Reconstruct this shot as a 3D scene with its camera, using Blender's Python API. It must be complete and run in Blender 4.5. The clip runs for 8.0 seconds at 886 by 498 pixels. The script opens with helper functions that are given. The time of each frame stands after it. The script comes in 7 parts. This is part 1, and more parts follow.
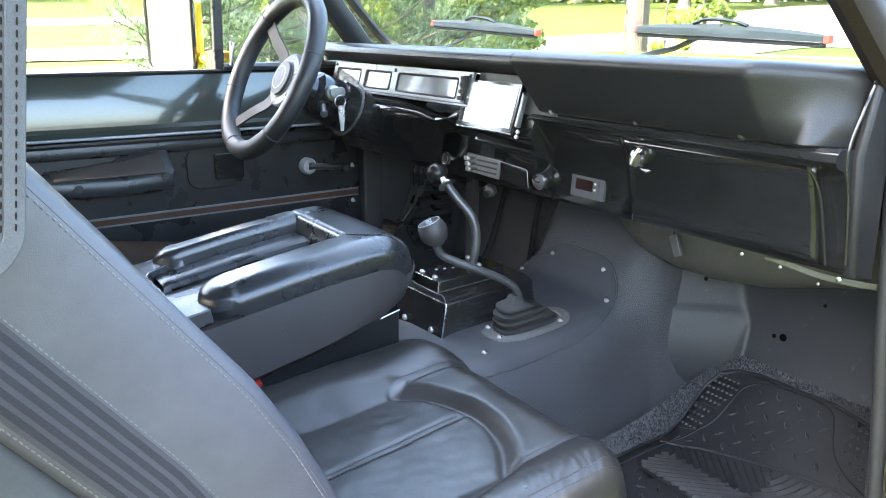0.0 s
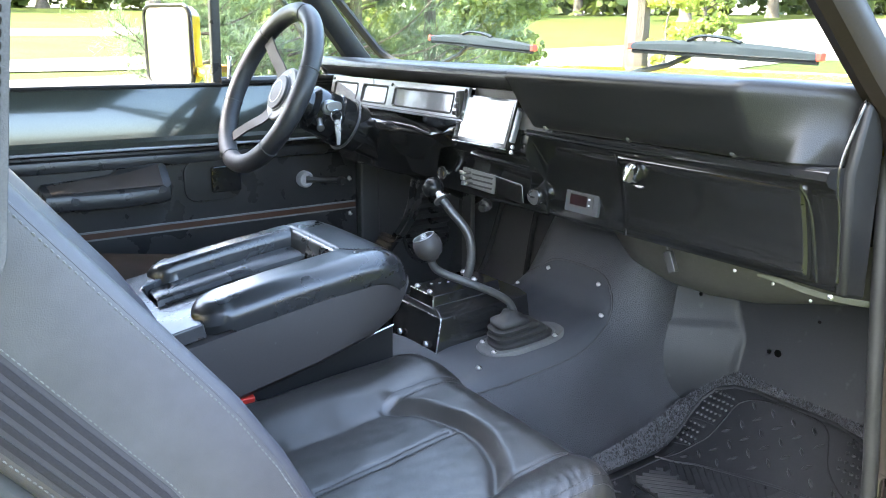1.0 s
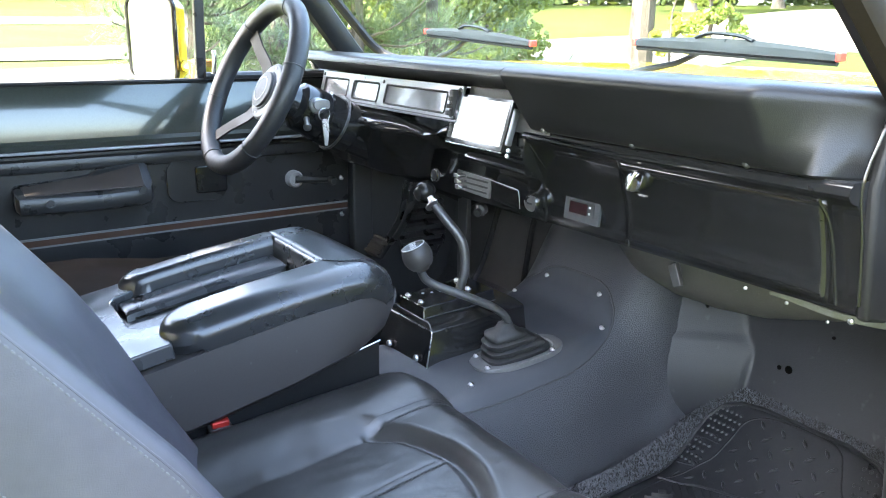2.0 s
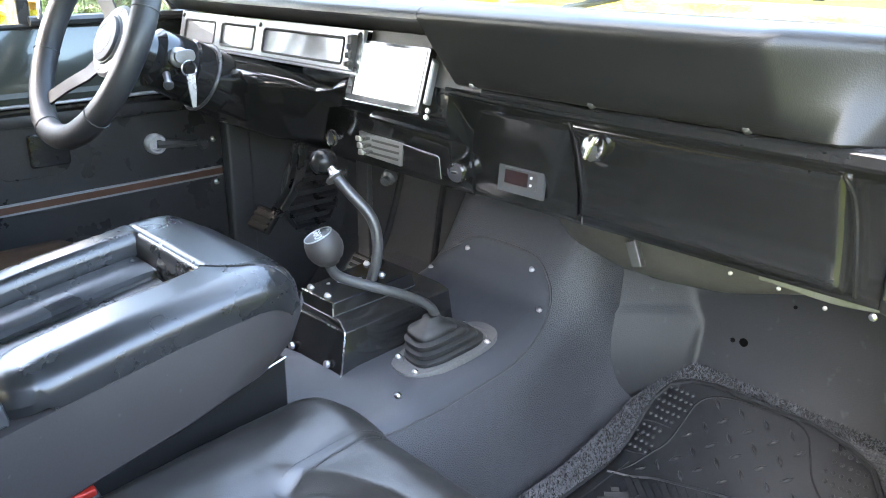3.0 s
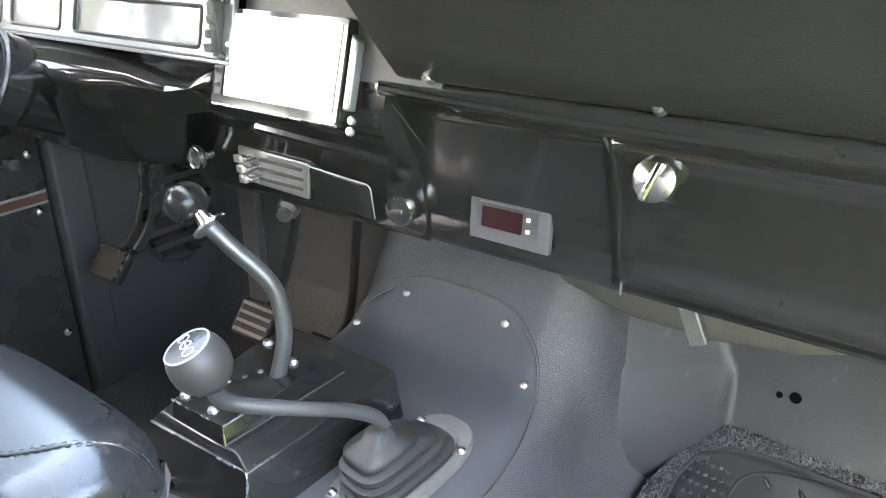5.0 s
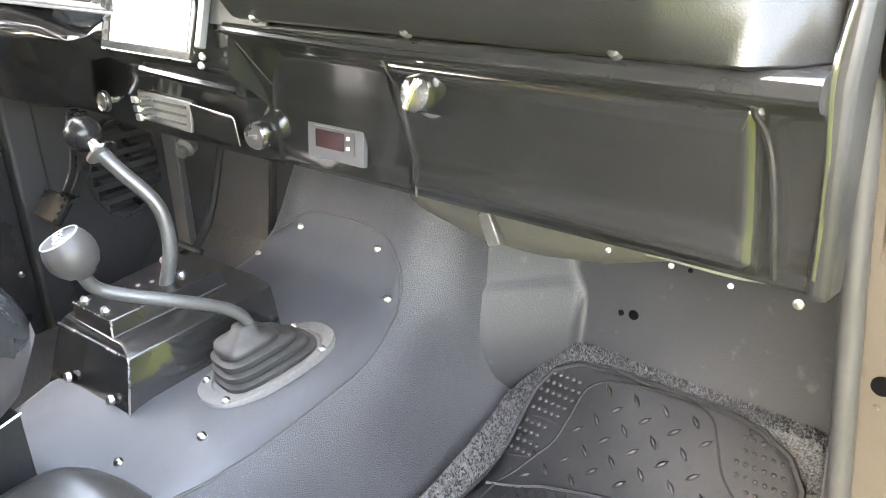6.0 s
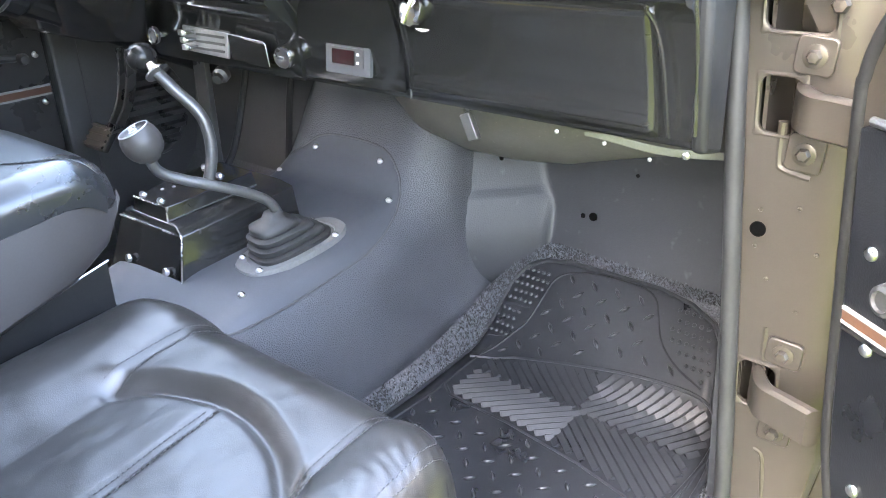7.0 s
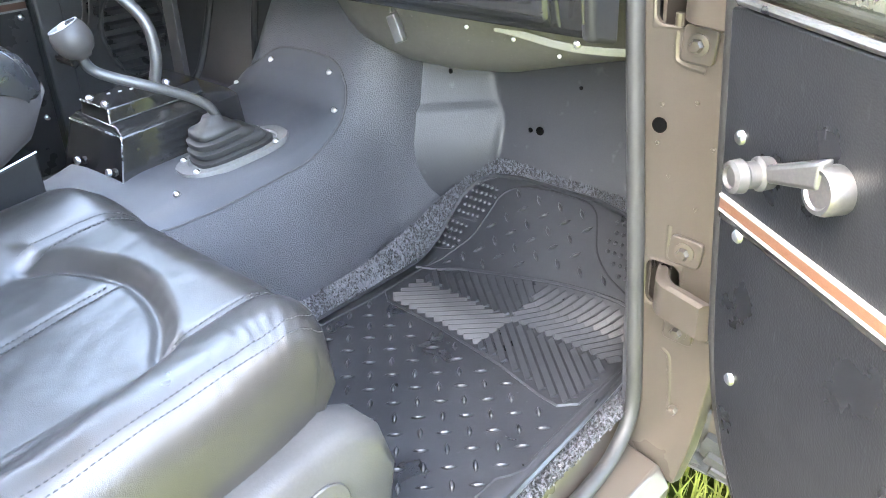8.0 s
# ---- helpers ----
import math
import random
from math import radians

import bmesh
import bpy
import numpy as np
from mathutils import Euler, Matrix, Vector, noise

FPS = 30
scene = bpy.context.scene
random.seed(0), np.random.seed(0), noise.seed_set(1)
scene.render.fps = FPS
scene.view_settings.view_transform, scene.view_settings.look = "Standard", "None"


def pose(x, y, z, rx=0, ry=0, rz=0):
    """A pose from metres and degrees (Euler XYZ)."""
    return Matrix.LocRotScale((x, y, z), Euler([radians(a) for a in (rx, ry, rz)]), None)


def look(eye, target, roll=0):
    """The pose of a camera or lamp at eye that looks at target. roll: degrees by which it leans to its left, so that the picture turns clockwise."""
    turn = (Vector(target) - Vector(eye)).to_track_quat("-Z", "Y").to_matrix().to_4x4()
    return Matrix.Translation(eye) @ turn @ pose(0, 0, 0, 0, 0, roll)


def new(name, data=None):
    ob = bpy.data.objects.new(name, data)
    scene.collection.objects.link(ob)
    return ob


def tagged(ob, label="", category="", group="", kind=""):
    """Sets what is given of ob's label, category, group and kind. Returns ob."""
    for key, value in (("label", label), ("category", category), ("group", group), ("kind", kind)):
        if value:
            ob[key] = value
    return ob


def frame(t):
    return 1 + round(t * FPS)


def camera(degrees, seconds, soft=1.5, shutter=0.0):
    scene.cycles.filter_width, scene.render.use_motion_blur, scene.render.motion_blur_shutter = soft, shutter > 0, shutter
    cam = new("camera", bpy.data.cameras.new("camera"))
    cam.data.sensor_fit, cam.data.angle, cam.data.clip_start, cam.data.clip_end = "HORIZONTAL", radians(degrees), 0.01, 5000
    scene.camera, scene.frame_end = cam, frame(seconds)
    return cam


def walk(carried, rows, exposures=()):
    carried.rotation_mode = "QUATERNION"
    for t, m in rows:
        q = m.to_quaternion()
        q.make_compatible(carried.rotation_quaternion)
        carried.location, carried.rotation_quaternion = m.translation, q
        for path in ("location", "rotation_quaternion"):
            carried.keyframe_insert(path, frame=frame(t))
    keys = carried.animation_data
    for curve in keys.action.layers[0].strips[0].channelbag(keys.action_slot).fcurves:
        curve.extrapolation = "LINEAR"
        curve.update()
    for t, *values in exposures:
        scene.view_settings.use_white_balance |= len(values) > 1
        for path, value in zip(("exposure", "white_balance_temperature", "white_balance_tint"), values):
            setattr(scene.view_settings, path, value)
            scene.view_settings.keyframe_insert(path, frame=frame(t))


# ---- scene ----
from mathutils.bvhtree import BVHTree

cam = camera(57.7, 8.0, soft=1.0)
PATH = [
    (0, (1.156, -1.032, 0.751), (-0.446, 0.041, 0.219), 0.3),
    (0.5, (1.162, -1.03, 0.753), (-0.445, 0.045, 0.241), 0.3),
    (1, (1.162, -1.023, 0.758), (-0.447, 0.052, 0.252), 0.5),
    (1.5, (1.145, -1.001, 0.761), (-0.464, 0.069, 0.247), 0.7),
    (1.7, (1.135, -0.982, 0.764), (-0.475, 0.085, 0.245), 0.8),
    (2.8, (0.919, -0.892, 0.774), (-0.587, 0.259, 0.137), 1.5),
    (3, (0.866, -0.862, 0.769), (-0.511, 0.419, 0.087), 0.3),
    (3.5, (0.745, -0.732, 0.76), (-0.471, 0.692, 0.057), 0.6),
    (4, (0.667, -0.628, 0.747), (-0.505, 0.814, 0.009), -0.1),
    (4.2, (0.624, -0.615, 0.746), (-0.536, 0.832, -0.003), -0.7),
    (5.3, (0.522, -0.611, 0.726), (-0.621, 0.831, -0.058), -1.3),
    (5.5, (0.586, -0.61, 0.718), (-0.562, 0.83, -0.061), -1.4),
    (6, (0.758, -0.623, 0.712), (-0.408, 0.794, -0.084), -1.6),
    (6.5, (0.857, -0.701, 0.707), (-0.318, 0.698, -0.109), -2.0),
    (7, (0.92, -0.804, 0.695), (-0.236, 0.599, -0.139), -1.5),
    (7.5, (0.976, -0.795, 0.68), (-0.166, 0.605, -0.178), -1.3),
    (8, (1.054, -0.749, 0.641), (-0.133, 0.559, -0.296), -1.6),
]
EXPOSURES = [(0, 4.63, 6500, 7), (1.7, 4.63, 6500, 7), (3.0, 5.15, 6850, 8), (3.5, 5.45, 7100, 8), (4.0, 5.72, 7450, 8), (4.2, 5.70, 7400, 8), (5.5, 5.80, 7400, 8), (6.0, 6.18, 8100, 10), (6.5, 6.24, 7700, 10), (7.0, 5.74, 6800, 11), (8.0, 6.02, 6850, 9)]
walk(cam, [(t, look(eye, target, roll)) for t, eye, target, roll in PATH], EXPOSURES)

# ---- light ----
world = bpy.data.worlds.new("world")
scene.world = world
world.use_nodes = True
wn = world.node_tree
sky = wn.nodes.new("ShaderNodeTexSky")
sky.sky_type, sky.sun_disc = "NISHITA", False
SUN_FROM = Vector((-0.22, -0.80, 1.0)).normalized()
sky.sun_elevation = math.asin(SUN_FROM.z)
sky.sun_rotation = math.atan2(SUN_FROM.x, SUN_FROM.y)
sky.air_density, sky.dust_density = 1.0, 4.5
wn.nodes["Background"].inputs["Strength"].default_value = 0.15
wn.links.new(sky.outputs[0], wn.nodes["Background"].inputs[0])
sun_data = bpy.data.lights.new("sun", "SUN")
sun_data.energy, sun_data.angle, sun_data.color = 2.15, radians(0.6), (1.0, 0.93, 0.80)
sun = new("sun", sun_data)
sun.matrix_world = look(SUN_FROM * 30, (0, 0, 0))


# ---- materials ----
def ramp(nt, fac, stops):
    node = nt.nodes.new("ShaderNodeValToRGB")
    cr = node.color_ramp
    while len(cr.elements) < len(stops):
        cr.elements.new(0.5)
    for e, (p, c) in zip(cr.elements, stops):
        e.position, e.color = p, (*c, 1) if len(c) == 3 else c
    nt.links.new(fac, node.inputs[0])
    return node.outputs[0]


def noise_tex(nt, scale, detail=4.0, rough=0.55, stretch=None):
    co = nt.nodes.new("ShaderNodeTexCoord").outputs["Object"]
    if stretch:
        mp = nt.nodes.new("ShaderNodeMapping")
        mp.inputs["Scale"].default_value = stretch
        nt.links.new(co, mp.inputs[0])
        co = mp.outputs[0]
    n = nt.nodes.new("ShaderNodeTexNoise")
    n.inputs["Scale"].default_value, n.inputs["Detail"].default_value, n.inputs["Roughness"].default_value = scale, detail, rough
    nt.links.new(co, n.inputs["Vector"])
    return n.outputs["Fac"]


def material(name, dark, light, rough=0.5, metal=0.0, fine=300.0, coarse=12.0, bump=0.2, depth=0.0006, rough_var=0.12, coat=0.0, cells=0.0, specular=0.5, stretch=None, sheen=0.0, coat_ior=1.5, flecks=None, wrinkle=None):
    """A surface with stains at a coarse scale and grain at a fine one. cells: scale of a pebbled grain in the relief."""
    m = bpy.data.materials.new(name)
    m.use_nodes = True
    nt = m.node_tree
    b = nt.nodes["Principled BSDF"]
    big, small = noise_tex(nt, coarse, 5), noise_tex(nt, fine, 3, 0.6, stretch)
    mix = nt.nodes.new("ShaderNodeMath")
    mix.operation = "MULTIPLY_ADD"
    nt.links.new(small, mix.inputs[0])
    mix.inputs[1].default_value = 0.45
    half = nt.nodes.new("ShaderNodeMath")
    half.operation = "MULTIPLY"
    nt.links.new(big, half.inputs[0])
    half.inputs[1].default_value = 0.55
    nt.links.new(half.outputs[0], mix.inputs[2])
    tint = ramp(nt, mix.outputs[0], [(0.32, dark), (0.68, light)])
    if flecks:
        # scattered pale grains or scratches: scale, threshold, colour, stretch
        where = ramp(nt, noise_tex(nt, flecks[0], 2, 0.5, flecks[3]), [(flecks[1], (0, 0, 0)), (flecks[1] + 0.10, (1, 1, 1))])
        over = nt.nodes.new("ShaderNodeMix")
        over.data_type = "RGBA"
        nt.links.new(where, over.inputs["Factor"])
        nt.links.new(tint, over.inputs["A"])
        over.inputs["B"].default_value = (*flecks[2], 1)
        tint = over.outputs["Result"]
    nt.links.new(tint, b.inputs["Base Color"])
    nt.links.new(ramp(nt, big, [(0.3, (max(rough - rough_var, 0.02),) * 3), (0.7, (min(rough + rough_var, 1.0),) * 3)]), b.inputs["Roughness"])
    b.inputs["Metallic"].default_value = metal
    b.inputs["Specular IOR Level"].default_value = specular
    b.inputs["Coat Weight"].default_value = coat
    b.inputs["Coat Roughness"].default_value = 0.04
    b.inputs["Coat IOR"].default_value = coat_ior
    b.inputs["Sheen Weight"].default_value = sheen
    if bump:
        height = small
        if cells:
            v = nt.nodes.new("ShaderNodeTexVoronoi")
            v.inputs["Scale"].default_value = cells
            nt.links.new(nt.nodes.new("ShaderNodeTexCoord").outputs["Object"], v.inputs["Vector"])
            height = v.outputs["Distance"]
        if wrinkle:
            # broad soft creases under the grain: scale, weight, stretch
            add = nt.nodes.new("ShaderNodeMath")
            add.operation = "MULTIPLY_ADD"
            nt.links.new(noise_tex(nt, wrinkle[0], 6, 0.62, wrinkle[2]), add.inputs[0])
            add.inputs[1].default_value = wrinkle[1]
            nt.links.new(height, add.inputs[2])
            height = add.outputs[0]
        bp = nt.nodes.new("ShaderNodeBump")
        bp.inputs["Strength"].default_value, bp.inputs["Distance"].default_value = bump, depth
        nt.links.new(height, bp.inputs["Height"])
        nt.links.new(bp.outputs[0], b.inputs["Normal"])
    return m


def grey(v, blue=1.0):
    return (v, v * (1 + (blue - 1) * 0.3), v * blue)


vinyl = material("black vinyl", grey(0.022), grey(0.030), 0.28, fine=180, cells=750, bump=0.25, depth=0.0006, rough_var=0.015)
pad_vinyl = material("dash pad vinyl", grey(0.016), grey(0.022), 0.35, fine=200, cells=650, specular=0.31, bump=0.28, depth=0.0006, rough_var=0.04)
gloss_black = material("gloss black paint", grey(0.011), grey(0.016), 0.13, fine=90, coarse=7, bump=0.05, coat=0.15, rough_var=0.04, specular=0.45)
satin_black = material("satin black steel", grey(0.032), grey(0.048), 0.34, fine=160, bump=0.06)
# near-black without reflection, stands in for the shade inside small holes
hole_black = material("black for the shade in holes", grey(0.002), grey(0.003), 0.9, fine=200, bump=0, specular=0.0)
pale_metal = material("pale inlaid metal", grey(0.32), grey(0.42), 0.4, metal=0.3, fine=200, bump=0.02)
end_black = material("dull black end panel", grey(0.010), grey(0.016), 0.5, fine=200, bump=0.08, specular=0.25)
matt_black = material("matt black plastic", grey(0.042), grey(0.058), 0.55, fine=260, bump=0.1, specular=0.4)
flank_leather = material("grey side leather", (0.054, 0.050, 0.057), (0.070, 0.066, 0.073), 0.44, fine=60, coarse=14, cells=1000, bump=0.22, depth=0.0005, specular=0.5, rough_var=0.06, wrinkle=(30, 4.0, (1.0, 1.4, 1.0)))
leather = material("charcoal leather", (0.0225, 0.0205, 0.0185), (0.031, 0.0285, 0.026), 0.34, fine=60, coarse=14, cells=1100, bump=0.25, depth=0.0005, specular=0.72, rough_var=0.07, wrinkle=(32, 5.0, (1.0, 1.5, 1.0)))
armrest_leather = material("black armrest leather", grey(0.017, 1.03), grey(0.023, 1.03), 0.28, fine=420, bump=0.12, depth=0.0005, specular=0.75, rough_var=0.03, wrinkle=(26, 1.2, (1.0, 1.6, 1.0)))
armrest_cloth = material("dark moulded side", (0.028, 0.0245, 0.0245), (0.039, 0.035, 0.034), 0.55, fine=420, bump=0.15, flecks=(80, 0.72, (0.07, 0.07, 0.07), (1.0, 1.0, 1.0)))
panel_cloth = material("grey woven cloth", (0.036, 0.033, 0.038), (0.050, 0.046, 0.053), 0.75, fine=900, bump=0.4, sheen=0.15, specular=0.2)
stripe_cloth = material("dark woven stripe", (0.018, 0.016, 0.019), (0.028, 0.025, 0.030), 0.8, fine=500, bump=0.4, sheen=0.1, specular=0.2)
liner = material("grey spray liner", grey(0.031, 1.2), grey(0.050, 1.2), 0.40, fine=700, coarse=7, cells=580, bump=0.75, depth=0.0011, flecks=(330, 0.60, (0.066, 0.067, 0.076), None))
door_vinyl = material("worn black door vinyl", grey(0.006, 1.3), grey(0.010, 1.3), 0.36, fine=160, coarse=9, cells=520, bump=0.25, depth=0.0006, specular=0.22, flecks=(170, 0.68, (0.022, 0.023, 0.027), (1.0, 1.0, 0.18)), wrinkle=(60, 1.2, None))
edge_rubber = material("dark edge rubber", grey(0.009, 1.05), grey(0.016, 1.05), 0.55, fine=300, coarse=20, bump=0.3, specular=0.2)
cast_alloy = material("satin cast alloy", grey(0.12), grey(0.17), 0.36, metal=0.9, fine=260, coarse=20, bump=0.12)
liner_plain = material("smooth grey liner", grey(0.0170, 1.2), grey(0.0265, 1.2), 0.50, fine=500, coarse=5, cells=420, bump=0.28, depth=0.0007, specular=0.35, flecks=(40, 0.66, (0.048, 0.048, 0.052), None))
bare_grey = material("grey-beige primer", (0.060, 0.058, 0.052), (0.080, 0.077, 0.070), 0.55, fine=200, bump=0.15, specular=0.35, flecks=(220, 0.68, (0.12, 0.115, 0.10), None))
carpet_mat = material("heather carpet", grey(0.008, 1.1), grey(0.16, 1.1), 0.95, fine=380, coarse=420, bump=1.0, depth=0.004)
tuft_pale = material("pale carpet tuft", grey(0.055, 1.15), grey(0.12, 1.15), 0.9, fine=300, bump=0, specular=0.1)
tuft_dark = material("dark carpet tuft", grey(0.006, 1.1), grey(0.012, 1.1), 0.9, fine=300, bump=0)
black_carpet = material("black carpet", grey(0.03), grey(0.10), 0.95, fine=420, coarse=300, bump=1.0, depth=0.003)
rubber = material("black rubber", grey(0.012, 1.2), grey(0.020, 1.2), 0.36, fine=300, coarse=14, bump=0.12, depth=0.0005, specular=0.5, flecks=(150, 0.70, (0.05, 0.05, 0.056), None))
boot_rubber = material("shift boot rubber", grey(0.018), grey(0.032), 0.5, fine=200, bump=0.15)
seal_rubber = material("door seal rubber", grey(0.016), grey(0.026), 0.5, fine=150, bump=0.15, specular=0.3)
chrome = material("chrome", grey(0.34), grey(0.42), 0.22, metal=1.0, fine=80, bump=0.03)
bright_steel = material("zinc screw", grey(0.50), grey(0.62), 0.30, metal=1.0, fine=200, bump=0.05)
brushed = material("brushed aluminium", grey(0.24), grey(0.32), 0.36, metal=0.9, fine=300, bump=0.08)
lever_steel = material("dark lever steel", grey(0.075), grey(0.11), 0.40, metal=0.5, fine=400, bump=0.15)
taupe_paint = material("bronze metallic paint", (0.052, 0.045, 0.037), (0.062, 0.054, 0.044), 0.30, metal=0.45, fine=700, coarse=6, bump=0.06, rough_var=0.05)
door_paint = material("grey-olive metallic paint", (0.052, 0.057, 0.048), (0.068, 0.074, 0.062), 0.16, metal=0.3, fine=300, coarse=6, bump=0.03, coat=0.8, rough_var=0.03)
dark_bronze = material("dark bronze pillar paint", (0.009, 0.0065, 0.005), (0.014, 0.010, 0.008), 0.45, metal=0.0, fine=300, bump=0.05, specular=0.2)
yellow_paint = material("yellow body paint", (0.46, 0.33, 0.02), (0.55, 0.40, 0.03), 0.18, fine=120, coarse=4, bump=0.03, coat=0.8)
knob_dark = material("dark crank knob", grey(0.03), grey(0.045), 0.4, metal=0.2, fine=200, bump=0.1, specular=0.35)
pale_trim = material("pale trim line", grey(0.17), grey(0.23), 0.5, fine=200, bump=0.05, specular=0.25)
copper_trim = material("copper wood-grain trim", (0.055, 0.027, 0.016), (0.088, 0.045, 0.027), 0.42, fine=120, bump=0.1, stretch=(1, 6, 30), specular=0.3)
brown_inlay = material("dark walnut inlay", (0.045, 0.034, 0.028), (0.075, 0.058, 0.048), 0.35, fine=120, bump=0.1, stretch=(1, 6, 30))
brown_cloth = material("dark brown cloth", (0.008, 0.006, 0.005), (0.014, 0.011, 0.009), 0.9, fine=300, bump=0.2, specular=0.1)
soft_top = material("grey canvas", grey(0.045, 1.04), grey(0.075, 1.04), 0.85, fine=900, coarse=30, bump=0.35, depth=0.001, specular=0.2)
dark_thread = material("charcoal thread", grey(0.032), grey(0.048), 0.7, fine=600, bump=0.2, specular=0.3)
thread = material("grey thread", grey(0.10), grey(0.16), 0.8, fine=600, bump=0.2, specular=0.2)
white_print = material("pale print", grey(0.6), grey(0.72), 0.6, fine=100, bump=0)
dark_red = material("dark red window", (0.014, 0.003, 0.004), (0.018, 0.004, 0.005), 0.2, fine=50, bump=0)
red_plastic = material("red plastic", (0.35, 0.02, 0.015), (0.45, 0.03, 0.02), 0.35, fine=100, bump=0.03)
meter_grey = material("grey meter plastic", grey(0.05, 1.1), grey(0.065, 1.1), 0.5, fine=200, bump=0.05, specular=0.3)
amber = material("amber lens", (0.35, 0.16, 0.02), (0.42, 0.2, 0.03), 0.2, fine=50, bump=0)
# emission imitates the white sky reflection on the display glass
sky_glow_screen = material("display with sky reflection as glow", grey(0.02), grey(0.025), 0.08, fine=10, bump=0, rough_var=0.01, specular=0.5)
sky_glow_screen.node_tree.nodes["Principled BSDF"].inputs["Emission Color"].default_value = (0.90, 0.96, 1.0, 1)
sky_glow_screen.node_tree.nodes["Principled BSDF"].inputs["Emission Strength"].default_value = 0.060
# opaque pale grey: the whitish reflection of the lenses is in the base colour
gauge_glass = material("gauge lens", grey(0.16, 1.10), grey(0.22, 1.10), 0.10, fine=10, bump=0, rough_var=0.02, specular=0.5)
wiper_black = material("wiper rubber and frame", (0.008, 0.013, 0.016), (0.014, 0.020, 0.026), 0.7, fine=100, bump=0.05, specular=0.08)
mirror_glass = material("mirror", grey(0.85), grey(0.9), 0.02, metal=1.0, fine=20, bump=0, rough_var=0.01)
tyre_rubber = material("tyre rubber", grey(0.03), grey(0.055), 0.75, fine=200, bump=0.3)
bark = material("bark", (0.045, 0.037, 0.028), (0.13, 0.11, 0.085), 0.9, fine=26, coarse=5, bump=0.8, depth=0.03, stretch=(3, 3, 0.6))
gravel = material("pale gravel drive", (0.13, 0.118, 0.095), (0.20, 0.185, 0.155), 0.9, fine=18, coarse=0.4, bump=0.4, depth=0.02)
lawn_mat = material("lawn", (0.018, 0.034, 0.005), (0.050, 0.060, 0.010), 0.9, fine=9, coarse=0.22, bump=0.6, depth=0.05, specular=0.1)
blade_mat = material("grass blades", (0.10, 0.125, 0.020), (0.17, 0.185, 0.036), 0.6, fine=30, coarse=5, bump=0, specular=0.2)


def leaf_material(name, dark, light):
    m = material(name, dark, light, 0.55, fine=9, coarse=1.3, bump=0)
    nt = m.node_tree
    b = nt.nodes["Principled BSDF"]
    tr = nt.nodes.new("ShaderNodeBsdfTranslucent")
    tr.inputs[0].default_value = (*[c * 1.6 for c in light], 1)
    mx = nt.nodes.new("ShaderNodeMixShader")
    mx.inputs[0].default_value = 0.35
    nt.links.new(b.outputs[0], mx.inputs[1])
    nt.links.new(tr.outputs[0], mx.inputs[2])
    nt.links.new(mx.outputs[0], nt.nodes["Material Output"].inputs[0])
    return m


pine_leaf = leaf_material("pine needles", (0.040, 0.075, 0.030), (0.095, 0.135, 0.060))
broad_leaf = leaf_material("broad leaves", (0.07, 0.13, 0.02), (0.18, 0.22, 0.035))
sun_leaf = leaf_material("sunlit young leaves", (0.20, 0.24, 0.03), (0.34, 0.36, 0.06))
wood_leaf = leaf_material("woodland leaves", (0.05, 0.085, 0.018), (0.13, 0.16, 0.03))

window_glass = bpy.data.materials.new("window glass")
window_glass.use_nodes = True
_nt = window_glass.node_tree
_g, _t, _m = _nt.nodes.new("ShaderNodeBsdfGlossy"), _nt.nodes.new("ShaderNodeBsdfTransparent"), _nt.nodes.new("ShaderNodeMixShader")
_g.inputs["Roughness"].default_value = 0.01
_t.inputs[0].default_value = (0.93, 0.95, 0.94, 1)
_m.inputs[0].default_value = 0.05
_nt.links.new(_t.outputs[0], _m.inputs[1])
_nt.links.new(_g.outputs[0], _m.inputs[2])
_nt.links.new(_m.outputs[0], _nt.nodes["Material Output"].inputs[0])


# ---- mesh helpers ----
def thing(name, base, label, category, group="", kind=""):
    """An empty at the base of a thing, to which its parts belong."""
    ob = new(name)
    ob.location = base
    ob.empty_display_size = 0.05
    return tagged(ob, label, category, group, kind)


def origin_of(ob):
    p = Vector((0, 0, 0))
    while ob is not None:
        p += ob.location
        ob = ob.parent
    return p


def part(name, bm, mat, parent=None, label="", smooth=True, bevel=0.0, angle=35):
    """Links a bmesh, given in world places, as one mesh object under a thing or a part."""
    bmesh.ops.recalc_face_normals(bm, faces=bm.faces)
    me = bpy.data.meshes.new(name)
    centre = sum((v.co for v in bm.verts), Vector()) / max(len(bm.verts), 1)
    bmesh.ops.translate(bm, verts=bm.verts, vec=-centre)
    bm.to_mesh(me)
    bm.free()
    ob = new(name, me)
    ob.location = centre - origin_of(parent)
    if parent:
        ob.parent = parent
    for m in mat if isinstance(mat, (list, tuple)) else [mat]:
        me.materials.append(m)
    if bevel:
        b = ob.modifiers.new("bevel", "BEVEL")
        b.width, b.segments, b.limit_method, b.angle_limit = bevel, 3, "ANGLE", radians(40)
        b.harden_normals = False
    if smooth:
        me.shade_smooth()
        me.set_sharp_from_angle(angle=radians(angle))
    if label:
        ob["label"] = label
    return ob


def solo(name, bm, mat, label, category, group="", kind="", **kw):
    """A thing made of one mesh."""
    return tagged(part(name, bm, mat, None, "", **kw), label, category, group, kind)


def box(size, at=(0, 0, 0), turn=None, bm=None):
    bm = bm or bmesh.new()
    m = Matrix.Translation(at) @ (turn.to_4x4() if turn else Matrix()) @ Matrix.Diagonal((*size, 1))
    bmesh.ops.create_cube(bm, size=1.0, matrix=m)
    return bm


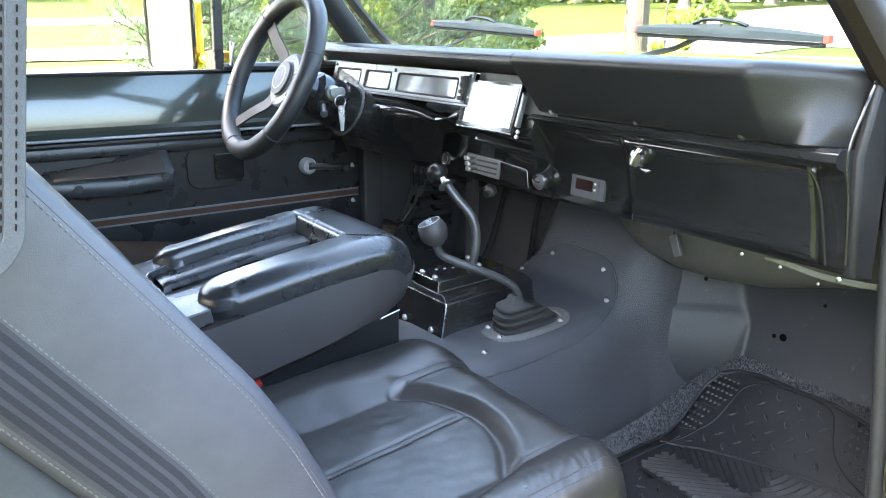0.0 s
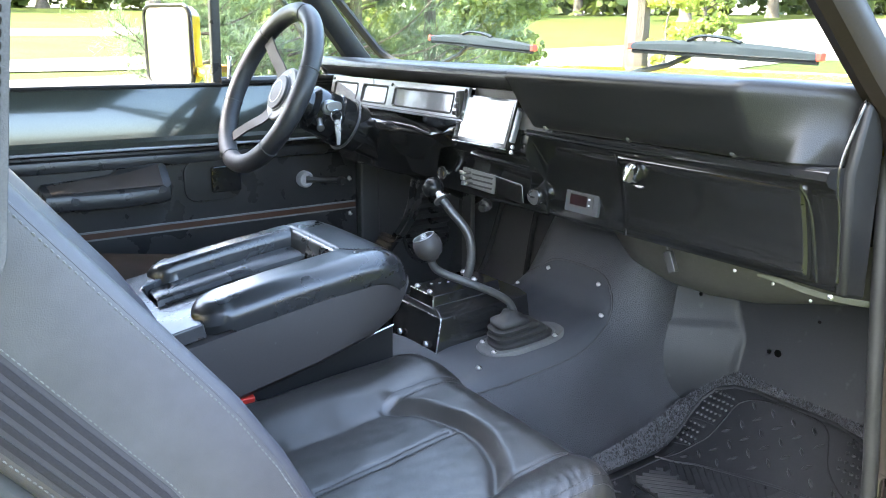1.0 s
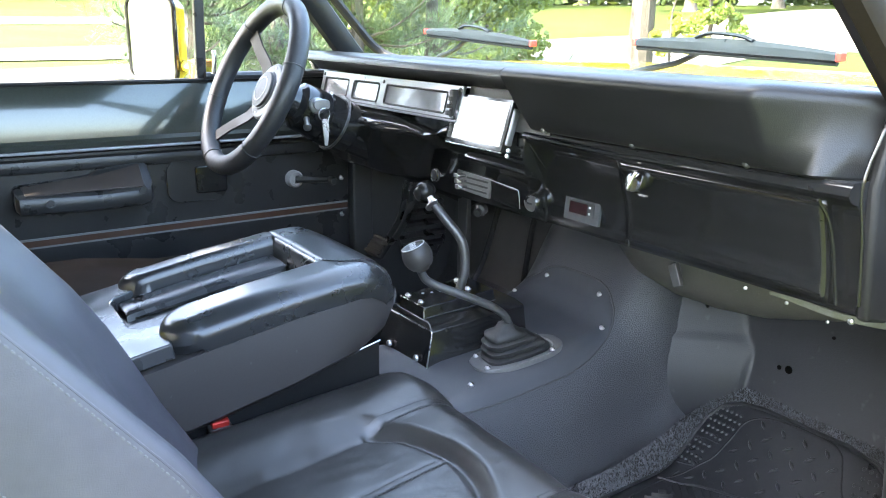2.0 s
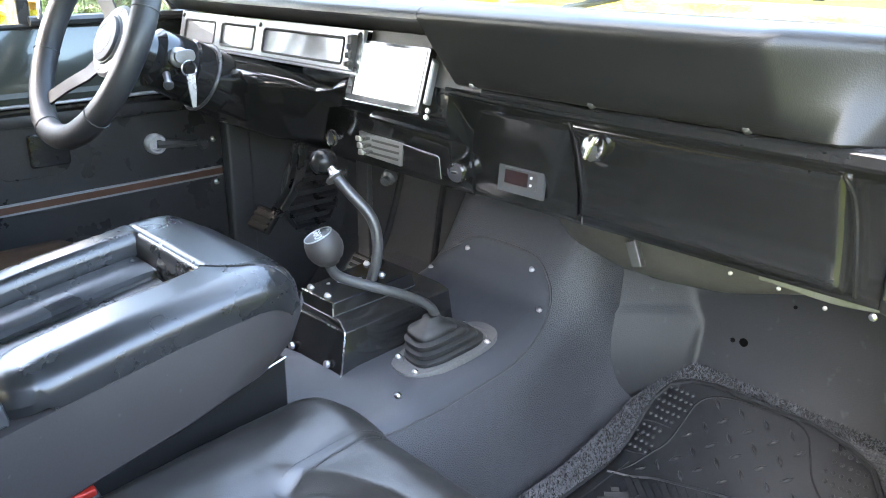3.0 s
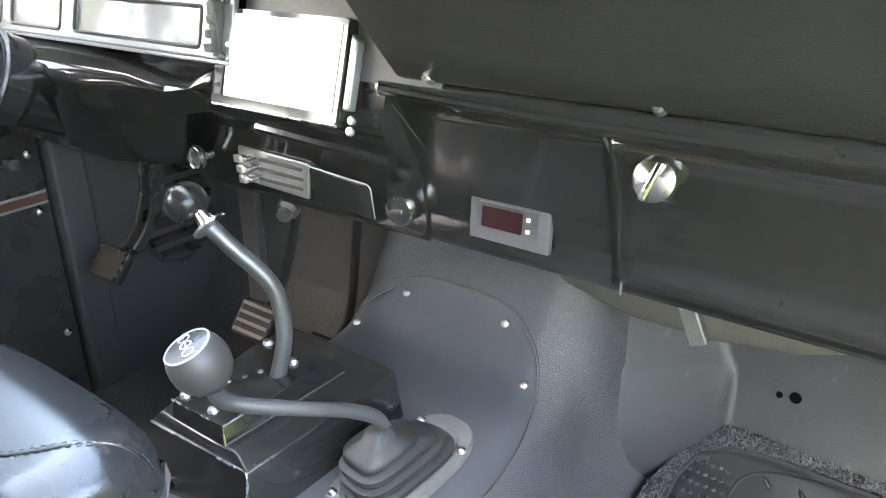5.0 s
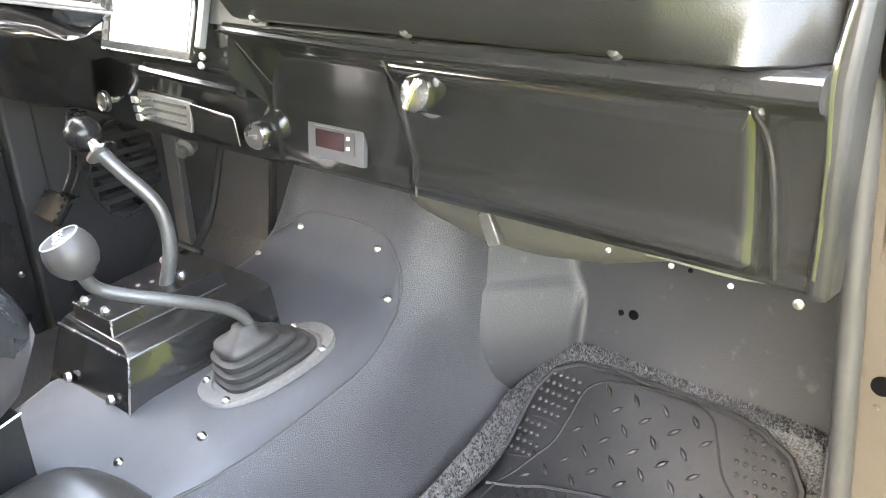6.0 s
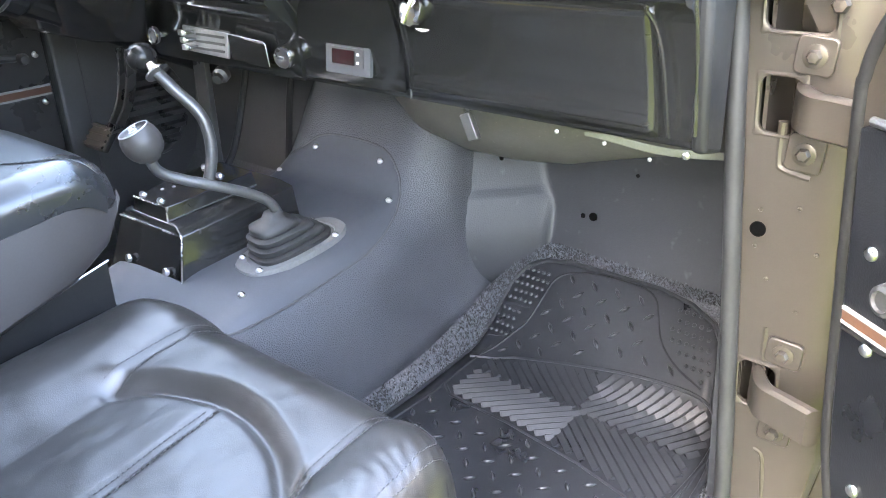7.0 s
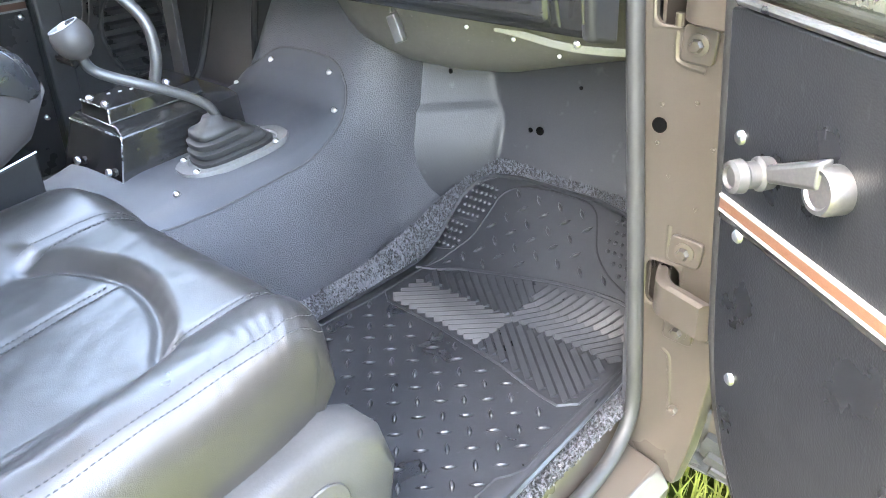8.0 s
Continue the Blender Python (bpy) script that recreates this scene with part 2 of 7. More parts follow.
def loft(rings, closed=True, caps=True, bm=None):
    """Skins rings of the same number of points."""
    bm = bm or bmesh.new()
    rows = [[bm.verts.new(p) for p in r] for r in rings]
    n = len(rows[0])
    for a, b in zip(rows, rows[1:]):
        for i in range(n if closed else n - 1):
            j = (i + 1) % n
            bm.faces.new((a[i], a[j], b[j], b[i]))
    if caps and closed:
        bm.faces.new(list(reversed(rows[0])))
        bm.faces.new(rows[-1])
    return bm


def spline(points, n=8):
    """Points along a smooth line through the given ones."""
    p = [Vector(q) for q in points]
    p = [2 * p[0] - p[1]] + p + [2 * p[-1] - p[-2]]
    out = []
    for i in range(1, len(p) - 2):
        for k in range(n):
            t = k / n
            a, b, c, d = p[i - 1], p[i], p[i + 1], p[i + 2]
            out.append(0.5 * (2 * b + (c - a) * t + (2 * a - 5 * b + 4 * c - d) * t * t + (3 * b - a - 3 * c + d) * t ** 3))
    out.append(p[-2])
    return out


def tube(points, radius, sides=12, bm=None, flat=1.0, closed=False):
    """A round bar along points; radius: one number or one for each point; flat squeezes it along z."""
    pts = [Vector(p) for p in points]
    rad = radius if isinstance(radius, (list, tuple)) else [radius] * len(pts)
    rings = []
    up = None
    for i, p in enumerate(pts):
        if closed:
            d = (pts[(i + 1) % len(pts)] - pts[i - 1]).normalized()
        else:
            d = (pts[min(i + 1, len(pts) - 1)] - pts[max(i - 1, 0)]).normalized()
        if up is None:
            up = Vector((0, 0, 1)) if abs(d.z) < 0.9 else Vector((1, 0, 0))
        a = d.cross(up).normalized()
        up = a.cross(d).normalized()
        rings.append([p + rad[i] * (math.cos(2 * math.pi * k / sides) * a + flat * math.sin(2 * math.pi * k / sides) * up) for k in range(sides)])
    if closed:
        rings.append(rings[0])
        bm = loft(rings, True, False, bm)
        bmesh.ops.remove_doubles(bm, verts=bm.verts, dist=1e-6)
        return bm
    return loft(rings, True, True, bm)


def lathe(profile, at, axis, sides=24, bm=None):
    """A turned form: profile of (radius, height) along the axis from at."""
    q = Vector(axis).to_track_quat("Z", "Y").to_matrix()
    rings = [[Vector(at) + q @ Vector((max(r, 1e-5) * math.cos(2 * math.pi * k / sides), max(r, 1e-5) * math.sin(2 * math.pi * k / sides), h)) for k in range(sides)] for r, h in profile]
    return loft(rings, True, True, bm)


def slab(outline, normal, thick, bm=None):
    """A plate from an outline of world points, thickened along the normal."""
    bm = bm or bmesh.new()
    n = Vector(normal).normalized() * thick
    a = [bm.verts.new(p) for p in outline]
    b = [bm.verts.new(Vector(p) + n) for p in outline]
    bm.faces.new(list(reversed(a)))
    bm.faces.new(b)
    for i in range(len(a)):
        j = (i + 1) % len(a)
        bm.faces.new((a[i], a[j], b[j], b[i]))
    return bm


def rounded(w, h, r, n=5):
    """The outline of a rounded rectangle, in its own plane."""
    out = []
    for cx, cy, a0 in ((w / 2 - r, h / 2 - r, 0), (-w / 2 + r, h / 2 - r, 90), (-w / 2 + r, -h / 2 + r, 180), (w / 2 - r, -h / 2 + r, 270)):
        for k in range(n + 1):
            a = radians(a0 + 90 * k / n)
            out.append((cx + r * math.cos(a), cy + r * math.sin(a)))
    return out


def on_plane(o, u, v):
    """A function that lays (a, b) and a height on the plane through o along u and v."""
    o, u, v = Vector(o), Vector(u).normalized(), Vector(v).normalized()
    n = u.cross(v)
    return lambda a, b, c=0.0: o + a * u + b * v + c * n


def screw(at, axis, r=0.006, h=0.004, parent=None, mat=None, name="screw", hexed=False):
    bm = lathe([(0, 0), (r, 0), (r, h * 0.5), (r * 0.75, h * 0.9), (0, h)], at, axis, 6 if hexed else 14)
    return part(name, bm, mat or bright_steel, parent, angle=50)


def stitches(path, step=0.007, r=0.0011, bm=None):
    """Short raised threads along a line."""
    bm = bm or bmesh.new()
    pts = [Vector(p) for p in path]
    left = 0.0
    for a, b in zip(pts, pts[1:]):
        d = b - a
        length = d.length
        while left < length:
            p = a + d * (left / length)
            q = p + d.normalized() * step * 0.6
            tube([p, (p + q) / 2 + Vector((0, 0, r * 0.4)), q], [r * 0.6, r, r * 0.6], 5, bm)
            left += step
        left -= length
    return bm


# ---- ground and surroundings ----
def ground_z(x, y):
    r = math.hypot(x, y)
    z = -0.60
    if r > 3:
        z += 0.038 * (min(r, 22) - 3)
    if r > 22:
        z += 0.055 * (min(r, 75) - 22)
    if r > 75:
        z += 0.006 * (r - 75)
    return z + (0.05 * noise.noise((x * 0.12, y * 0.12, 0)) if r > 4 else 0)


def build_ground():
    radii = [0.0] + [0.6 * 1.17 ** k for k in range(46)]
    rings = [[(r * math.cos(2 * math.pi * k / 96), r * math.sin(2 * math.pi * k / 96), ground_z(r * math.cos(2 * math.pi * k / 96), r * math.sin(2 * math.pi * k / 96))) for k in range(96)] for r in radii[1:]]
    bm = loft(rings, True, False)
    mid = bm.verts.new((0, 0, -0.60))
    bm.verts.ensure_lookup_table()
    for k in range(96):
        bm.faces.new((mid, bm.verts[k], bm.verts[(k + 1) % 96]))
    solo("ground", bm, lawn_mat, "sunlit green lawn rising gently away from the truck", "lawn", kind="structure")


build_ground()


def build_drive(name, polar, label):
    """A pale gravel track; polar rows of degrees left of straight ahead, near and far distance."""
    rows = spline([(a, b, c) for a, b, c in polar], 10)
    rings = []
    for a, b, c in rows:
        s, k = -math.sin(radians(a)), math.cos(radians(a))
        rings.append([(s * (b + (c - b) * t / 8), k * (b + (c - b) * t / 8), ground_z(s * (b + (c - b) * t / 8), k * (b + (c - b) * t / 8)) + 0.03) for t in range(9)])
    solo(name, loft(rings, False, False), gravel, label, "driveway", kind="structure")


build_drive("road", [(115, 10, 13), (95, 12, 15.5), (80, 14, 17), (68, 15, 21), (55, 14, 25), (48, 13, 28), (42, 13, 32), (38, 18, 44), (34, 22, 58), (30, 24, 60), (22, 22, 54), (10, 18, 30)], "pale gravel driveway curving across the lawn")
build_drive("road", [(100, 17.5, 20.5), (88, 18.2, 22), (78, 18.6, 23.2), (66, 21, 25)], "pale gravel side track on the lawn")
build_drive("road", [(96, 32, 37), (84, 33, 38), (72, 35, 41)], "far pale path on the lawn")


def leaf_cluster(bm, centre, spread, count, size, rng, needle=False):
    for _ in range(count):
        d = Vector((rng.gauss(0, 1), rng.gauss(0, 1), rng.gauss(0, 1))).normalized() * rng.random() ** 0.4
        p = Vector(centre) + Vector((d.x * spread[0], d.y * spread[1], d.z * spread[2]))
        a = Vector((rng.gauss(0, 1), rng.gauss(0, 1), rng.gauss(0, 0.7))).normalized()
        b = a.cross(Vector((rng.gauss(0, 1), rng.gauss(0, 1), rng.gauss(0, 1)))).normalized()
        s = size * rng.uniform(0.6, 1.3)
        w = s * (0.10 if needle else 0.38)
        v = [bm.verts.new(q) for q in (p - a * s * 0.5, p + b * w, p + a * s * 0.5, p - b * w)]
        bm.faces.new(v)


def build_tree(at, height, trunk_r, crown_r, crown_base, leaf_size, leaves, mat, label, seed, clumps=26):
    """A broad-leaved tree: a bent tapered trunk with limbs, and a crown of many leaves in uneven clumps."""
    rng = random.Random(seed)
    x, y = at
    z = ground_z(x, y) - 0.1
    t = thing("tree", (x, y, z), label, "tree", "trees round the lawn")
    bend = [Vector((x + rng.uniform(-0.03, 0.03) * k * height * 0.2, y + rng.uniform(-0.03, 0.03) * k * height * 0.2, z + height * 0.8 * k / 6)) for k in range(7)]
    line = spline(bend, 4)
    bm = tube(line, [trunk_r * (1.35 if i == 0 else 1.0) * (1 - 0.75 * i / len(line)) for i in range(len(line))], 10)
    tips = []
    for k in range(12):
        p = line[int(len(line) * rng.uniform(0.3, 0.95))]
        a = rng.uniform(0, 2 * math.pi)
        q = p + Vector((math.cos(a), math.sin(a), rng.uniform(0.1, 0.7))) * crown_r * rng.uniform(0.5, 0.9)
        tube([p, (p + q) / 2 + Vector((0, 0, 0.1)), q], [trunk_r * 0.3, trunk_r * 0.18, trunk_r * 0.06], 6, bm)
        tips.append(q)
    part("trunk", bm, bark, t)
    bm = bmesh.new()
    for k in range(clumps):
        if k < len(tips):
            c = tips[k]
        else:
            a, rr = rng.uniform(0, 2 * math.pi), crown_r * math.sqrt(rng.random())
            c = Vector((x + rr * math.cos(a), y + rr * math.sin(a), z + crown_base + (height - crown_base) * rng.random()))
        s = crown_r * rng.uniform(0.22, 0.42)
        leaf_cluster(bm, c, (s, s, s * 0.7), leaves // clumps, leaf_size, rng)
    part("crown", bm, mat, t, smooth=False)


def build_pine(at, height, radius, seed, label, density=1.0):
    """A young pine with drooping boughs from the ground up, each a twig with needle sprays."""
    rng = random.Random(seed)
    x, y = at
    z = ground_z(x, y) - 0.05
    t = thing("pine_tree", (x, y, z), label, "tree", "pines beside the truck")
    bm = tube([(x, y, z), (x + 0.05, y, z + height * 0.5), (x, y + 0.05, z + height)], [0.09, 0.05, 0.012], 8)
    needles = bmesh.new()
    for k in range(int(64 * density)):
        f = rng.random() ** 1.15
        a = rng.uniform(0, 2 * math.pi)
        reach = radius * (1 - f) ** 0.7 * rng.uniform(0.7, 1.1) + 0.12
        p = Vector((x, y, z + 0.15 + f * height * 0.95))
        q = p + Vector((math.cos(a) * reach, math.sin(a) * reach, reach * rng.uniform(0.0, 0.5)))
        mid = (p + q) / 2 + Vector((0, 0, -0.1 * reach))
        tw = spline([p, mid, q], 6)
        tube(tw, [0.014 * (1 - i / len(tw)) + 0.003 for i in range(len(tw))], 5, bm)
        for i in range(2, len(tw)):
            dirn = (tw[i] - tw[i - 1]).normalized()
            for s in range(3):
                side = Vector((rng.gauss(0, 1), rng.gauss(0, 1), rng.gauss(0.3, 0.6))).normalized()
                e = tw[i] + (dirn * 0.6 + side * 0.8) * rng.uniform(0.12, 0.30)
                ax = (e - tw[i])
                for n in range(int(20 * density)):
                    g = tw[i] + ax * rng.random()
                    nd = (ax.normalized() * 0.9 + Vector((rng.gauss(0, 1), rng.gauss(0, 1), rng.gauss(0, 1))) * 0.5).normalized() * rng.uniform(0.05, 0.10)
                    w = nd.cross(Vector((0.3, 0.2, 1))).normalized() * 0.0035
                    vs = [needles.verts.new(v) for v in (g - w, g + w, g + nd)]
                    needles.faces.new(vs)
    part("trunk", bm, bark, t)
    part("crown", needles, pine_leaf, t, smooth=False)


def polar(az, r):
    return (math.sin(radians(az)) * r, math.cos(radians(az)) * r)


build_pine(polar(-72.5, 6.2), 3.2, 0.95, 11, "young pine with loose blue-green boughs beside the truck")
build_pine(polar(-80, 5.5), 2.5, 0.85, 17, "young pine with sparse reaching boughs beside the truck", 1.0)
build_pine(polar(-66, 6.0), 3.6, 1.2, 12, "young pine with drooping boughs beside the truck", 1.2)
build_pine(polar(-59.5, 6.6), 3.8, 1.15, 13, "dense young pine beside the truck", 1.2)
build_tree(polar(-57.5, 13), 4.5, 0.10, 1.6, 0.1, 0.12, 9000, wood_leaf, "dense dark green shrub at the edge of the lawn", 21, 40)
build_tree(polar(-53.8, 15), 4.5, 0.10, 1.25, 0.1, 0.12, 9000, broad_leaf, "leafy green shrub at the edge of the lawn", 22, 40)
build_tree(polar(-42.6, 12.5), 7.0, 0.235, 1.9, 2.7, 0.13, 7000, broad_leaf, "tree with pale grey bark on the lawn", 23)
build_tree(polar(-40.4, 12.2), 2.6, 0.03, 0.36, 0.9, 0.10, 1500, sun_leaf, "sapling with sunlit yellow-green leaves", 24, 14)
build_tree(polar(-38.4, 27), 3.0, 0.10, 0.95, 0.2, 0.15, 5000, broad_leaf, "round sunlit shrub beyond the driveway", 25, 24)
for _k in range(7):
    build_tree(polar(-73 + 3.0 * _k, 17 + 1.5 * math.sin(_k * 2.3)), 5.0, 0.09, 1.4, 0.05, 0.15, 7000, pine_leaf if _k % 2 else wood_leaf, "dense green shrub in the row beyond the pines", 60 + _k, 44)
for _k, _az in enumerate(range(-108, 12, 6)):
    _r = 64 + 9 * math.sin(_k * 2.1)
    build_tree(polar(_az + 2 * math.sin(_k * 5.3), _r), 13 + 3 * math.sin(_k * 1.7), 0.45, 4.6, 1.5, 0.55, 2600, wood_leaf if _k % 3 else broad_leaf, "tall woodland tree along the edge of the lawn", 40 + _k, 22)


def build_woodland():
    rng = random.Random(77)
    bm = bmesh.new()
    for k in range(460):
        az, r = rng.uniform(-115, 25), rng.uniform(72, 84)
        x, y = polar(az, r)
        leaf_cluster(bm, (x, y, ground_z(x, y) + rng.uniform(0.2, 9)), (3.4, 3.4, 2.6), 100, 1.1, rng)
    solo("far_woods", bm, wood_leaf, "deep green woodland behind the lawn", "woods", kind="stuff", smooth=False)


build_woodland()


def build_grass():
    rng = random.Random(5)
    bm = bmesh.new()
    for k in range(7000):
        x, y = rng.uniform(0.2, 1.5), rng.uniform(-0.3, 1.3)
        h = rng.uniform(0.05, 0.13)
        a = rng.uniform(0, 6.28)
        d = Vector((math.cos(a), math.sin(a), 0)) * 0.003
        lean = Vector((rng.gauss(0, 0.03), rng.gauss(0, 0.03), h))
        p = Vector((x, y, -0.602))
        v = [bm.verts.new(q) for q in (p - d, p + d, p + lean * 0.55 + d * 0.7, p + lean, p + lean * 0.55 - d * 0.7)]
        bm.faces.new(v)
    solo("grass", bm, blade_mat, "bright green grass blades under the open door", "grass", kind="stuff", smooth=False)


build_grass()

cover_paint = material("smooth cover paint", grey(0.035, 1.22), grey(0.049, 1.22), 0.5, fine=500, coarse=10, bump=0.1)

# ---- body shell ----
TUN_Y = (-1.7, -0.42, -0.32, -0.25, -0.06, 0.03, 0.077, 0.10, 0.13, 0.17, 0.22)
TUN_H = (0.15, 0.17, 0.188, 0.209, 0.233, 0.255, 0.292, 0.330, 0.39, 0.45, 0.48)
TUN_X = (0.0, 0.08, 0.125, 0.148, 0.165, 0.180, 0.200, 0.218, 0.236)
TUN_F = (1.0, 0.995, 0.975, 0.92, 0.82, 0.67, 0.38, 0.12, 0.0)
FLOOR_Z = -0.022


def tunnel_h(y):
    return float(np.interp(y, TUN_Y, TUN_H))


def tunnel_z(x, y):
    wide = 1.0 - 0.28 * max(0.0, y - 0.03)
    foot = FLOOR_Z + float(np.interp(y, (0.09, 0.235), (0.0, 0.12)))
    return foot + (tunnel_h(y) - foot) * float(np.interp(abs(x) / wide, TUN_X, TUN_F))


def build_shell():
    # floor pan with its toe board, and the firewall above it
    prof = [(-1.7, FLOOR_Z), (0.085, FLOOR_Z), (0.105, FLOOR_Z + 0.006), (0.225, 0.110), (0.243, 0.135)]
    low = [(y, z - 0.015) for y, z in reversed(prof)]
    solo("floor_left", loft([[(x, y, z) for y, z in prof + low] for x in (-0.69, 0.0)]), black_carpet, "black carpeted driver's footwell", "car floor", kind="structure")
    solo("floor", loft([[(x, y, z) for y, z in prof + low] for x in (0.0, 0.675)]), liner_plain, "dark grey coated steel floor pan and toe board", "car floor", kind="structure")
    wall = spline([(0.243, 0.135, 0), (0.258, 0.20, 0), (0.268, 0.30, 0), (0.272, 0.40, 0), (0.272, 0.66, 0)], 5)
    ring = [(p.x, p.y) for p in wall]
    ring += [(y + 0.012, z) for y, z in reversed(ring)]
    solo("wall_front_left", loft([[(x, y, z) for y, z in ring] for x in (-0.69, -0.05)]), matt_black, "black firewall behind the pedals", "firewall", kind="structure")
    solo("wall_front", loft([[(x, y, z) for y, z in ring] for x in (-0.05, 0.675)]), liner_plain, "dark grey coated firewall with small drilled holes", "firewall", kind="structure")
    # flat black discs, painted as the dark of the drilled holes
    for x, y, z, r in ((0.356, 0.2575, 0.204, 0.007), (0.338, 0.257, 0.202, 0.004), (0.333, 0.254, 0.168, 0.003), (0.423, 0.265, 0.284, 0.003), (0.211, 0.211, 0.287, 0.004)):
        part("hole_disc", lathe([(0, 0), (r, 0), (r, 0.0015), (0, 0.0015)], (x, y, z), (0, -1, 0.06), 12), hole_black, scene.objects["wall_front"])
    # slanted corner between the tunnel and the firewall, with a pressed panel in it
    fw_z, fw_y = (0.0, 0.135, 0.20, 0.30, 0.40), (0.13, 0.243, 0.258, 0.268, 0.272)

    def blend(a, b, k):
        return 0.5 * (a + b - math.sqrt((a - b) ** 2 + k))
    rows = []
    for j in range(47):
        z = 0.02 + 0.007 * j
        row = []
        for i in range(56):
            x = 0.115 + 0.004 * i
            slant, flat = 0.166 + 1.123 * (x - 0.178) + 0.456 * (z - 0.259) + 4.5 * max(0.0, 0.19 - z) ** 2, float(np.interp(z, fw_z, fw_y)) - 0.0025
            y = blend(slant, flat, 0.00005)
            dx, dz = 0.034 - (0.287 - x), 0.034 - (0.238 - z)
            inside = 0.034 - (math.hypot(dx, dz) if dx > 0 and dz > 0 else max(dx, dz))
            k = max(0.0, min(1.0, inside / 0.008))
            y -= 0.0060 * k * k * (3 - 2 * k)
            row.append((x, y, z))
        rows.append(row)
    solo("wall_corner", loft(rows, False, False), liner_plain, "slanted grey footwell corner with a pressed panel", "footwell corner", kind="structure", angle=60)
    # transmission tunnel
    ys = sorted(set([-1.7, -1.2, -0.8, -0.5] + [round(-0.42 + 0.02 * k, 3) for k in range(36)]))
    xs = [k * 0.0107 for k in range(-23, 24)]
    bm = loft([[(x * (1.0 - 0.28 * max(0.0, y - 0.03)), y, tunnel_z(x * (1.0 - 0.28 * max(0.0, y - 0.03)), y)) for x in xs] for y in ys], False, False)
    tun = solo("tunnel", bm, liner, "pebbled dark grey transmission tunnel between the footwells", "tunnel", kind="structure", angle=60)
    # flush cover plate on the tunnel with its screws
    bm = bmesh.new()
    n = 36
    rows = []
    for j in range(n + 1):
        row = []
        for i in range(n + 1):
            a, b = 2 * i / n - 1, 2 * j / n - 1
            u, v = a * math.sqrt(1 - 0.30 * b ** 4), b * math.sqrt(1 - 0.30 * a ** 4)
            x, y = u * 0.158, -0.142 + v * 0.232
            row.append((x, y, tunnel_z(x, y) + 0.0045 - (0.004 if max(abs(a), abs(b)) > 0.999 else 0)))
        rows.append(row)
    cover = part("tunnel_cover", loft(rows, False, False), cover_paint, tun, "flat grey tunnel cover plate")
    ring = rows[0][:-1] + [r[-1] for r in rows[:-1]] + rows[-1][:0:-1] + [r[0] for r in rows[:0:-1]]
    part("cover_gasket", tube([(x * 1.004, y, z + 0.0006) for x, y, z in ring], 0.0017, 6, closed=True), matt_black, tun)
    for x, y in ((-0.122, 0.03), (-0.074, 0.073), (0.073, 0.075), (0.127, 0.032), (0.121, -0.251), (0.069, -0.318)):
        slope = (tunnel_z(x, y + 0.01) - tunnel_z(x, y - 0.01)) / 0.02
        screw((x, y, tunnel_z(x, y) + 0.003), (0, -slope, 1), 0.0055, 0.005, cover)
    # carpet pieces that show round the mat
    rows = []
    for y, z in ((-0.75, -0.02), (-0.4, -0.015), (0.085, -0.013), (0.11, -0.003), (0.225, 0.114), (0.236, 0.126)):
        rows.append([(0.238 + 0.452 * k / 40, y, z + 0.003 * noise.noise((k * 0.9, y * 20, 0))) for k in range(41)])
    rows.append([(0.238 + 0.452 * k / 40, 0.245 - 0.004 * k / 40, 0.146 - 0.013 * k / 40 + 0.003 * noise.noise((k * 0.9, 7, 0))) for k in range(41)])
    carpet = solo("carpet", loft(rows, False, False), carpet_mat, "heather grey carpet pieces under the rubber mat", "carpet", kind="structure")
    low = spline([(0.250, -0.60, -0.008), (0.249, -0.10, -0.006), (0.243, 0.07, -0.004), (0.246, 0.125, 0.014), (0.248, 0.165, 0.052), (0.251, 0.195, 0.083), (0.264, 0.217, 0.106), (0.297, 0.232, 0.122), (0.34, 0.235, 0.126)], 8)
    high = spline([(0.226, -0.60, 0.030), (0.228, -0.11, 0.033), (0.228, 0.042, 0.052), (0.226, 0.11, 0.068), (0.227, 0.150, 0.085), (0.240, 0.186, 0.104), (0.262, 0.215, 0.126), (0.291, 0.238, 0.146), (0.34, 0.2435, 0.145)], 8)

    def side(i, t):
        p = low[i].lerp(high[i], t)
        return p + Vector((0.5, -0.2, 0.4)) * 0.010 * math.sin(math.pi * t) + Vector((0.002, 0, 0.002)) * noise.noise((i * 0.9, t * 4, 2))
    part("carpet_edge", loft([[side(i, t / 8) for t in range(9)] for i in range(len(low))], False, False), carpet_mat, carpet)
    rng = random.Random(9)
    for tone, name in ((tuft_pale, "carpet_pile"), (tuft_dark, "carpet_pile")):
        bm = bmesh.new()
        for _ in range(6400):
            pick = rng.random()
            if pick < 0.62:
                i = rng.choice(range(4, len(low))) if rng.random() < 0.75 else rng.randrange(8)
                j = min(i + 1, len(low) - 1)
                p = side(i, rng.random()).lerp(side(j, rng.random()), rng.random())
            elif pick < 0.80:
                x, t = rng.uniform(0.29, 0.665), rng.random()
                f = (x - 0.238) / 0.442
                p = Vector((x, 0.234 + (0.011 - 0.004 * f) * t, 0.125 + (0.021 - 0.013 * f) * t))
            else:
                y = rng.uniform(-0.45, 0.20)
                edge = float(np.interp(y, (-0.45, -0.1, 0.03, 0.13, 0.19), (0.680, 0.670, 0.660, 0.622, 0.606)))
                p = Vector((rng.uniform(edge - 0.004, 0.692 if y < 0 else 0.668), y, float(np.interp(y, (-0.4, 0.085, 0.11, 0.225), (-0.015, -0.013, -0.003, 0.114)))))
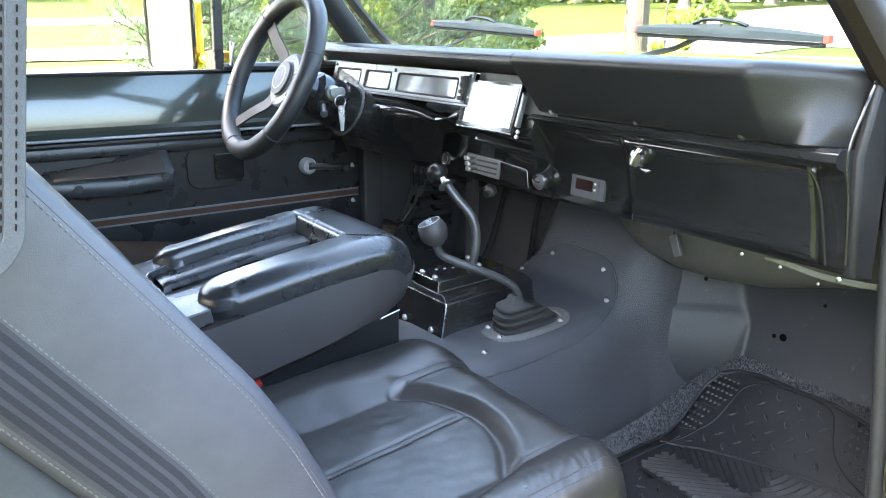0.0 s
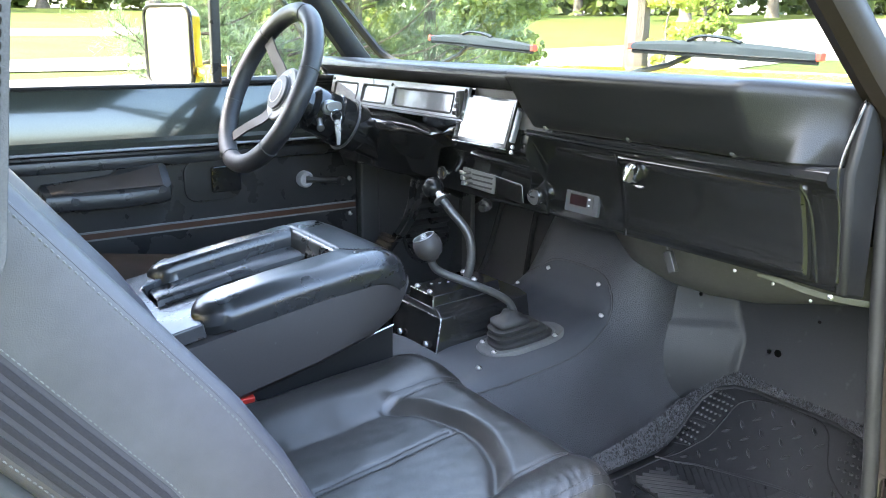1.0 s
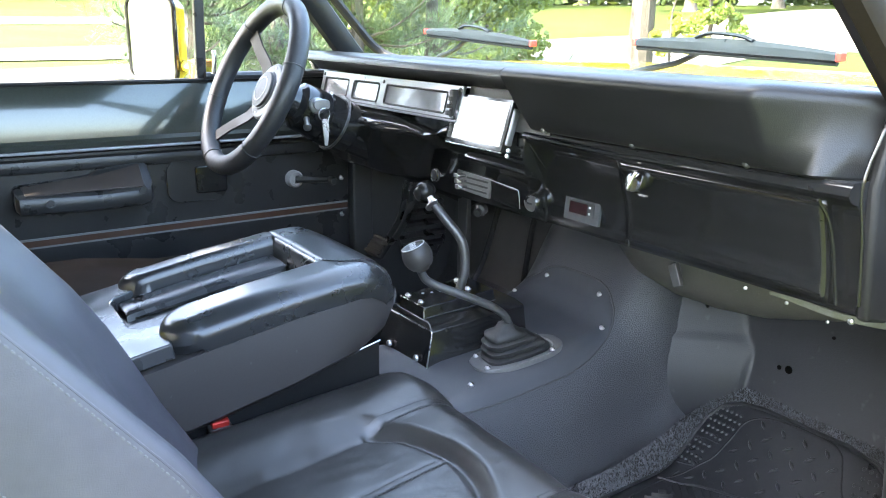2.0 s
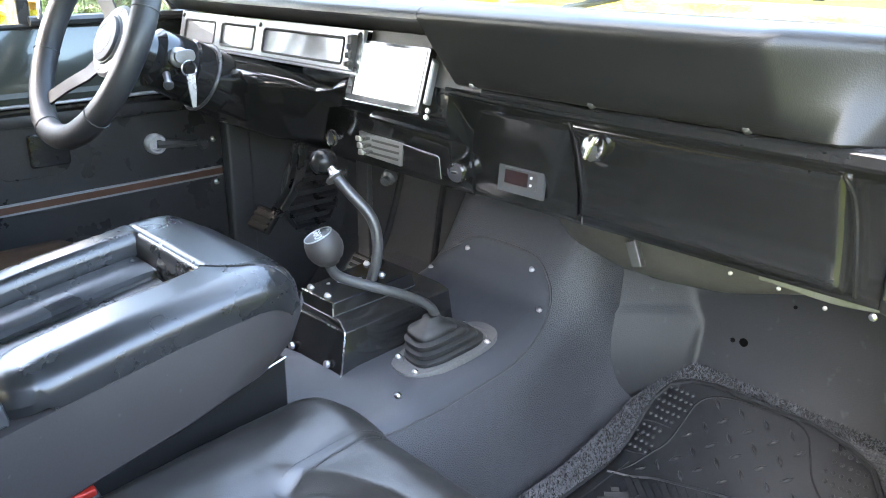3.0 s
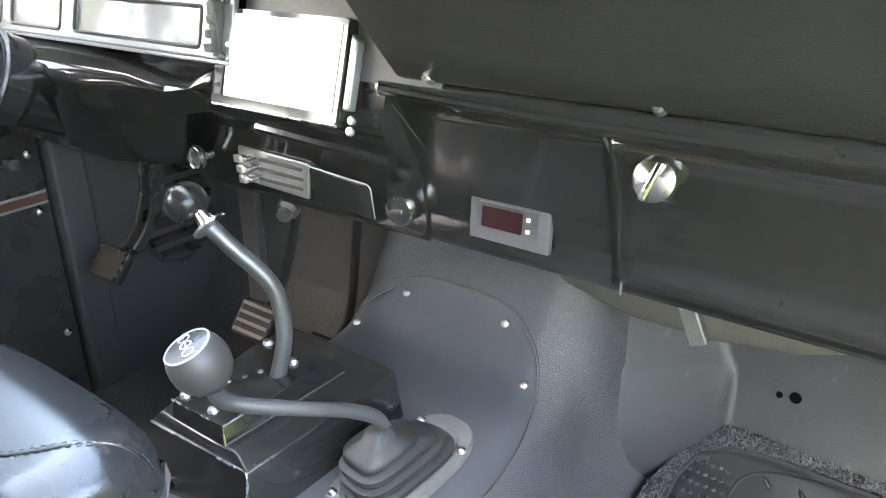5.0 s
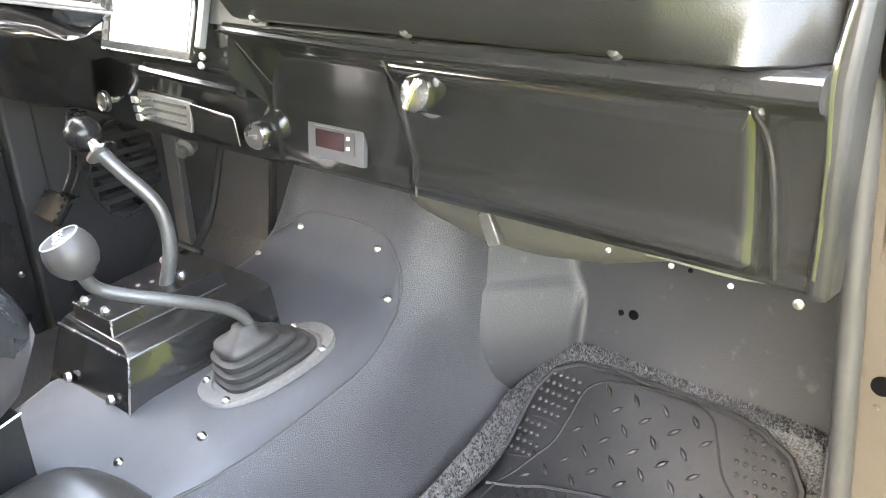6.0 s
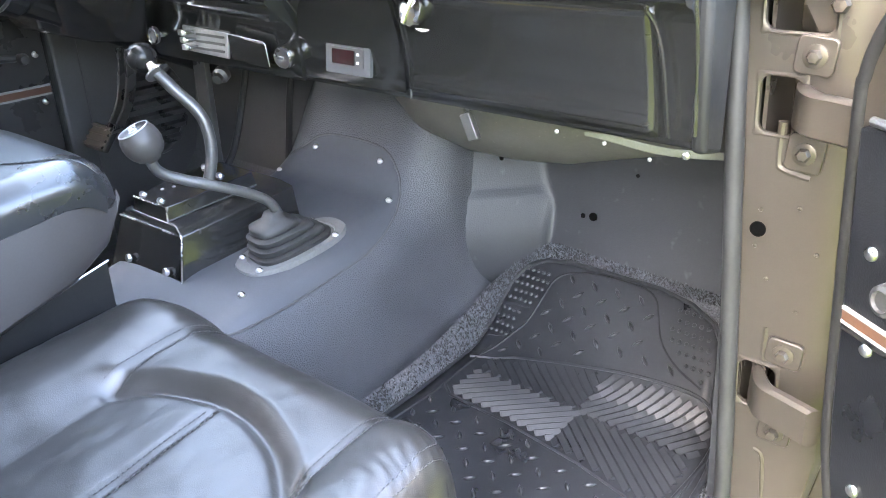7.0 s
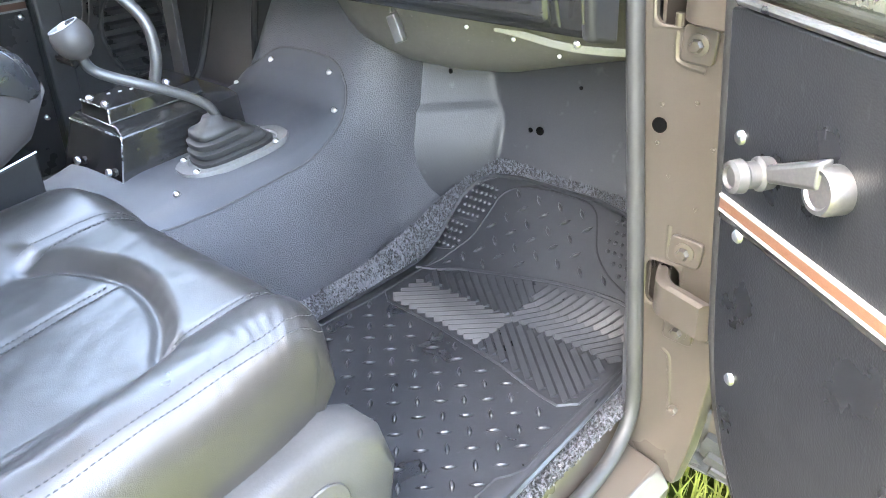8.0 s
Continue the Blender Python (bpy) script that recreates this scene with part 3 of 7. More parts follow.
            n = Vector((rng.gauss(0.15, 0.5), -0.4 + rng.gauss(0, 0.5), 1.0)).normalized() * rng.uniform(0.004, 0.008)
            d = Vector((rng.gauss(0, 1), rng.gauss(0, 1), rng.gauss(0, 1))).normalized()
            e = n.cross(d).normalized() * 0.0016
            f = n.cross(e).normalized() * 0.0016
            vs = [bm.verts.new(q) for q in (p + e, p - e * 0.5 + f, p - e * 0.5 - f, p + n)]
            for a, b, c in ((0, 1, 3), (1, 2, 3), (2, 0, 3)):
                bm.faces.new((vs[a], vs[b], vs[c]))
        tagged(part(name, bm, tone, carpet, smooth=False), kind="stuff")
    # side walls of the footwells
    bm = slab([(-0.69, 0.28, -0.03), (-0.69, -0.05, -0.03), (-0.69, -0.05, 0.66), (-0.69, 0.28, 0.66)], (-1, 0, 0), 0.02)
    solo("trim", box((0.06, 0.055, 0.78), (-0.712, -0.022, 0.28)), matt_black, "black left hinge pillar", "door pillar", kind="structure", bevel=0.006)
    solo("wall_left", bm, matt_black, "black kick panel beside the driver's footwell", "kick panel", kind="structure", bevel=0.005)
    # one kick panel in two pieces, the upper one coloured black
    for name, z0, z1, mat, label in (("wall_right", -0.05, 0.43, liner_plain, "grey kick panel beside the passenger footwell"), ("wall_right_upper", 0.4305, 0.70, end_black, "upper part of the kick panel behind the dash end, coloured black")):
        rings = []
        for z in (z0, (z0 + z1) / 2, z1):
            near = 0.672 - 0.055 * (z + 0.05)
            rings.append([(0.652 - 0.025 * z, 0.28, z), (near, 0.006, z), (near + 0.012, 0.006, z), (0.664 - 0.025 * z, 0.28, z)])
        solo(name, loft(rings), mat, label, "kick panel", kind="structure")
    # plenum under the cowl, above the passenger's feet
    ring = spline([(0.266, 0.306, 0), (0.21, 0.310, 0), (0.15, 0.318, 0), (0.105, 0.332, 0), (0.062, 0.365, 0), (0.03, 0.415, 0), (0.015, 0.48, 0)], 5)
    ring = [(p.x, p.y) for p in ring] + [(0.266, 0.48)]
    rings = []
    for x, k in ((0.09, 0.80), (0.14, 0.93), (0.22, 1.0), (0.30, 1.0), (0.38, 0.95), (0.45, 0.84), (0.52, 0.74), (0.58, 0.66), (0.635, 0.62)):
        rings.append([(x, 0.266 - (0.266 - y) * k, 0.47 - (0.47 - z) * k) for y, z in ring])
    solo("plenum", loft(rings), bare_grey, "grey-beige rounded steel plenum under the dashboard", "plenum", kind="structure")
    # cowl and hood
    rings = []
    for x in (-0.72, -0.70, -0.5, -0.25, 0, 0.25, 0.5, 0.70, 0.72):
        d = 0.02 * (abs(x) / 0.72) ** 3
        rings.append([(x, 0.088, 0.688 - d), (x, 0.30, 0.700 - d), (x, 0.60, 0.695 - d), (x, 1.0, 0.672 - d), (x, 1.42, 0.620 - d), (x, 1.46, 0.59 - d), (x, 1.46, 0.55), (x, 0.13, 0.60), (x, 0.088, 0.64)])
    solo("hood", loft(rings), yellow_paint, "glossy yellow hood ahead of the windshield", "hood", kind="structure", angle=50)
    # fenders, front and rocker
    for s in (1, -1):
        ring = [(0.80, -0.02), (0.812, 0.20), (0.80, 0.45), (0.745, 0.60), (0.69, 0.655), (0.68, 0.60), (0.78, 0.44), (0.792, 0.2), (0.78, -0.02)]
        rings = [[(s * x, y, max(z, (lambda d: 0.30 - 0.02 * d)(y)) if 0.30 < y < 1.12 and z < 0.3 else z) for x, z in ring] for y in (0.022, 0.15, 0.29, 0.31, 0.7, 1.11, 1.13, 1.45)]
        solo("fender", loft(rings), taupe_paint if s > 0 else yellow_paint, "front fender panel behind the door hinges", "fender", kind="structure", angle=50)
    bm = loft([[(s * 0.5, 1.46, -0.05), (s * 0.5, 1.46, 0.6), (s * 0.5, 1.48, 0.6), (s * 0.5, 1.48, -0.05)] for s in (-1.6, 1.6)])
    solo("wall_grille", bm, yellow_paint, "plain yellow front of the truck", "grille", kind="structure")


build_shell()


def build_roof():
    """Canvas top with its closed sides behind the doors and the tail."""
    rings = []
    for y, z in ((-0.40, 1.150), (-0.46, 1.17), (-0.9, 1.185), (-1.3, 1.18), (-1.60, 1.15), (-1.64, 1.13)):
        top = [(x, y, z - 0.06 * (abs(x) / 0.80) ** 4) for x in (-0.80, -0.74, -0.55, -0.3, 0, 0.3, 0.55, 0.74, 0.80)]
        rings.append(top + [(x, yy, zz - 0.02) for x, yy, zz in reversed(top)])
    solo("ceiling", loft(rings), soft_top, "dark grey canvas top over the cabin", "canvas top", kind="structure")
    for s in (-1, 1):
        bm = slab([(s * 0.69, -1.12, -0.05), (s * 0.70, -1.12, 0.60), (s * 0.70, -2.0, 0.60), (s * 0.69, -2.0, -0.05)], (s, 0, 0), 0.05)
        solo("wall_left_rear" if s < 0 else "wall_right_rear", bm, yellow_paint, "yellow body side behind the door", "body side", kind="structure", bevel=0.01)
        part("roof_bow", tube(spline([(s * 0.70, -1.16, 0.58), (s * 0.68, -1.16, 0.9), (s * 0.62, -1.16, 1.11), (s * 0.45, -1.16, 1.155)], 5), 0.018, 10), satin_black, scene.objects["ceiling"])
        part("roof_bow", tube(spline([(s * 0.70, -1.62, 0.58), (s * 0.68, -1.61, 0.9), (s * 0.62, -1.60, 1.08), (s * 0.45, -1.60, 1.13)], 5), 0.018, 10), satin_black, scene.objects["ceiling"])
    # unseen canvas bar, added only to keep the sun off the pedals
    part("sun_blocker", box((0.10, 0.80, 0.15), (-0.730, -0.80, 1.055)), soft_top, scene.objects["ceiling"], bevel=0.01)
    # unseen sheet, added to stop rear light reflecting in the seat and dash
    solo("wall_rear_blocker", slab([(-0.74, -1.60, 0.56), (0.74, -1.60, 0.56), (0.74, -1.61, 1.10), (-0.74, -1.61, 1.10)], (0, -1, 0), 0.006), soft_top, "unseen dark grey canvas sheet added to cut light from the rear of the cabin", "canvas curtain", kind="structure")
    bm = slab([(-0.7, -2.0, -0.05), (0.7, -2.0, -0.05), (0.7, -2.0, 0.60), (-0.7, -2.0, 0.60)], (0, -1, 0), 0.05)
    solo("wall_rear", bm, yellow_paint, "yellow tailgate of the open tub", "tailgate", kind="structure", bevel=0.01)
    bm = slab([(-0.69, -2.0, FLOOR_Z), (0.675, -2.0, FLOOR_Z), (0.675, -1.69, FLOOR_Z), (-0.69, -1.69, FLOOR_Z)], (0, 0, -1), 0.015)
    solo("floor_rear", bm, liner_plain, "dark grey coated steel floor at the tail", "car floor", kind="structure")


build_roof()


def build_windshield():
    w = thing("windshield", (0, 0.08, 0.70), "raked windshield with a black rubber surround", "windshield", kind="structure")
    base_y, base_z, top_y, top_z = 0.075, 0.692, -0.385, 1.135
    outline = []
    for px, pz in rounded(1.33, 0.64, 0.07, 6):
        f = (pz + 0.32) / 0.64
        outline.append(Vector((px * (1 - 0.12 * f) * (1.0 if px > 0 else 1.13), base_y + (top_y - base_y) * f, base_z + (top_z - base_z) * f)))
    glass = part("pane", slab(outline, (0, 0.69, 0.72), 0.005), window_glass, w, smooth=False)
    glass.visible_shadow = False
    part("rubber_surround", tube(outline, 0.012, 8, closed=True), end_black, w)
    # pillars and header
    for s in (-1, 1):
        k = 0.0 if s > 0 else 0.035
        path = [Vector((s * (0.668 + k), -0.005, 0.60)), Vector((s * (0.655 + k), -0.03, 0.68)), Vector((s * (0.640 + k), -0.075, 0.73)), Vector((s * (0.600 + k), -0.25, 0.93)), Vector((s * (0.565 + k), -0.40, 1.13))]
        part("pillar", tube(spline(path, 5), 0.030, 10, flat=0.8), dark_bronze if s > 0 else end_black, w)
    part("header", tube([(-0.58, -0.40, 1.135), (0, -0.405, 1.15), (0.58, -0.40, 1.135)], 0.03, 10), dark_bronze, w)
    return w


build_windshield()


def build_wiper(tip_a, tip_b, post, label):
    """A wiper: rubber blade with a hump of a bridge, a red end cap and an arm."""
    a, b = Vector(tip_a), Vector(tip_b)
    w = thing("wiper", post, label, "wiper", "windshield wipers")
    d = (b - a)
    n = 12
    rings = []
    for k in range(n + 1):
        t = k / n
        h = 0.006 + 0.009 * math.sin(math.pi * t) ** 0.8
        p = a + d * t
        rings.append([p + Vector((0, -0.007, -0.005)), p + Vector((0, 0.007, -0.005)), p + Vector((0, 0.006, h * 0.5)), p + Vector((0, 0.0, h)), p + Vector((0, -0.006, h * 0.5))])
    blade = part("blade", loft(rings), wiper_black, w)
    part("rubber_edge", tube([a + Vector((0, 0, -0.009)), b + Vector((0, 0, -0.009))], 0.004, 6), wiper_black, w)
    for p, q in ((a, b), (b, a)):
        u = (q - p).normalized()
        part("end_cap", box((0.009, 0.014, 0.013), p - u * 0.004), red_plastic, w, "red end cap", bevel=0.002)
    m = (a + b) / 2
    part("bridge", tube(spline([m - d * 0.16 + Vector((0, 0, 0.014)), m - d * 0.08 + Vector((0, 0, 0.022)), m + d * 0.06 + Vector((0, 0, 0.020)), m + d * 0.13 + Vector((0, 0, 0.014))], 4), 0.005, 6, flat=0.6), wiper_black, w)
    part("arm", tube([post, (Vector(post) + m) / 2 + Vector((0, 0, -0.003)), m + Vector((0, 0, 0.012))], [0.006, 0.005, 0.004], 8), wiper_black, w)


build_wiper((-0.574, 0.10, 0.760), (-0.186, 0.10, 0.741), (-0.58, 0.135, 0.700), "black wiper with red end caps parked on the glass")
build_wiper((0.098, 0.10, 0.749), (0.462, 0.10, 0.737), (0.06, 0.135, 0.697), "black wiper with red end caps lying above the cowl")


# ---- right door opening ----
def jamb_x(x, z):
    """Leans the door opening with the body side."""
    return x + 0.062 * (0.444 - z)


def build_jamb():
    j = thing("door_pillar", (0.72, 0.02, -0.1), "bronze painted hinge pillar with bolted brackets", "door pillar", kind="structure")
    xs = [0.652, 0.668, 0.690, 0.712, 0.735, 0.760, 0.785]
    zs = [-0.11, -0.055, 0.02, 0.09, 0.139, 0.197, 0.30, 0.40, 0.456, 0.516, 0.556, 0.602, 0.66, 0.72]
    holes = {(1, 8), (1, 10), (2, 10), (3, 10), (2, 8), (1, 4), (2, 4)}
    bm = bmesh.new()
    right = {-0.11: 0.722, -0.055: 0.738, 0.02: 0.752, 0.09: 0.766}
    grid = {}
    for i, x in enumerate(xs):
        for k, z in enumerate(zs):
            xx = min(x, right[z] - 0.004 * (6 - i)) if z in right else x
            grid[i, k] = bm.verts.new((jamb_x(xx, z), 0.004 + (0.012 if i == 6 else 0.0), z))
    for i in range(6):
        for k in range(len(zs) - 1):
            if (i, k) not in holes:
                bm.faces.new((grid[i, k], grid[i + 1, k], grid[i + 1, k + 1], grid[i, k + 1]))
    geo = bmesh.ops.extrude_face_region(bm, geom=list(bm.faces))
    bmesh.ops.translate(bm, verts=[v for v in geo["geom"] if isinstance(v, bmesh.types.BMVert)], vec=(0, 0.010, 0))
    part("post_plate", bm, taupe_paint, j, bevel=0.002)
    # dark hollow behind the openings
    part("post_back", slab([(0.655, 0.10, -0.05), (0.79, 0.10, -0.05), (0.77, 0.10, 0.70), (0.645, 0.10, 0.70)], (0, 1, 0), 0.01), taupe_paint, j)
    part("post_inner_side", slab([(0.690, 0.016, 0.08), (0.690, 0.10, 0.08), (0.662, 0.10, 0.70), (0.662, 0.016, 0.70)], (-1, 0, 0), 0.004), taupe_paint, j)
    # brackets and hex bolts
    for x, z, w, h in ((0.714, 0.538, 0.037, 0.036), (0.719, 0.444, 0.036, 0.038), (0.732, 0.220, 0.038, 0.032), (0.736, 0.119, 0.036, 0.030)):
        pl = on_plane((x, 0.003, z), (1, 0, -0.06), (0.06, 0, 1))
        br = part("bracket", slab([pl(a, b) for a, b in rounded(w, h, 0.006)], (0, -1, 0), 0.006), taupe_paint, j, bevel=0.0015)
        part("washer", lathe([(0, 0), (0.0115, 0), (0.0115, 0.002), (0.008, 0.003), (0, 0.003)], (x, -0.003, z), (0, -1, 0), 20), taupe_paint, br)
        screw((x, -0.005, z), (0, -1, 0), 0.0072, 0.008, br, taupe_paint, "bolt", True)
    # rolled rims that round the corners of the openings
    for x0, x1, z0, z1 in ((0.668, 0.712, 0.456, 0.516), (0.668, 0.735, 0.556, 0.602), (0.668, 0.712, 0.139, 0.197)):
        zc, w, h = (z0 + z1) / 2, x1 - x0, z1 - z0
        pl = on_plane((jamb_x((x0 + x1) / 2, zc), 0.0036, zc), (1, 0, 0), (-0.062, 0, 1))
        rim_a, rim_b = rounded(w + 0.006, h + 0.006, 0.002, 5), rounded(w - 0.003, h - 0.003, 0.010, 5)
        rings = [[pl(a, b, 0.0) for a, b in rim_a], [pl(a, b, 0.0012) for a, b in rounded(w + 0.001, h + 0.001, 0.008, 5)], [pl(a, b, 0.0) for a, b in rim_b], [pl(a, b, -0.006) for a, b in rim_b]]
        part("opening_rim", loft(rings, True, False), taupe_paint, j)
    # pressed beads beside the brackets
    for path in ([(0.692, 0.470), (0.693, 0.432), (0.699, 0.422), (0.726, 0.417)], [(0.708, 0.243), (0.709, 0.208), (0.713, 0.202)]):
        part("pressed_bead", tube(spline([(x, 0.0082, z) for x, z in path], 4), 0.0052, 10), taupe_paint, j)
    for x, z, r in ((0.728, 0.585, 0.0085), (0.767, 0.124, 0.0085), (0.742, 0.007, 0.0065)):
        screw((x, 0.002, z), (0, -1, 0), r, 0.009, j, taupe_paint, "bolt", True)
    part("pressed_bead", tube(spline([(0.716, 0.0068, 0.083), (0.726, 0.0068, 0.076), (0.731, 0.0068, 0.04), (0.736, 0.0068, -0.005)], 4), 0.0040, 10), taupe_paint, j)
    # hinge arms
    for z, d in ((0.489, 0.042), (0.170, 0.044)):
        path = spline([(0.700, 0.075, z), (0.703, 0.02, z), (0.722, -0.022, z), (0.752, -0.035, z), (0.782, -0.045, z)], 5)
        rings = [[p + Vector((a * 0.006, a * 0.006, 0)) + Vector((0, 0, b * d / 2)) for a, b in ((-1, -0.85), (-1, 0.85), (-0.4, 1), (0.6, 1), (1, 0.85), (1, -0.85), (0.6, -1), (-0.4, -1))] for p in path]
        part("hinge_arm", loft(rings), taupe_paint, j)
    # closed disc, its black stands in for the dark of the drain hole
    part("socket", lathe([(0, 0), (0.0085, 0), (0.0085, 0.0012), (0, 0.0012)], (0.684, 0.0036, 0.354), (0, -1, 0), 20), hole_black, j, "flat black disc for the shaded drain hole")
    for x, z in ((0.684, 0.376), (0.683, 0.334), (0.722, 0.385), (0.700, 0.30), (0.735, 0.27), (0.745, 0.34)):
        part("rivet", lathe([(0, 0), (0.0026, 0), (0.002, 0.001), (0, 0.0015)], (x, 0.004, z), (0, -1, 0), 10), taupe_paint, j)
    # weather strip round the opening and over the sill
    path = spline([(0.634, -0.006, 0.62), (0.641, -0.004, 0.55), (0.651, -0.004, 0.44), (0.672, -0.004, 0.23), (0.687, -0.004, 0.06), (0.693, -0.010, -0.01), (0.695, -0.04, -0.048), (0.698, -0.10, -0.064), (0.70, -0.25, -0.066), (0.70, -0.7, -0.066), (0.70, -1.1, -0.066)], 6)
    solo("door_seal", tube(path, 0.0098, 12), seal_rubber, "grey rubber weather strip round the door opening", "door seal", kind="structure")
    # sill and rocker
    ring = [(0.675, -0.035), (0.690, -0.075), (0.735, -0.085), (0.752, -0.11), (0.745, -0.20), (0.70, -0.24), (0.66, -0.20), (0.66, -0.035)]
    solo("sill", loft([[(x, y, z) for x, z in ring] for y in (0.0, -1.2)]), taupe_paint, "bronze painted door sill and rocker", "door sill", kind="structure", bevel=0.004)


build_jamb()

DOOR_O, DOOR_U = Vector((0.800, -0.074, 0.0)), Vector((0.807, -0.590, 0.0)).normalized()
DOOR_N = Vector((-0.590, -0.807, 0.0)).normalized()


def on_door(s, z, out=0.0):
    """A place on the inside of the open door: metres from its hinge edge, height, and distance into the cabin side."""
    return DOOR_O + DOOR_U * s + DOOR_N * out + Vector((0.085 * (0.33 - z), 0, z))


def build_open_door():
    d = thing("door_1", on_door(0.5, -0.12), "open passenger door with a worn black vinyl panel", "car door", kind="structure")
    # shell with a rounded lower front corner
    front = [(0.030, 0.610), (0.010, 0.590), (-0.004, 0.565), (-0.012, 0.540), (-0.016, 0.500), (-0.016, 0.22), (-0.012, 0.16), (-0.002, 0.11), (0.016, 0.065), (0.045, 0.025), (0.09, -0.02), (0.16, -0.065), (0.26, -0.10), (0.40, -0.118)]
    outline = [(1.06, 0.655), (0.07, 0.655)] + front + [(1.06, -0.118)]
    part("door_shell", slab([on_door(s, z, -0.012) for s, z in outline], -DOOR_N, 0.07), yellow_paint, d, "yellow painted outer shell", bevel=0.012)
    part("inner_skin", slab([on_door(s, z, -0.011) for s, z in outline], DOOR_N, 0.011), taupe_paint, d, "bronze painted inner skin", bevel=0.002)
    # upper painted strip and vinyl panel
    prof = [(0.512, 0.002), (0.53, 0.014), (0.58, 0.012), (0.63, 0.004), (0.652, -0.010), (0.65, -0.02), (0.512, -0.01)]
    part("upper_trim", loft([[on_door(s, z, o) for z, o in prof] for s in (0.030, 1.04)]), door_paint, d, "grey-olive painted upper part")
    out = [(s + 0.014, z) for s, z in front[4:]] + [(1.03, -0.10), (1.03, 0.48), (1.02, 0.503), (0.02, 0.503)]
    part("door_panel", slab([on_door(s, z, 0.001) for s, z in out], DOOR_N, 0.009), door_vinyl, d, "black vinyl panel with light scuffs", bevel=0.003)
    part("edge_strip", tube([on_door(p.x, p.y, -0.002) for p in spline([(s, z, 0) for s, z in [(0.06, 0.632)] + front], 4)], 0.0075, 12), edge_rubber, d, "dark rubber edge roll")
    part("bright_bead", tube([on_door(s, 0.508, 0.010) for s in (0.012, 0.5, 1.03)], 0.0042, 10), cast_alloy, d, "bright bead above the panel")
    # copper strip between white lines
    for z, h, m, o, nm in ((0.329, 0.0105, copper_trim, 0.0125, "trim_strip"), (0.3358, 0.003, pale_trim, 0.0132, "trim_line"), (0.3222, 0.003, pale_trim, 0.0132, "trim_line"), (0.3175, 0.006, gloss_black, 0.0125, "trim_line")):
        part(nm, slab([on_door(0.002, z - h / 2, 0.0095), on_door(1.02, z - h / 2, 0.0095), on_door(1.02, z + h / 2, 0.0095), on_door(0.002, z + h / 2, 0.0095)], DOOR_N, o - 0.0095), m, d, "copper-coloured trim strip" if m is copper_trim else "")
    for s, z in ((0.027, 0.398), (0.033, 0.309), (0.036, 0.160), (0.30, -0.07), (0.62, -0.07)):
        screw(on_door(s, z, 0.0095), DOOR_N, 0.0068, 0.005, d)
    # window crank
    c = on_door(0.156, 0.404, 0.008)
    cr = part("window_crank", lathe([(0, 0), (0.0185, 0), (0.0185, 0.016), (0.0165, 0.021), (0.0135, 0.021), (0.012, 0.019), (0, 0.019)], c, DOOR_N, 28), cast_alloy, d, "satin alloy window crank")
    tip = on_door(0.092, 0.393, 0.030)
    p0, p1 = c + DOOR_N * 0.016 + Vector((0, 0, 0.012)), tip
    rings = []
    for k in range(7):
        t = k / 6
        p = p0.lerp(p1, t)
        w, h = 0.0135 - 0.006 * t, 0.006
        rings.append([p + Vector((0, 0, w)) - DOOR_N * h, p + Vector((0, 0, w * 0.8)) + DOOR_N * h, p - Vector((0, 0, w * 0.8)) + DOOR_N * h, p - Vector((0, 0, w)) - DOOR_N * h])
    part("crank_arm", loft(rings), cast_alloy, cr, bevel=0.003)
    part("crank_knob", lathe([(0, -0.006), (0.013, -0.006), (0.014, 0.004), (0.011, 0.007), (0.011, 0.016), (0.014, 0.019), (0.013, 0.027), (0.009, 0.029), (0.008, 0.026), (0, 0.026)], tip, DOOR_N, 20), knob_dark, cr, "dark knob")
    # pull pocket of the inner handle, further back
    pl = on_plane(on_door(0.30, 0.43, 0.010), DOOR_U, (0, 0, 1))
    part("handle_cup", slab([pl(a, b) for a, b in rounded(0.13, 0.085, 0.02)], DOOR_N, 0.008), matt_black, d, bevel=0.003)


build_open_door()


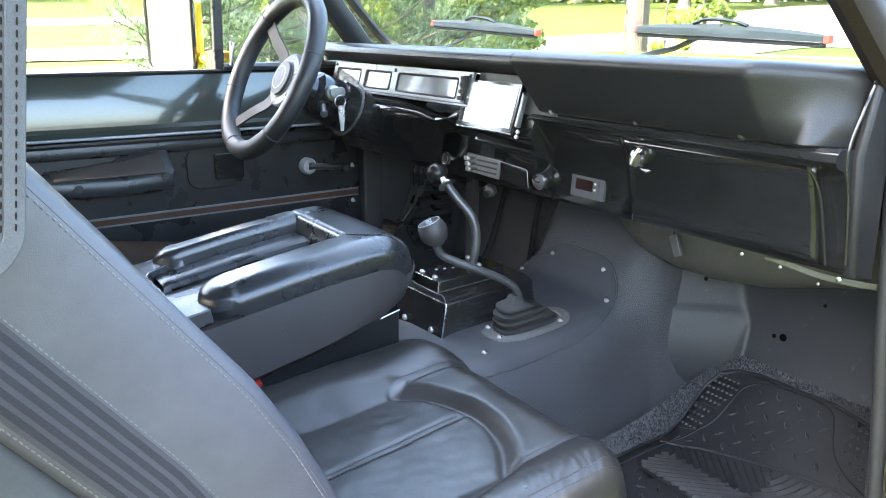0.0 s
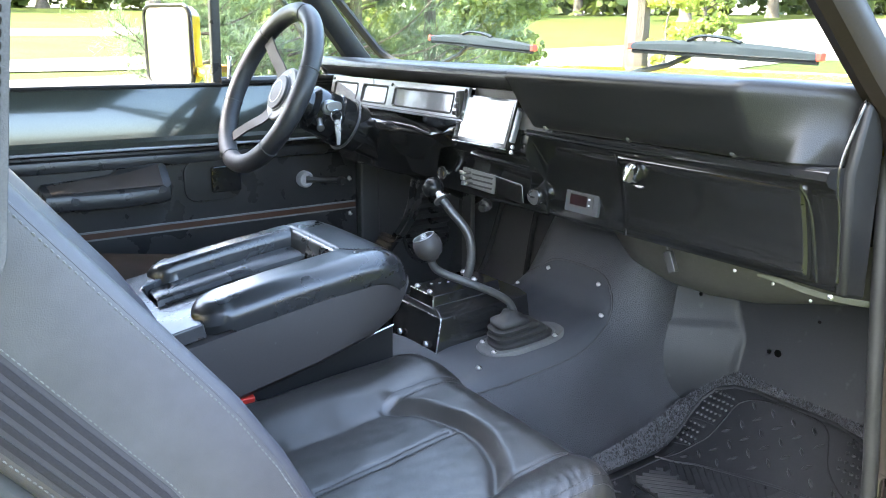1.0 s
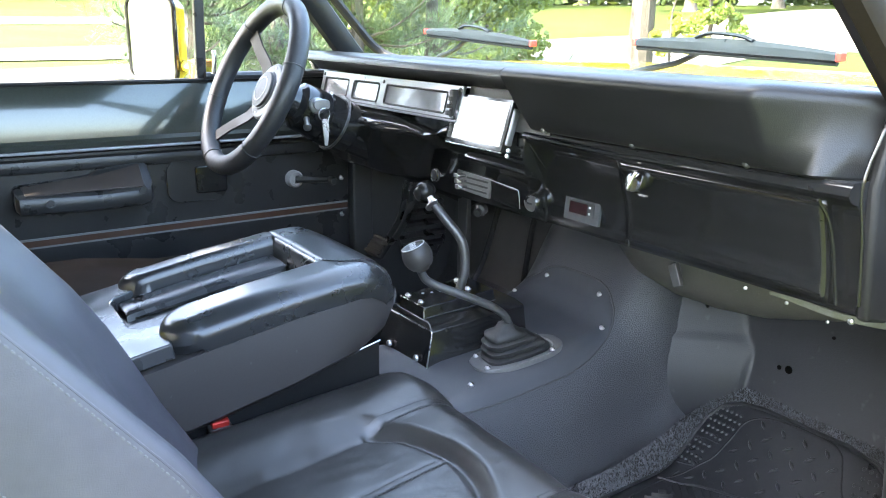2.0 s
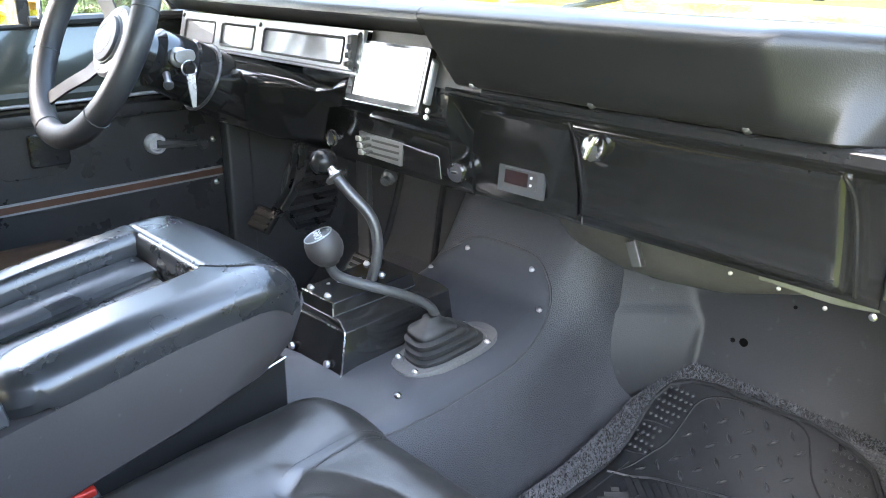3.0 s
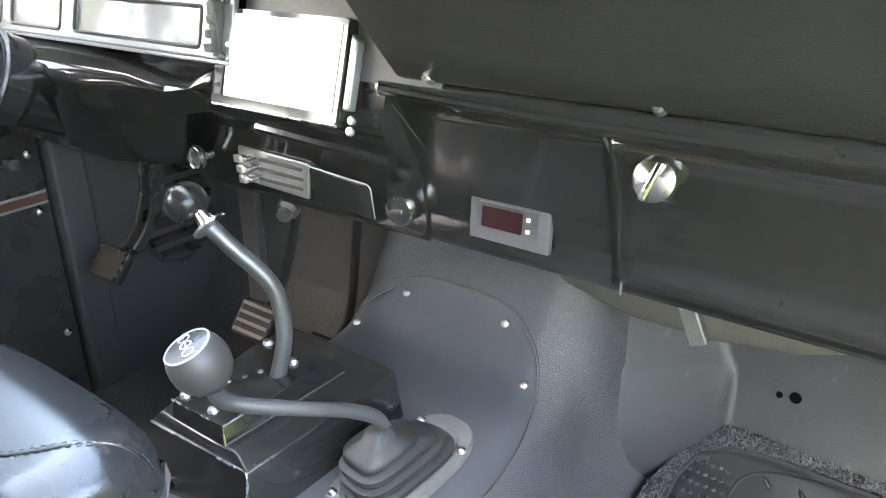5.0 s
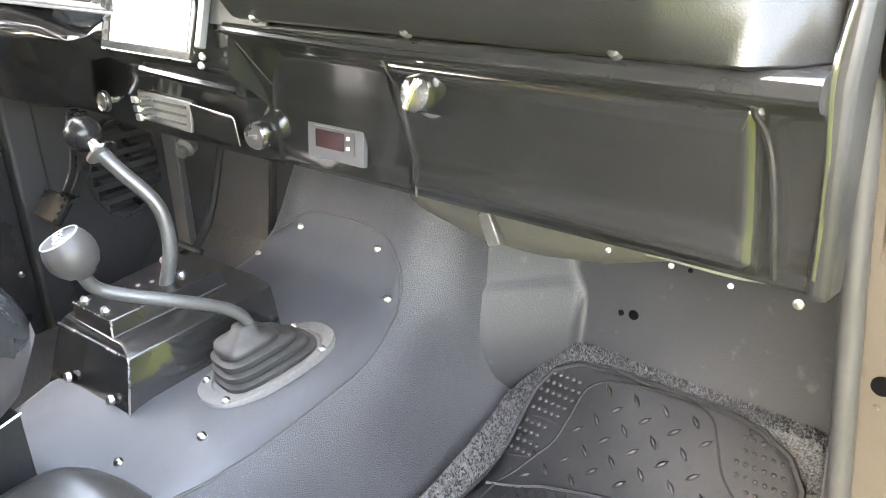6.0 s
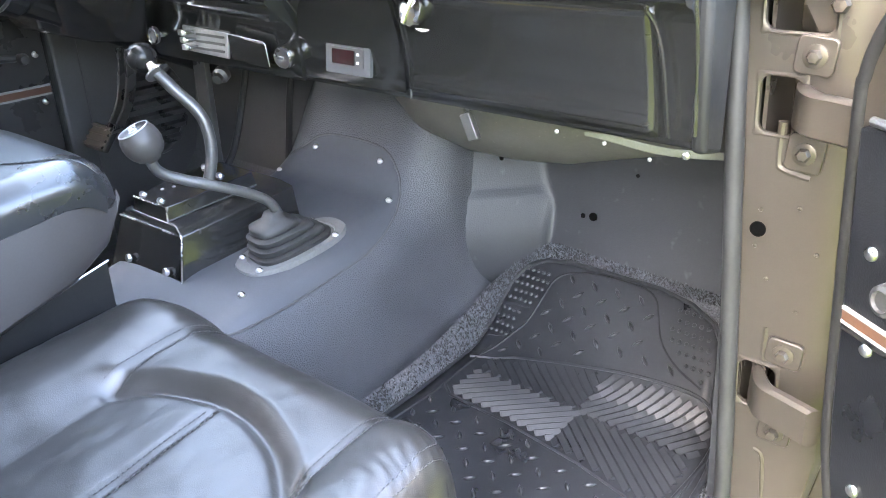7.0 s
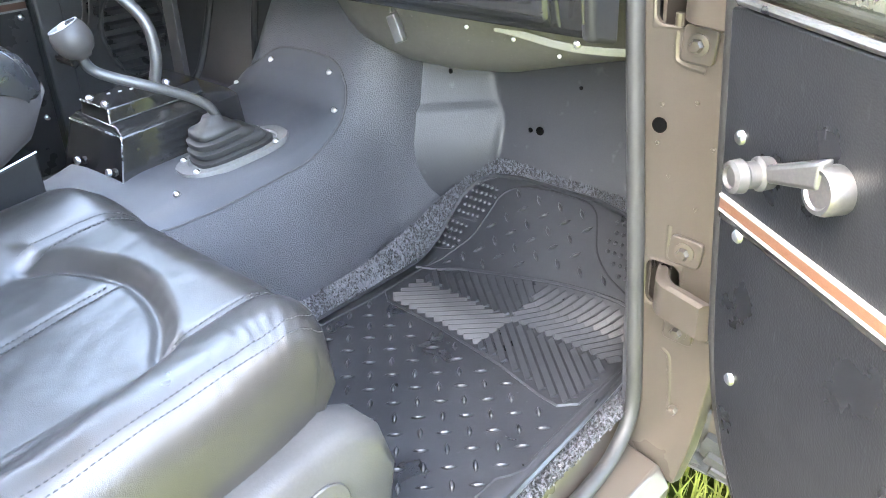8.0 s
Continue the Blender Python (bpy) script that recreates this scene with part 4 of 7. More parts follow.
# ---- left door, closed ----
def build_left_door():
    X = -0.70
    d = thing("door_2", (X, -0.45, -0.10), "closed driver's door with a black vinyl panel", "car door", kind="structure")
    prof = [(X, 0.512), (X + 0.016, 0.522), (X + 0.018, 0.532), (X + 0.010, 0.540), (X + 0.006, 0.60), (X - 0.010, 0.648), (X - 0.03, 0.652), (X - 0.06, 0.648), (X - 0.09, 0.55), (X - 0.10, 0.2), (X - 0.07, -0.12), (X - 0.02, -0.12), (X - 0.02, 0.5)]
    part("door_shell", loft([[(x, y, z) for x, z in prof] for y in (-0.045, -1.10)]), door_paint, d, "glossy grey-olive painted upper door", angle=28)
    part("door_panel", slab([(X - 0.018, -0.055, -0.10), (X - 0.018, -1.08, -0.10), (X - 0.018, -1.08, 0.510), (X - 0.018, -0.055, 0.510)], (1, 0, 0), 0.018), vinyl, d, "black grained vinyl panel", bevel=0.003)
    part("bright_bead", tube([(X + 0.014, -0.06, 0.517), (X + 0.014, -1.08, 0.517)], 0.0034, 8), pale_metal, d)
    part("window_felt", tube([(X - 0.008, -0.06, 0.652), (X - 0.008, -1.08, 0.650)], 0.005, 8), seal_rubber, d)
    # pad seam
    part("panel_roll", tube([(X, -0.06, 0.488), (X, -1.08, 0.488)], 0.010, 8, flat=1.5), vinyl, d)
    # armrest
    rings = []
    for y, top, dep, low in ((-0.806, 0.446, 0.050, 0.408), (-0.800, 0.453, 0.058, 0.400), (-0.70, 0.460, 0.060, 0.397), (-0.662, 0.464, 0.060, 0.396), (-0.645, 0.477, 0.060, 0.396), (-0.57, 0.484, 0.060, 0.398), (-0.548, 0.483, 0.056, 0.402), (-0.542, 0.476, 0.046, 0.410)):
        rings.append([(X - 0.002, y, low), (X + dep * 0.86, y, low), (X + dep * 0.97, y, low + 0.004), (X + dep, y, low + 0.010), (X + dep, y, low + 0.027), (X + dep * 0.96, y, low + 0.033), (X + dep * 0.86, y, low + 0.037), (X + dep * 0.18, y, top - 0.003), (X - 0.002, y, top)])
    arm = part("armrest", loft(rings), vinyl, d, "moulded black armrest with a brown wood-grain top", angle=32)
    part("armrest_top", slab([(X + 0.011, -0.792, 0.449), (X + 0.050, -0.788, 0.4355), (X + 0.051, -0.560, 0.4365), (X + 0.011, -0.560, 0.478), (X + 0.011, -0.648, 0.472), (X + 0.011, -0.664, 0.460)], (0.5, 0, 0.85), 0.003), brown_inlay, arm, "brown wood-grain inlay", bevel=0.001)
    for y, z in ((-0.745, 0.42), (-0.565, 0.43)):
        part("screw_cup", lathe([(0, 0), (0.009, 0), (0.009, 0.003), (0.006, 0.003), (0.006, 0.001), (0, 0.001)], (X + 0.060, y, z), (1, 0, 0), 16), matt_black, arm)
    # inner handle
    pl = on_plane((X, -0.435, 0.432), (0, 1, 0), (0, 0, 1))
    cup = part("handle_cup", slab([pl(a, b) for a, b in rounded(0.135, 0.098, 0.03, 8)], (1, 0, 0), 0.006), vinyl, d, bevel=0.002)
    part("door_handle", slab([pl(a + 0.03, b) for a, b in rounded(0.07, 0.062, 0.006)], (1, 0, 0.1), 0.016), gloss_black, cup, "dark handle paddle", bevel=0.003)
    # crank
    c = Vector((X, -0.203, 0.414))
    cr = part("window_crank", lathe([(0, 0), (0.021, 0), (0.021, 0.014), (0.017, 0.020), (0.012, 0.020), (0.011, 0.016), (0, 0.016)], c, (1, 0, 0), 24), pale_metal, d, "bright window crank with a dark arm")
    part("crank_arm", tube([c + Vector((0.012, 0, 0)), c + Vector((0.02, 0.05, -0.004)), c + Vector((0.024, 0.088, -0.008))], [0.010, 0.008, 0.006], 8), satin_black, cr)
    part("crank_knob", lathe([(0, 0), (0.010, 0), (0.012, 0.012), (0.008, 0.022), (0, 0.022)], c + Vector((0.02, 0.09, -0.009)), (1, 0, 0), 14), matt_black, cr)
    # copper strip, lower panel and screws
    for z, h, m in ((0.332, 0.013, copper_trim), (0.3405, 0.004, pale_trim), (0.3235, 0.004, pale_trim)):
        part("trim_strip", slab([(X, -1.07, z - h / 2 - 0.006), (X, -0.06, z - h / 2 + 0.003), (X, -0.06, z + h / 2 + 0.003), (X, -1.07, z + h / 2 - 0.006)], (1, 0, 0), 0.004), m, d)
    for z in (0.405, 0.312, 0.10):
        screw((X + 0.001, -0.075, z), (1, 0, 0), 0.0065, 0.005, d)
    # vent window
    post = part("vent_post", box((0.018, 0.022, 0.50), (X, -0.405, 0.89), Matrix.Rotation(radians(4), 3, "Y")), satin_black, d, bevel=0.003)
    part("latch", tube([(X + 0.014, -0.385, 0.665), (X + 0.018, -0.383, 0.70), (X + 0.014, -0.382, 0.715)], 0.0045, 8), chrome, post)
    g = part("pane", slab([(X, -0.395, 0.66), (X, -0.09, 0.66), (X + 0.02, -0.33, 1.05), (X + 0.02, -0.385, 1.08)], (1, 0, 0), 0.004), window_glass, d, smooth=False)
    g.visible_shadow = False
    part("vent_frame", tube([(X - 0.01, -0.12, 0.66), (X, -0.24, 0.84), (X + 0.01, -0.36, 1.06)], 0.008, 8), satin_black, d)
    part("vent_sill", tube([(X, -0.40, 0.660), (X, -0.08, 0.662)], 0.009, 8), satin_black, d)


build_left_door()


def build_mirror():
    m = thing("side_mirror", (-0.80, -0.40, 0.66), "boxy yellow-backed door mirror reflecting bright daylight", "mirror")
    c = Vector((-0.90, -0.455, 0.735))
    n = Vector((0.40, -0.91, 0.04)).normalized()
    u = Vector((0, 0, 1)).cross(n).normalized()
    pl = on_plane(c, u, (0, 0, 1))
    out = rounded(0.165, 0.190, 0.026, 6)
    rings = [[pl(a * k, b * k, h) for a, b in out] for k, h in ((0.97, 0.004), (1.0, 0.0), (0.99, -0.018), (0.92, -0.032), (0.7, -0.040), (0.3, -0.043))]
    part("housing", loft(rings), yellow_paint, m, "yellow housing")
    part("rim", tube([pl(a, b, 0.004) for a, b in out], 0.006, 8, closed=True), gloss_black, m)
    part("mirror_glass", slab([pl(a * 0.94, b * 0.95, 0.003) for a, b in out], n, 0.003), mirror_glass, m, "bright mirror glass", smooth=False)
    part("bracket", tube([(-0.715, -0.385, 0.665), (-0.78, -0.40, 0.672), (-0.88, -0.41, 0.68)], 0.014, 10), yellow_paint, m)
    part("base_box", box((0.05, 0.045, 0.045), (-0.745, -0.395, 0.672)), amber, m, "small amber and yellow base", bevel=0.005)


build_mirror()


def build_tyre():
    c = Vector((0.645, 0.735, -0.222))
    t = thing("front_wheel", (0.645, 0.735, -0.60), "front wheel with a chunky off-road tread", "wheel")
    prof = [(0.20, -0.115), (0.27, -0.13), (0.35, -0.125), (0.372, -0.10), (0.376, 0.0), (0.372, 0.10), (0.35, 0.125), (0.27, 0.13), (0.20, 0.115)]
    tyre = part("tyre", lathe(prof, c, (1, 0, 0), 48), tyre_rubber, t)
    bm = bmesh.new()
    for k in range(40):
        a = 2 * math.pi * k / 40
        for j, off in enumerate((-0.095, -0.033, 0.033, 0.095)):
            aa = a + (0.08 if j % 2 else 0)
            q = Matrix.Rotation(aa, 3, "X") @ Matrix.Rotation(0.35 if j < 2 else -0.35, 3, "Z")
            box((0.05, 0.036, 0.022), c + Vector((off, 0, 0)) + Matrix.Rotation(aa, 3, "X") @ Vector((0, 0, 0.380)), q, bm)
    tagged(part("tread", bm, tyre_rubber, tyre, bevel=0.0), kind="stuff")
    part("rim", lathe([(0, -0.03), (0.05, -0.02), (0.06, 0.03), (0.16, 0.02), (0.19, 0.09), (0.205, 0.115), (0.205, -0.115), (0, -0.11)], c, (1, 0, 0), 32), brushed, t)


build_tyre()


# ---- dashboard ----
def build_dashboard():
    d = thing("dashboard", (0, 0.0, 0.44), "black dashboard with a padded top and gloss painted lower panel", "dashboard")
    # padded part over the glove box: rolled top edge, leaning face, bevelled outer end
    rings = []
    for x in (0.088, 0.092, 0.2, 0.32, 0.45, 0.505, 0.528, 0.540, 0.546, 0.56, 0.58, 0.592, 0.596, 0.602, 0.618, 0.628, 0.634):
        # the outer corner is cut back as one flat facet
        ty, fy, zt = 1.15 * max(0.0, x - 0.540), 1.0 * max(0.0, x - 0.596), 0.10 * max(0.0, x - 0.55)
        if x > 0.62:
            ty, fy, zt = ty + (x - 0.62) * 0.8, fy + (x - 0.62) * 0.8, zt + (x - 0.62) * 0.7
        base = [(-0.131 + fy, 0.613), (-0.140 + fy, 0.617), (-0.160 + (fy + ty) / 2, 0.650), (-0.182 + ty, 0.690 - zt), (-0.186 + ty, 0.698 - zt), (-0.184 + ty, 0.706 - zt), (-0.176 + ty, 0.7115 - zt), (-0.160 + ty, 0.714 - zt), (-0.11 + ty * 0.5, 0.7135 - zt), (0.0, 0.7075 - zt), (0.085, 0.700 - zt), (0.085, 0.66), (-0.09, 0.613)]
        lean = 0.024 if x < 0.1 else 0.0
        rings.append([(x + lean * max(0.0, min(1.0, (0.70 - z) / 0.085)), y, z) for y, z in base])
    part("dash_pad", loft(rings), pad_vinyl, d, "grained black vinyl dash pad", angle=70)
    part("radio_surround", loft([[(x, -0.0195 - 0.1, 0.670), (x, -0.1335, 0.6065), (x, -0.130, 0.6065), (x, -0.060, 0.670)] for x in (-0.083, 0.150)]), matt_black, d)
    # hood over the gauges
    rings = []
    for x in (-0.685, -0.67, -0.4, -0.1, 0.088):
        base = [(-0.186, 0.697), (-0.185, 0.706), (-0.177, 0.7115), (-0.160, 0.714), (-0.11, 0.7135), (0.0, 0.7075), (0.085, 0.700), (0.085, 0.67), (-0.128, 0.672), (-0.150, 0.690), (-0.175, 0.693)]
        rings.append([(x, y, z) for y, z in base])
    part("gauge_hood", loft(rings), pad_vinyl, d, "rolled vinyl edge over the gauges", angle=70)
    # outer end panel
    part("end_panel", slab([(0.632, -0.10, 0.605), (0.632, -0.078, 0.69), (0.630, -0.035, 0.70), (0.634, -0.035, 0.44), (0.636, -0.085, 0.452)], (1, 0, 0), 0.016), end_black, d, bevel=0.006)
    part("end_bead", tube(spline([(0.640, -0.075, 0.695), (0.640, -0.095, 0.66), (0.638, -0.112, 0.61), (0.640, -0.10, 0.55), (0.641, -0.088, 0.47)], 4), 0.0022, 8), gloss_black, d)
    # lower painted panel, right of the centre
    prof = [(-0.128, 0.614), (-0.134, 0.608), (-0.136, 0.600), (-0.130, 0.593), (-0.116, 0.588), (-0.108, 0.575), (-0.092, 0.525), (-0.083, 0.490), (-0.083, 0.462), (-0.076, 0.453), (-0.05, 0.450), (-0.05, 0.47), (-0.06, 0.5), (-0.08, 0.58), (-0.09, 0.614)]
    part("lower_panel", loft([[(x, y, z) for y, z in prof] for x in (0.086, 0.638)]), gloss_black, d, "gloss black painted steel lower panel", angle=50)
    # glove box door: proud rolled edge
    def face(x, z, o=0.0):
        y = float(np.interp(z, (0.45, 0.462, 0.49, 0.525, 0.575, 0.60), (-0.083, -0.083, -0.083, -0.092, -0.108, -0.118)))
        return Vector((x, y - 0.004 - o, z))
    rows = []
    nx, nz = 30, 12
    for j in range(nz + 1):
        row = []
        for i in range(nx + 1):
            x, z = 0.278 + 0.325 * i / nx, 0.462 + 0.128 * j / nz
            e = min(i, nx - i, j * 1.2, (nz - j) * 1.2)
            row.append(face(x, z, 0.004 if e > 0.5 else 0.0))
        rows.append(row)
    bm = loft(rows, False, False)
    gd = part("glovebox_door", bm, gloss_black, d, "gloss black glove box door", angle=30)
    m = gd.modifiers.new("solid", "SOLIDIFY")
    m.thickness, m.offset = 0.004, 1
    edge = spline([face(0.276, 0.592, 0.006), face(0.40, 0.594, 0.008), face(0.58, 0.594, 0.008), face(0.600, 0.585, 0.008), face(0.610, 0.55, 0.006), face(0.616, 0.465, 0.004)], 5)
    part("rolled_edge", tube(edge, 0.0024, 8), gloss_black, gd)
    part("door_gap", tube(spline([face(0.280, 0.590, 0.001), face(0.284, 0.575, 0.001), face(0.289, 0.553, 0.001), face(0.292, 0.532, 0.001), face(0.290, 0.50, 0.001), face(0.287, 0.457, 0.001)], 4), 0.0012, 5), matt_black, gd)
    part("latch_plate", lathe([(0, 0), (0.024, 0), (0.022, 0.004), (0, 0.004)], (0.324, -0.098, 0.562), (0, -1, 0.25), 24), gloss_black, gd)
    kn = part("latch_knob", lathe([(0, 0), (0.010, 0), (0.010, 0.012), (0.0150, 0.014), (0.0165, 0.020), (0.0150, 0.026), (0.006, 0.030), (0.0, 0.030)], (0.322, -0.100, 0.560), (0, -1, 0.25), 28), chrome, gd, "round chrome latch knob")
    part("knob_grip", box((0.006, 0.006, 0.030), (0.322, -0.128, 0.5665), Matrix.Rotation(radians(-14), 3, "X") @ Matrix.Rotation(radians(20), 3, "Y")), chrome, kn, bevel=0.002)
    # pad screws
    for x in (0.141, 0.327, 0.509):
        part("screw_post", lathe([(0, 0), (0.0052, 0), (0.0052, 0.006), (0.0035, 0.008), (0, 0.008)], (x, -0.134, 0.616), (0, -0.8, 0.6), 12), satin_black if x > 0.2 else bright_steel, d)
    screw((0.634, -0.086, 0.449), (0, -1, 0), 0.004, 0.003, d)
    screw((0.62, -0.004, 0.7125), (0, 0, 1), 0.009, 0.004, d)
    # bead from the pad corner to the glove box
    part("ledge_bead", tube([(0.088, -0.134, 0.603), (0.18, -0.136, 0.601), (0.27, -0.135, 0.599), (0.62, -0.128, 0.600)], 0.0042, 8), gloss_black, d)
    # centre and driver's side painted panel
    left = [(-0.126, 0.668), (-0.139, 0.606), (-0.150, 0.600), (-0.186, 0.594), (-0.196, 0.583), (-0.194, 0.566), (-0.165, 0.51), (-0.135, 0.462), (-0.125, 0.452), (-0.09, 0.448), (-0.08, 0.6), (-0.09, 0.668)]
    mid = [(-0.118, 0.668), (-0.132, 0.605), (-0.138, 0.570), (-0.137, 0.560), (-0.120, 0.545), (-0.108, 0.535), (-0.094, 0.520), (-0.086, 0.490), (-0.086, 0.460), (-0.080, 0.452), (-0.06, 0.60), (-0.08, 0.668)]
    rings = []
    for x, o, lift in ((-0.685, 0.03, 0), (-0.60, 0, 0), (-0.34, 0, 0), (-0.285, 0.010, -0.002), (-0.24, 0.028, -0.006), (-0.186, 0.042, -0.010), (-0.150, 0.045, -0.004), (-0.118, 0.047, 0.008), (-0.108, 0.052, 0.010), (-0.104, 0.075, 0.008)):
        bot = float(np.interp(x, (-0.34, -0.238, -0.216, -0.186, -0.10), (0.468, 0.476, 0.505, 0.545, 0.560)))
        k = (0.583 - bot) / 0.135
        ring = []
        for y, z in left:
            if z < 0.583 and y < -0.085:
                y, z = -0.194 + (y + 0.194) * k, 0.583 - (0.583 - z) * k
            elif 0.58 < z < 0.607 and y < -0.10:
                z += lift
            ring.append((x, y + o, z))
        rings.append(ring)
    part("driver_panel", loft(rings), gloss_black, d, "gloss black painted panel under the gauges", angle=60)
    part("centre_panel", loft([[(x, y, z) for y, z in mid] for x in (-0.250, 0.092)]), gloss_black, d, "gloss black painted centre panel", angle=50)
    part("centre_ledge", tube([(-0.075, -0.128, 0.548), (0.0, -0.128, 0.545), (0.090, -0.124, 0.541)], 0.008, 8, flat=0.7), gloss_black, d)
    part("brace", slab([(0.070, -0.132, 0.60), (0.088, -0.128, 0.60), (0.112, -0.082, 0.525), (0.098, -0.075, 0.510), (0.085, -0.09, 0.53)], (0.2, -1, 0.4), 0.006), gloss_black, d, bevel=0.002)
    part("cover_plate", slab([(-0.045, -0.090, 0.468), (0.035, -0.090, 0.464), (0.035, -0.094, 0.500), (-0.045, -0.094, 0.505)], (0, -1, 0.1), 0.005), gloss_black, d, bevel=0.002)
    part("plate_edge", tube([(-0.042, -0.100, 0.506), (0.034, -0.100, 0.502), (0.037, -0.099, 0.498), (0.038, -0.096, 0.468)], 0.0006, 6), brushed, d)
    # gauges
    pl = on_plane((0, -0.1335, 0.640), (1, 0, 0), (0, 0.26, 1))
    zs = [-0.036, -0.0225, 0.0145, 0.030]
    xs = [-0.655, -0.634, -0.520, -0.494, -0.382, -0.351, -0.128, -0.083]
    bm = bmesh.new()
    grid = {(i, k): bm.verts.new(pl(x, z, 0.008)) for i, x in enumerate(xs) for k, z in enumerate(zs)}
    for i in range(7):
        for k in range(3):
            if not (k == 1 and i in (1, 3, 5)):
                bm.faces.new((grid[i, k], grid[i + 1, k], grid[i + 1, k + 1], grid[i, k + 1]))
    geo = bmesh.ops.extrude_face_region(bm, geom=list(bm.faces))
    bmesh.ops.translate(bm, verts=[v for v in geo["geom"] if isinstance(v, bmesh.types.BMVert)], vec=pl(0, 0, -0.007) - pl(0, 0, 0))
    bz = part("gauge_bezel", bm, gauge_bezel_mat, d, "satin silver-grey gauge bezel", bevel=0.0015)
    for a, b in ((-0.634, -0.520), (-0.494, -0.382), (-0.351, -0.128)):
        part("gauge_lens", slab([pl(a, zs[1], 0.0035), pl(b, zs[1], 0.0035), pl(b, zs[2], 0.0025), pl(a, zs[2], 0.0025)], pl(0, 0, 1) - pl(0, 0, 0), 0.002), gauge_glass, bz, "gauge lens with its pale reflection in the colour", smooth=False)
        frame_line = [pl((a + b) / 2 + p, (zs[1] + zs[2]) / 2 + q, 0.0078) for p, q in rounded(b - a + 0.001, zs[2] - zs[1] + 0.001, 0.005, 4)]
        part("lens_frame", tube(frame_line, 0.0022, 6, closed=True), matt_black, bz, "dark lens frame")
    part("bezel_fold", tube([pl(-0.655, -0.031, 0.0085), pl(-0.083, -0.031, 0.0085)], 0.0012, 6), matt_black, bz)
    for x, z in ((-0.645, 0.022), (-0.366, 0.020), (-0.092, 0.022), (-0.092, -0.028), (-0.645, -0.028)):
        screw(pl(x, z, 0.008), pl(0, 0, 1) - pl(0, 0, 0), 0.004, 0.003, bz, satin_black)
    part("switch_plate", box((0.012, 0.012, 0.05), pl(-0.100, -0.004, 0.010)), matt_black, bz, bevel=0.002)
    for k in range(4):
        part("switch", box((0.009, 0.006, 0.008), pl(-0.100, -0.022 + 0.0125 * k, 0.018)), satin_black, bz, bevel=0.001)
    return d


gauge_bezel_mat = material("smoked silver bezel", grey(0.16, 1.08), grey(0.20, 1.08), 0.30, metal=0.5, fine=300, bump=0.02, specular=0.5, rough_var=0.04)
build_dashboard()


def build_display():
    pl = on_plane((-0.024, -0.135, 0.6115), (1, 0, 0), (0, 0.30, 1.0))
    s = thing("touch_display", pl(0, 0, 0), "touch screen radio in a black frame, its white sky reflection made as a glow", "car radio")
    part("housing", loft([[pl(a * k, b * k, h) for a, b in rounded(0.166, 0.088, 0.004, 3)] for k, h in ((0.96, -0.03), (1.0, 0.0), (1.0, 0.008), (0.985, 0.011))]), gloss_black, s, angle=40)
    # this screen glows in place of reflecting the sky
    part("screen", slab([pl(a + 0.006, b + 0.002, 0.0112) for a, b in rounded(0.140, 0.074, 0.002, 3)], pl(0, 0, 1) - pl(0, 0, 0), 0.001), sky_glow_screen, s, "screen with a white glow for the sky reflection", smooth=False)
    part("lower_edge", tube([pl(-0.081, -0.0435, 0.009), pl(0.081, -0.0435, 0.009)], 0.0018, 6), bright_steel, s)
    part("button_strip", slab([pl(-0.077, -0.035, 0.0112), pl(-0.068, -0.035, 0.0112), pl(-0.068, 0.035, 0.0112), pl(-0.077, 0.035, 0.0112)], pl(0, 0, 1) - pl(0, 0, 0), 0.0015), matt_black, s)
    for k in range(5):
        part("button", box((0.006, 0.003, 0.004), pl(-0.0725, -0.026 + 0.013 * k, 0.0135)), satin_black, s)
    part("side_cheek", slab([pl(0.085, -0.030, 0.0), pl(0.093, -0.030, 0.0), pl(0.093, 0.026, 0.0), pl(0.085, 0.032, 0.0)], pl(0, 0, 1) - pl(0, 0, 0), 0.010), gauge_bezel_mat, s, "silver side cheek", bevel=0.002)
    for b in (-0.037, -0.046):
        screw(pl(0.092, b, 0.002), pl(0, 0, 1) - pl(0, 0, 0), 0.004, 0.004, s)


build_display()


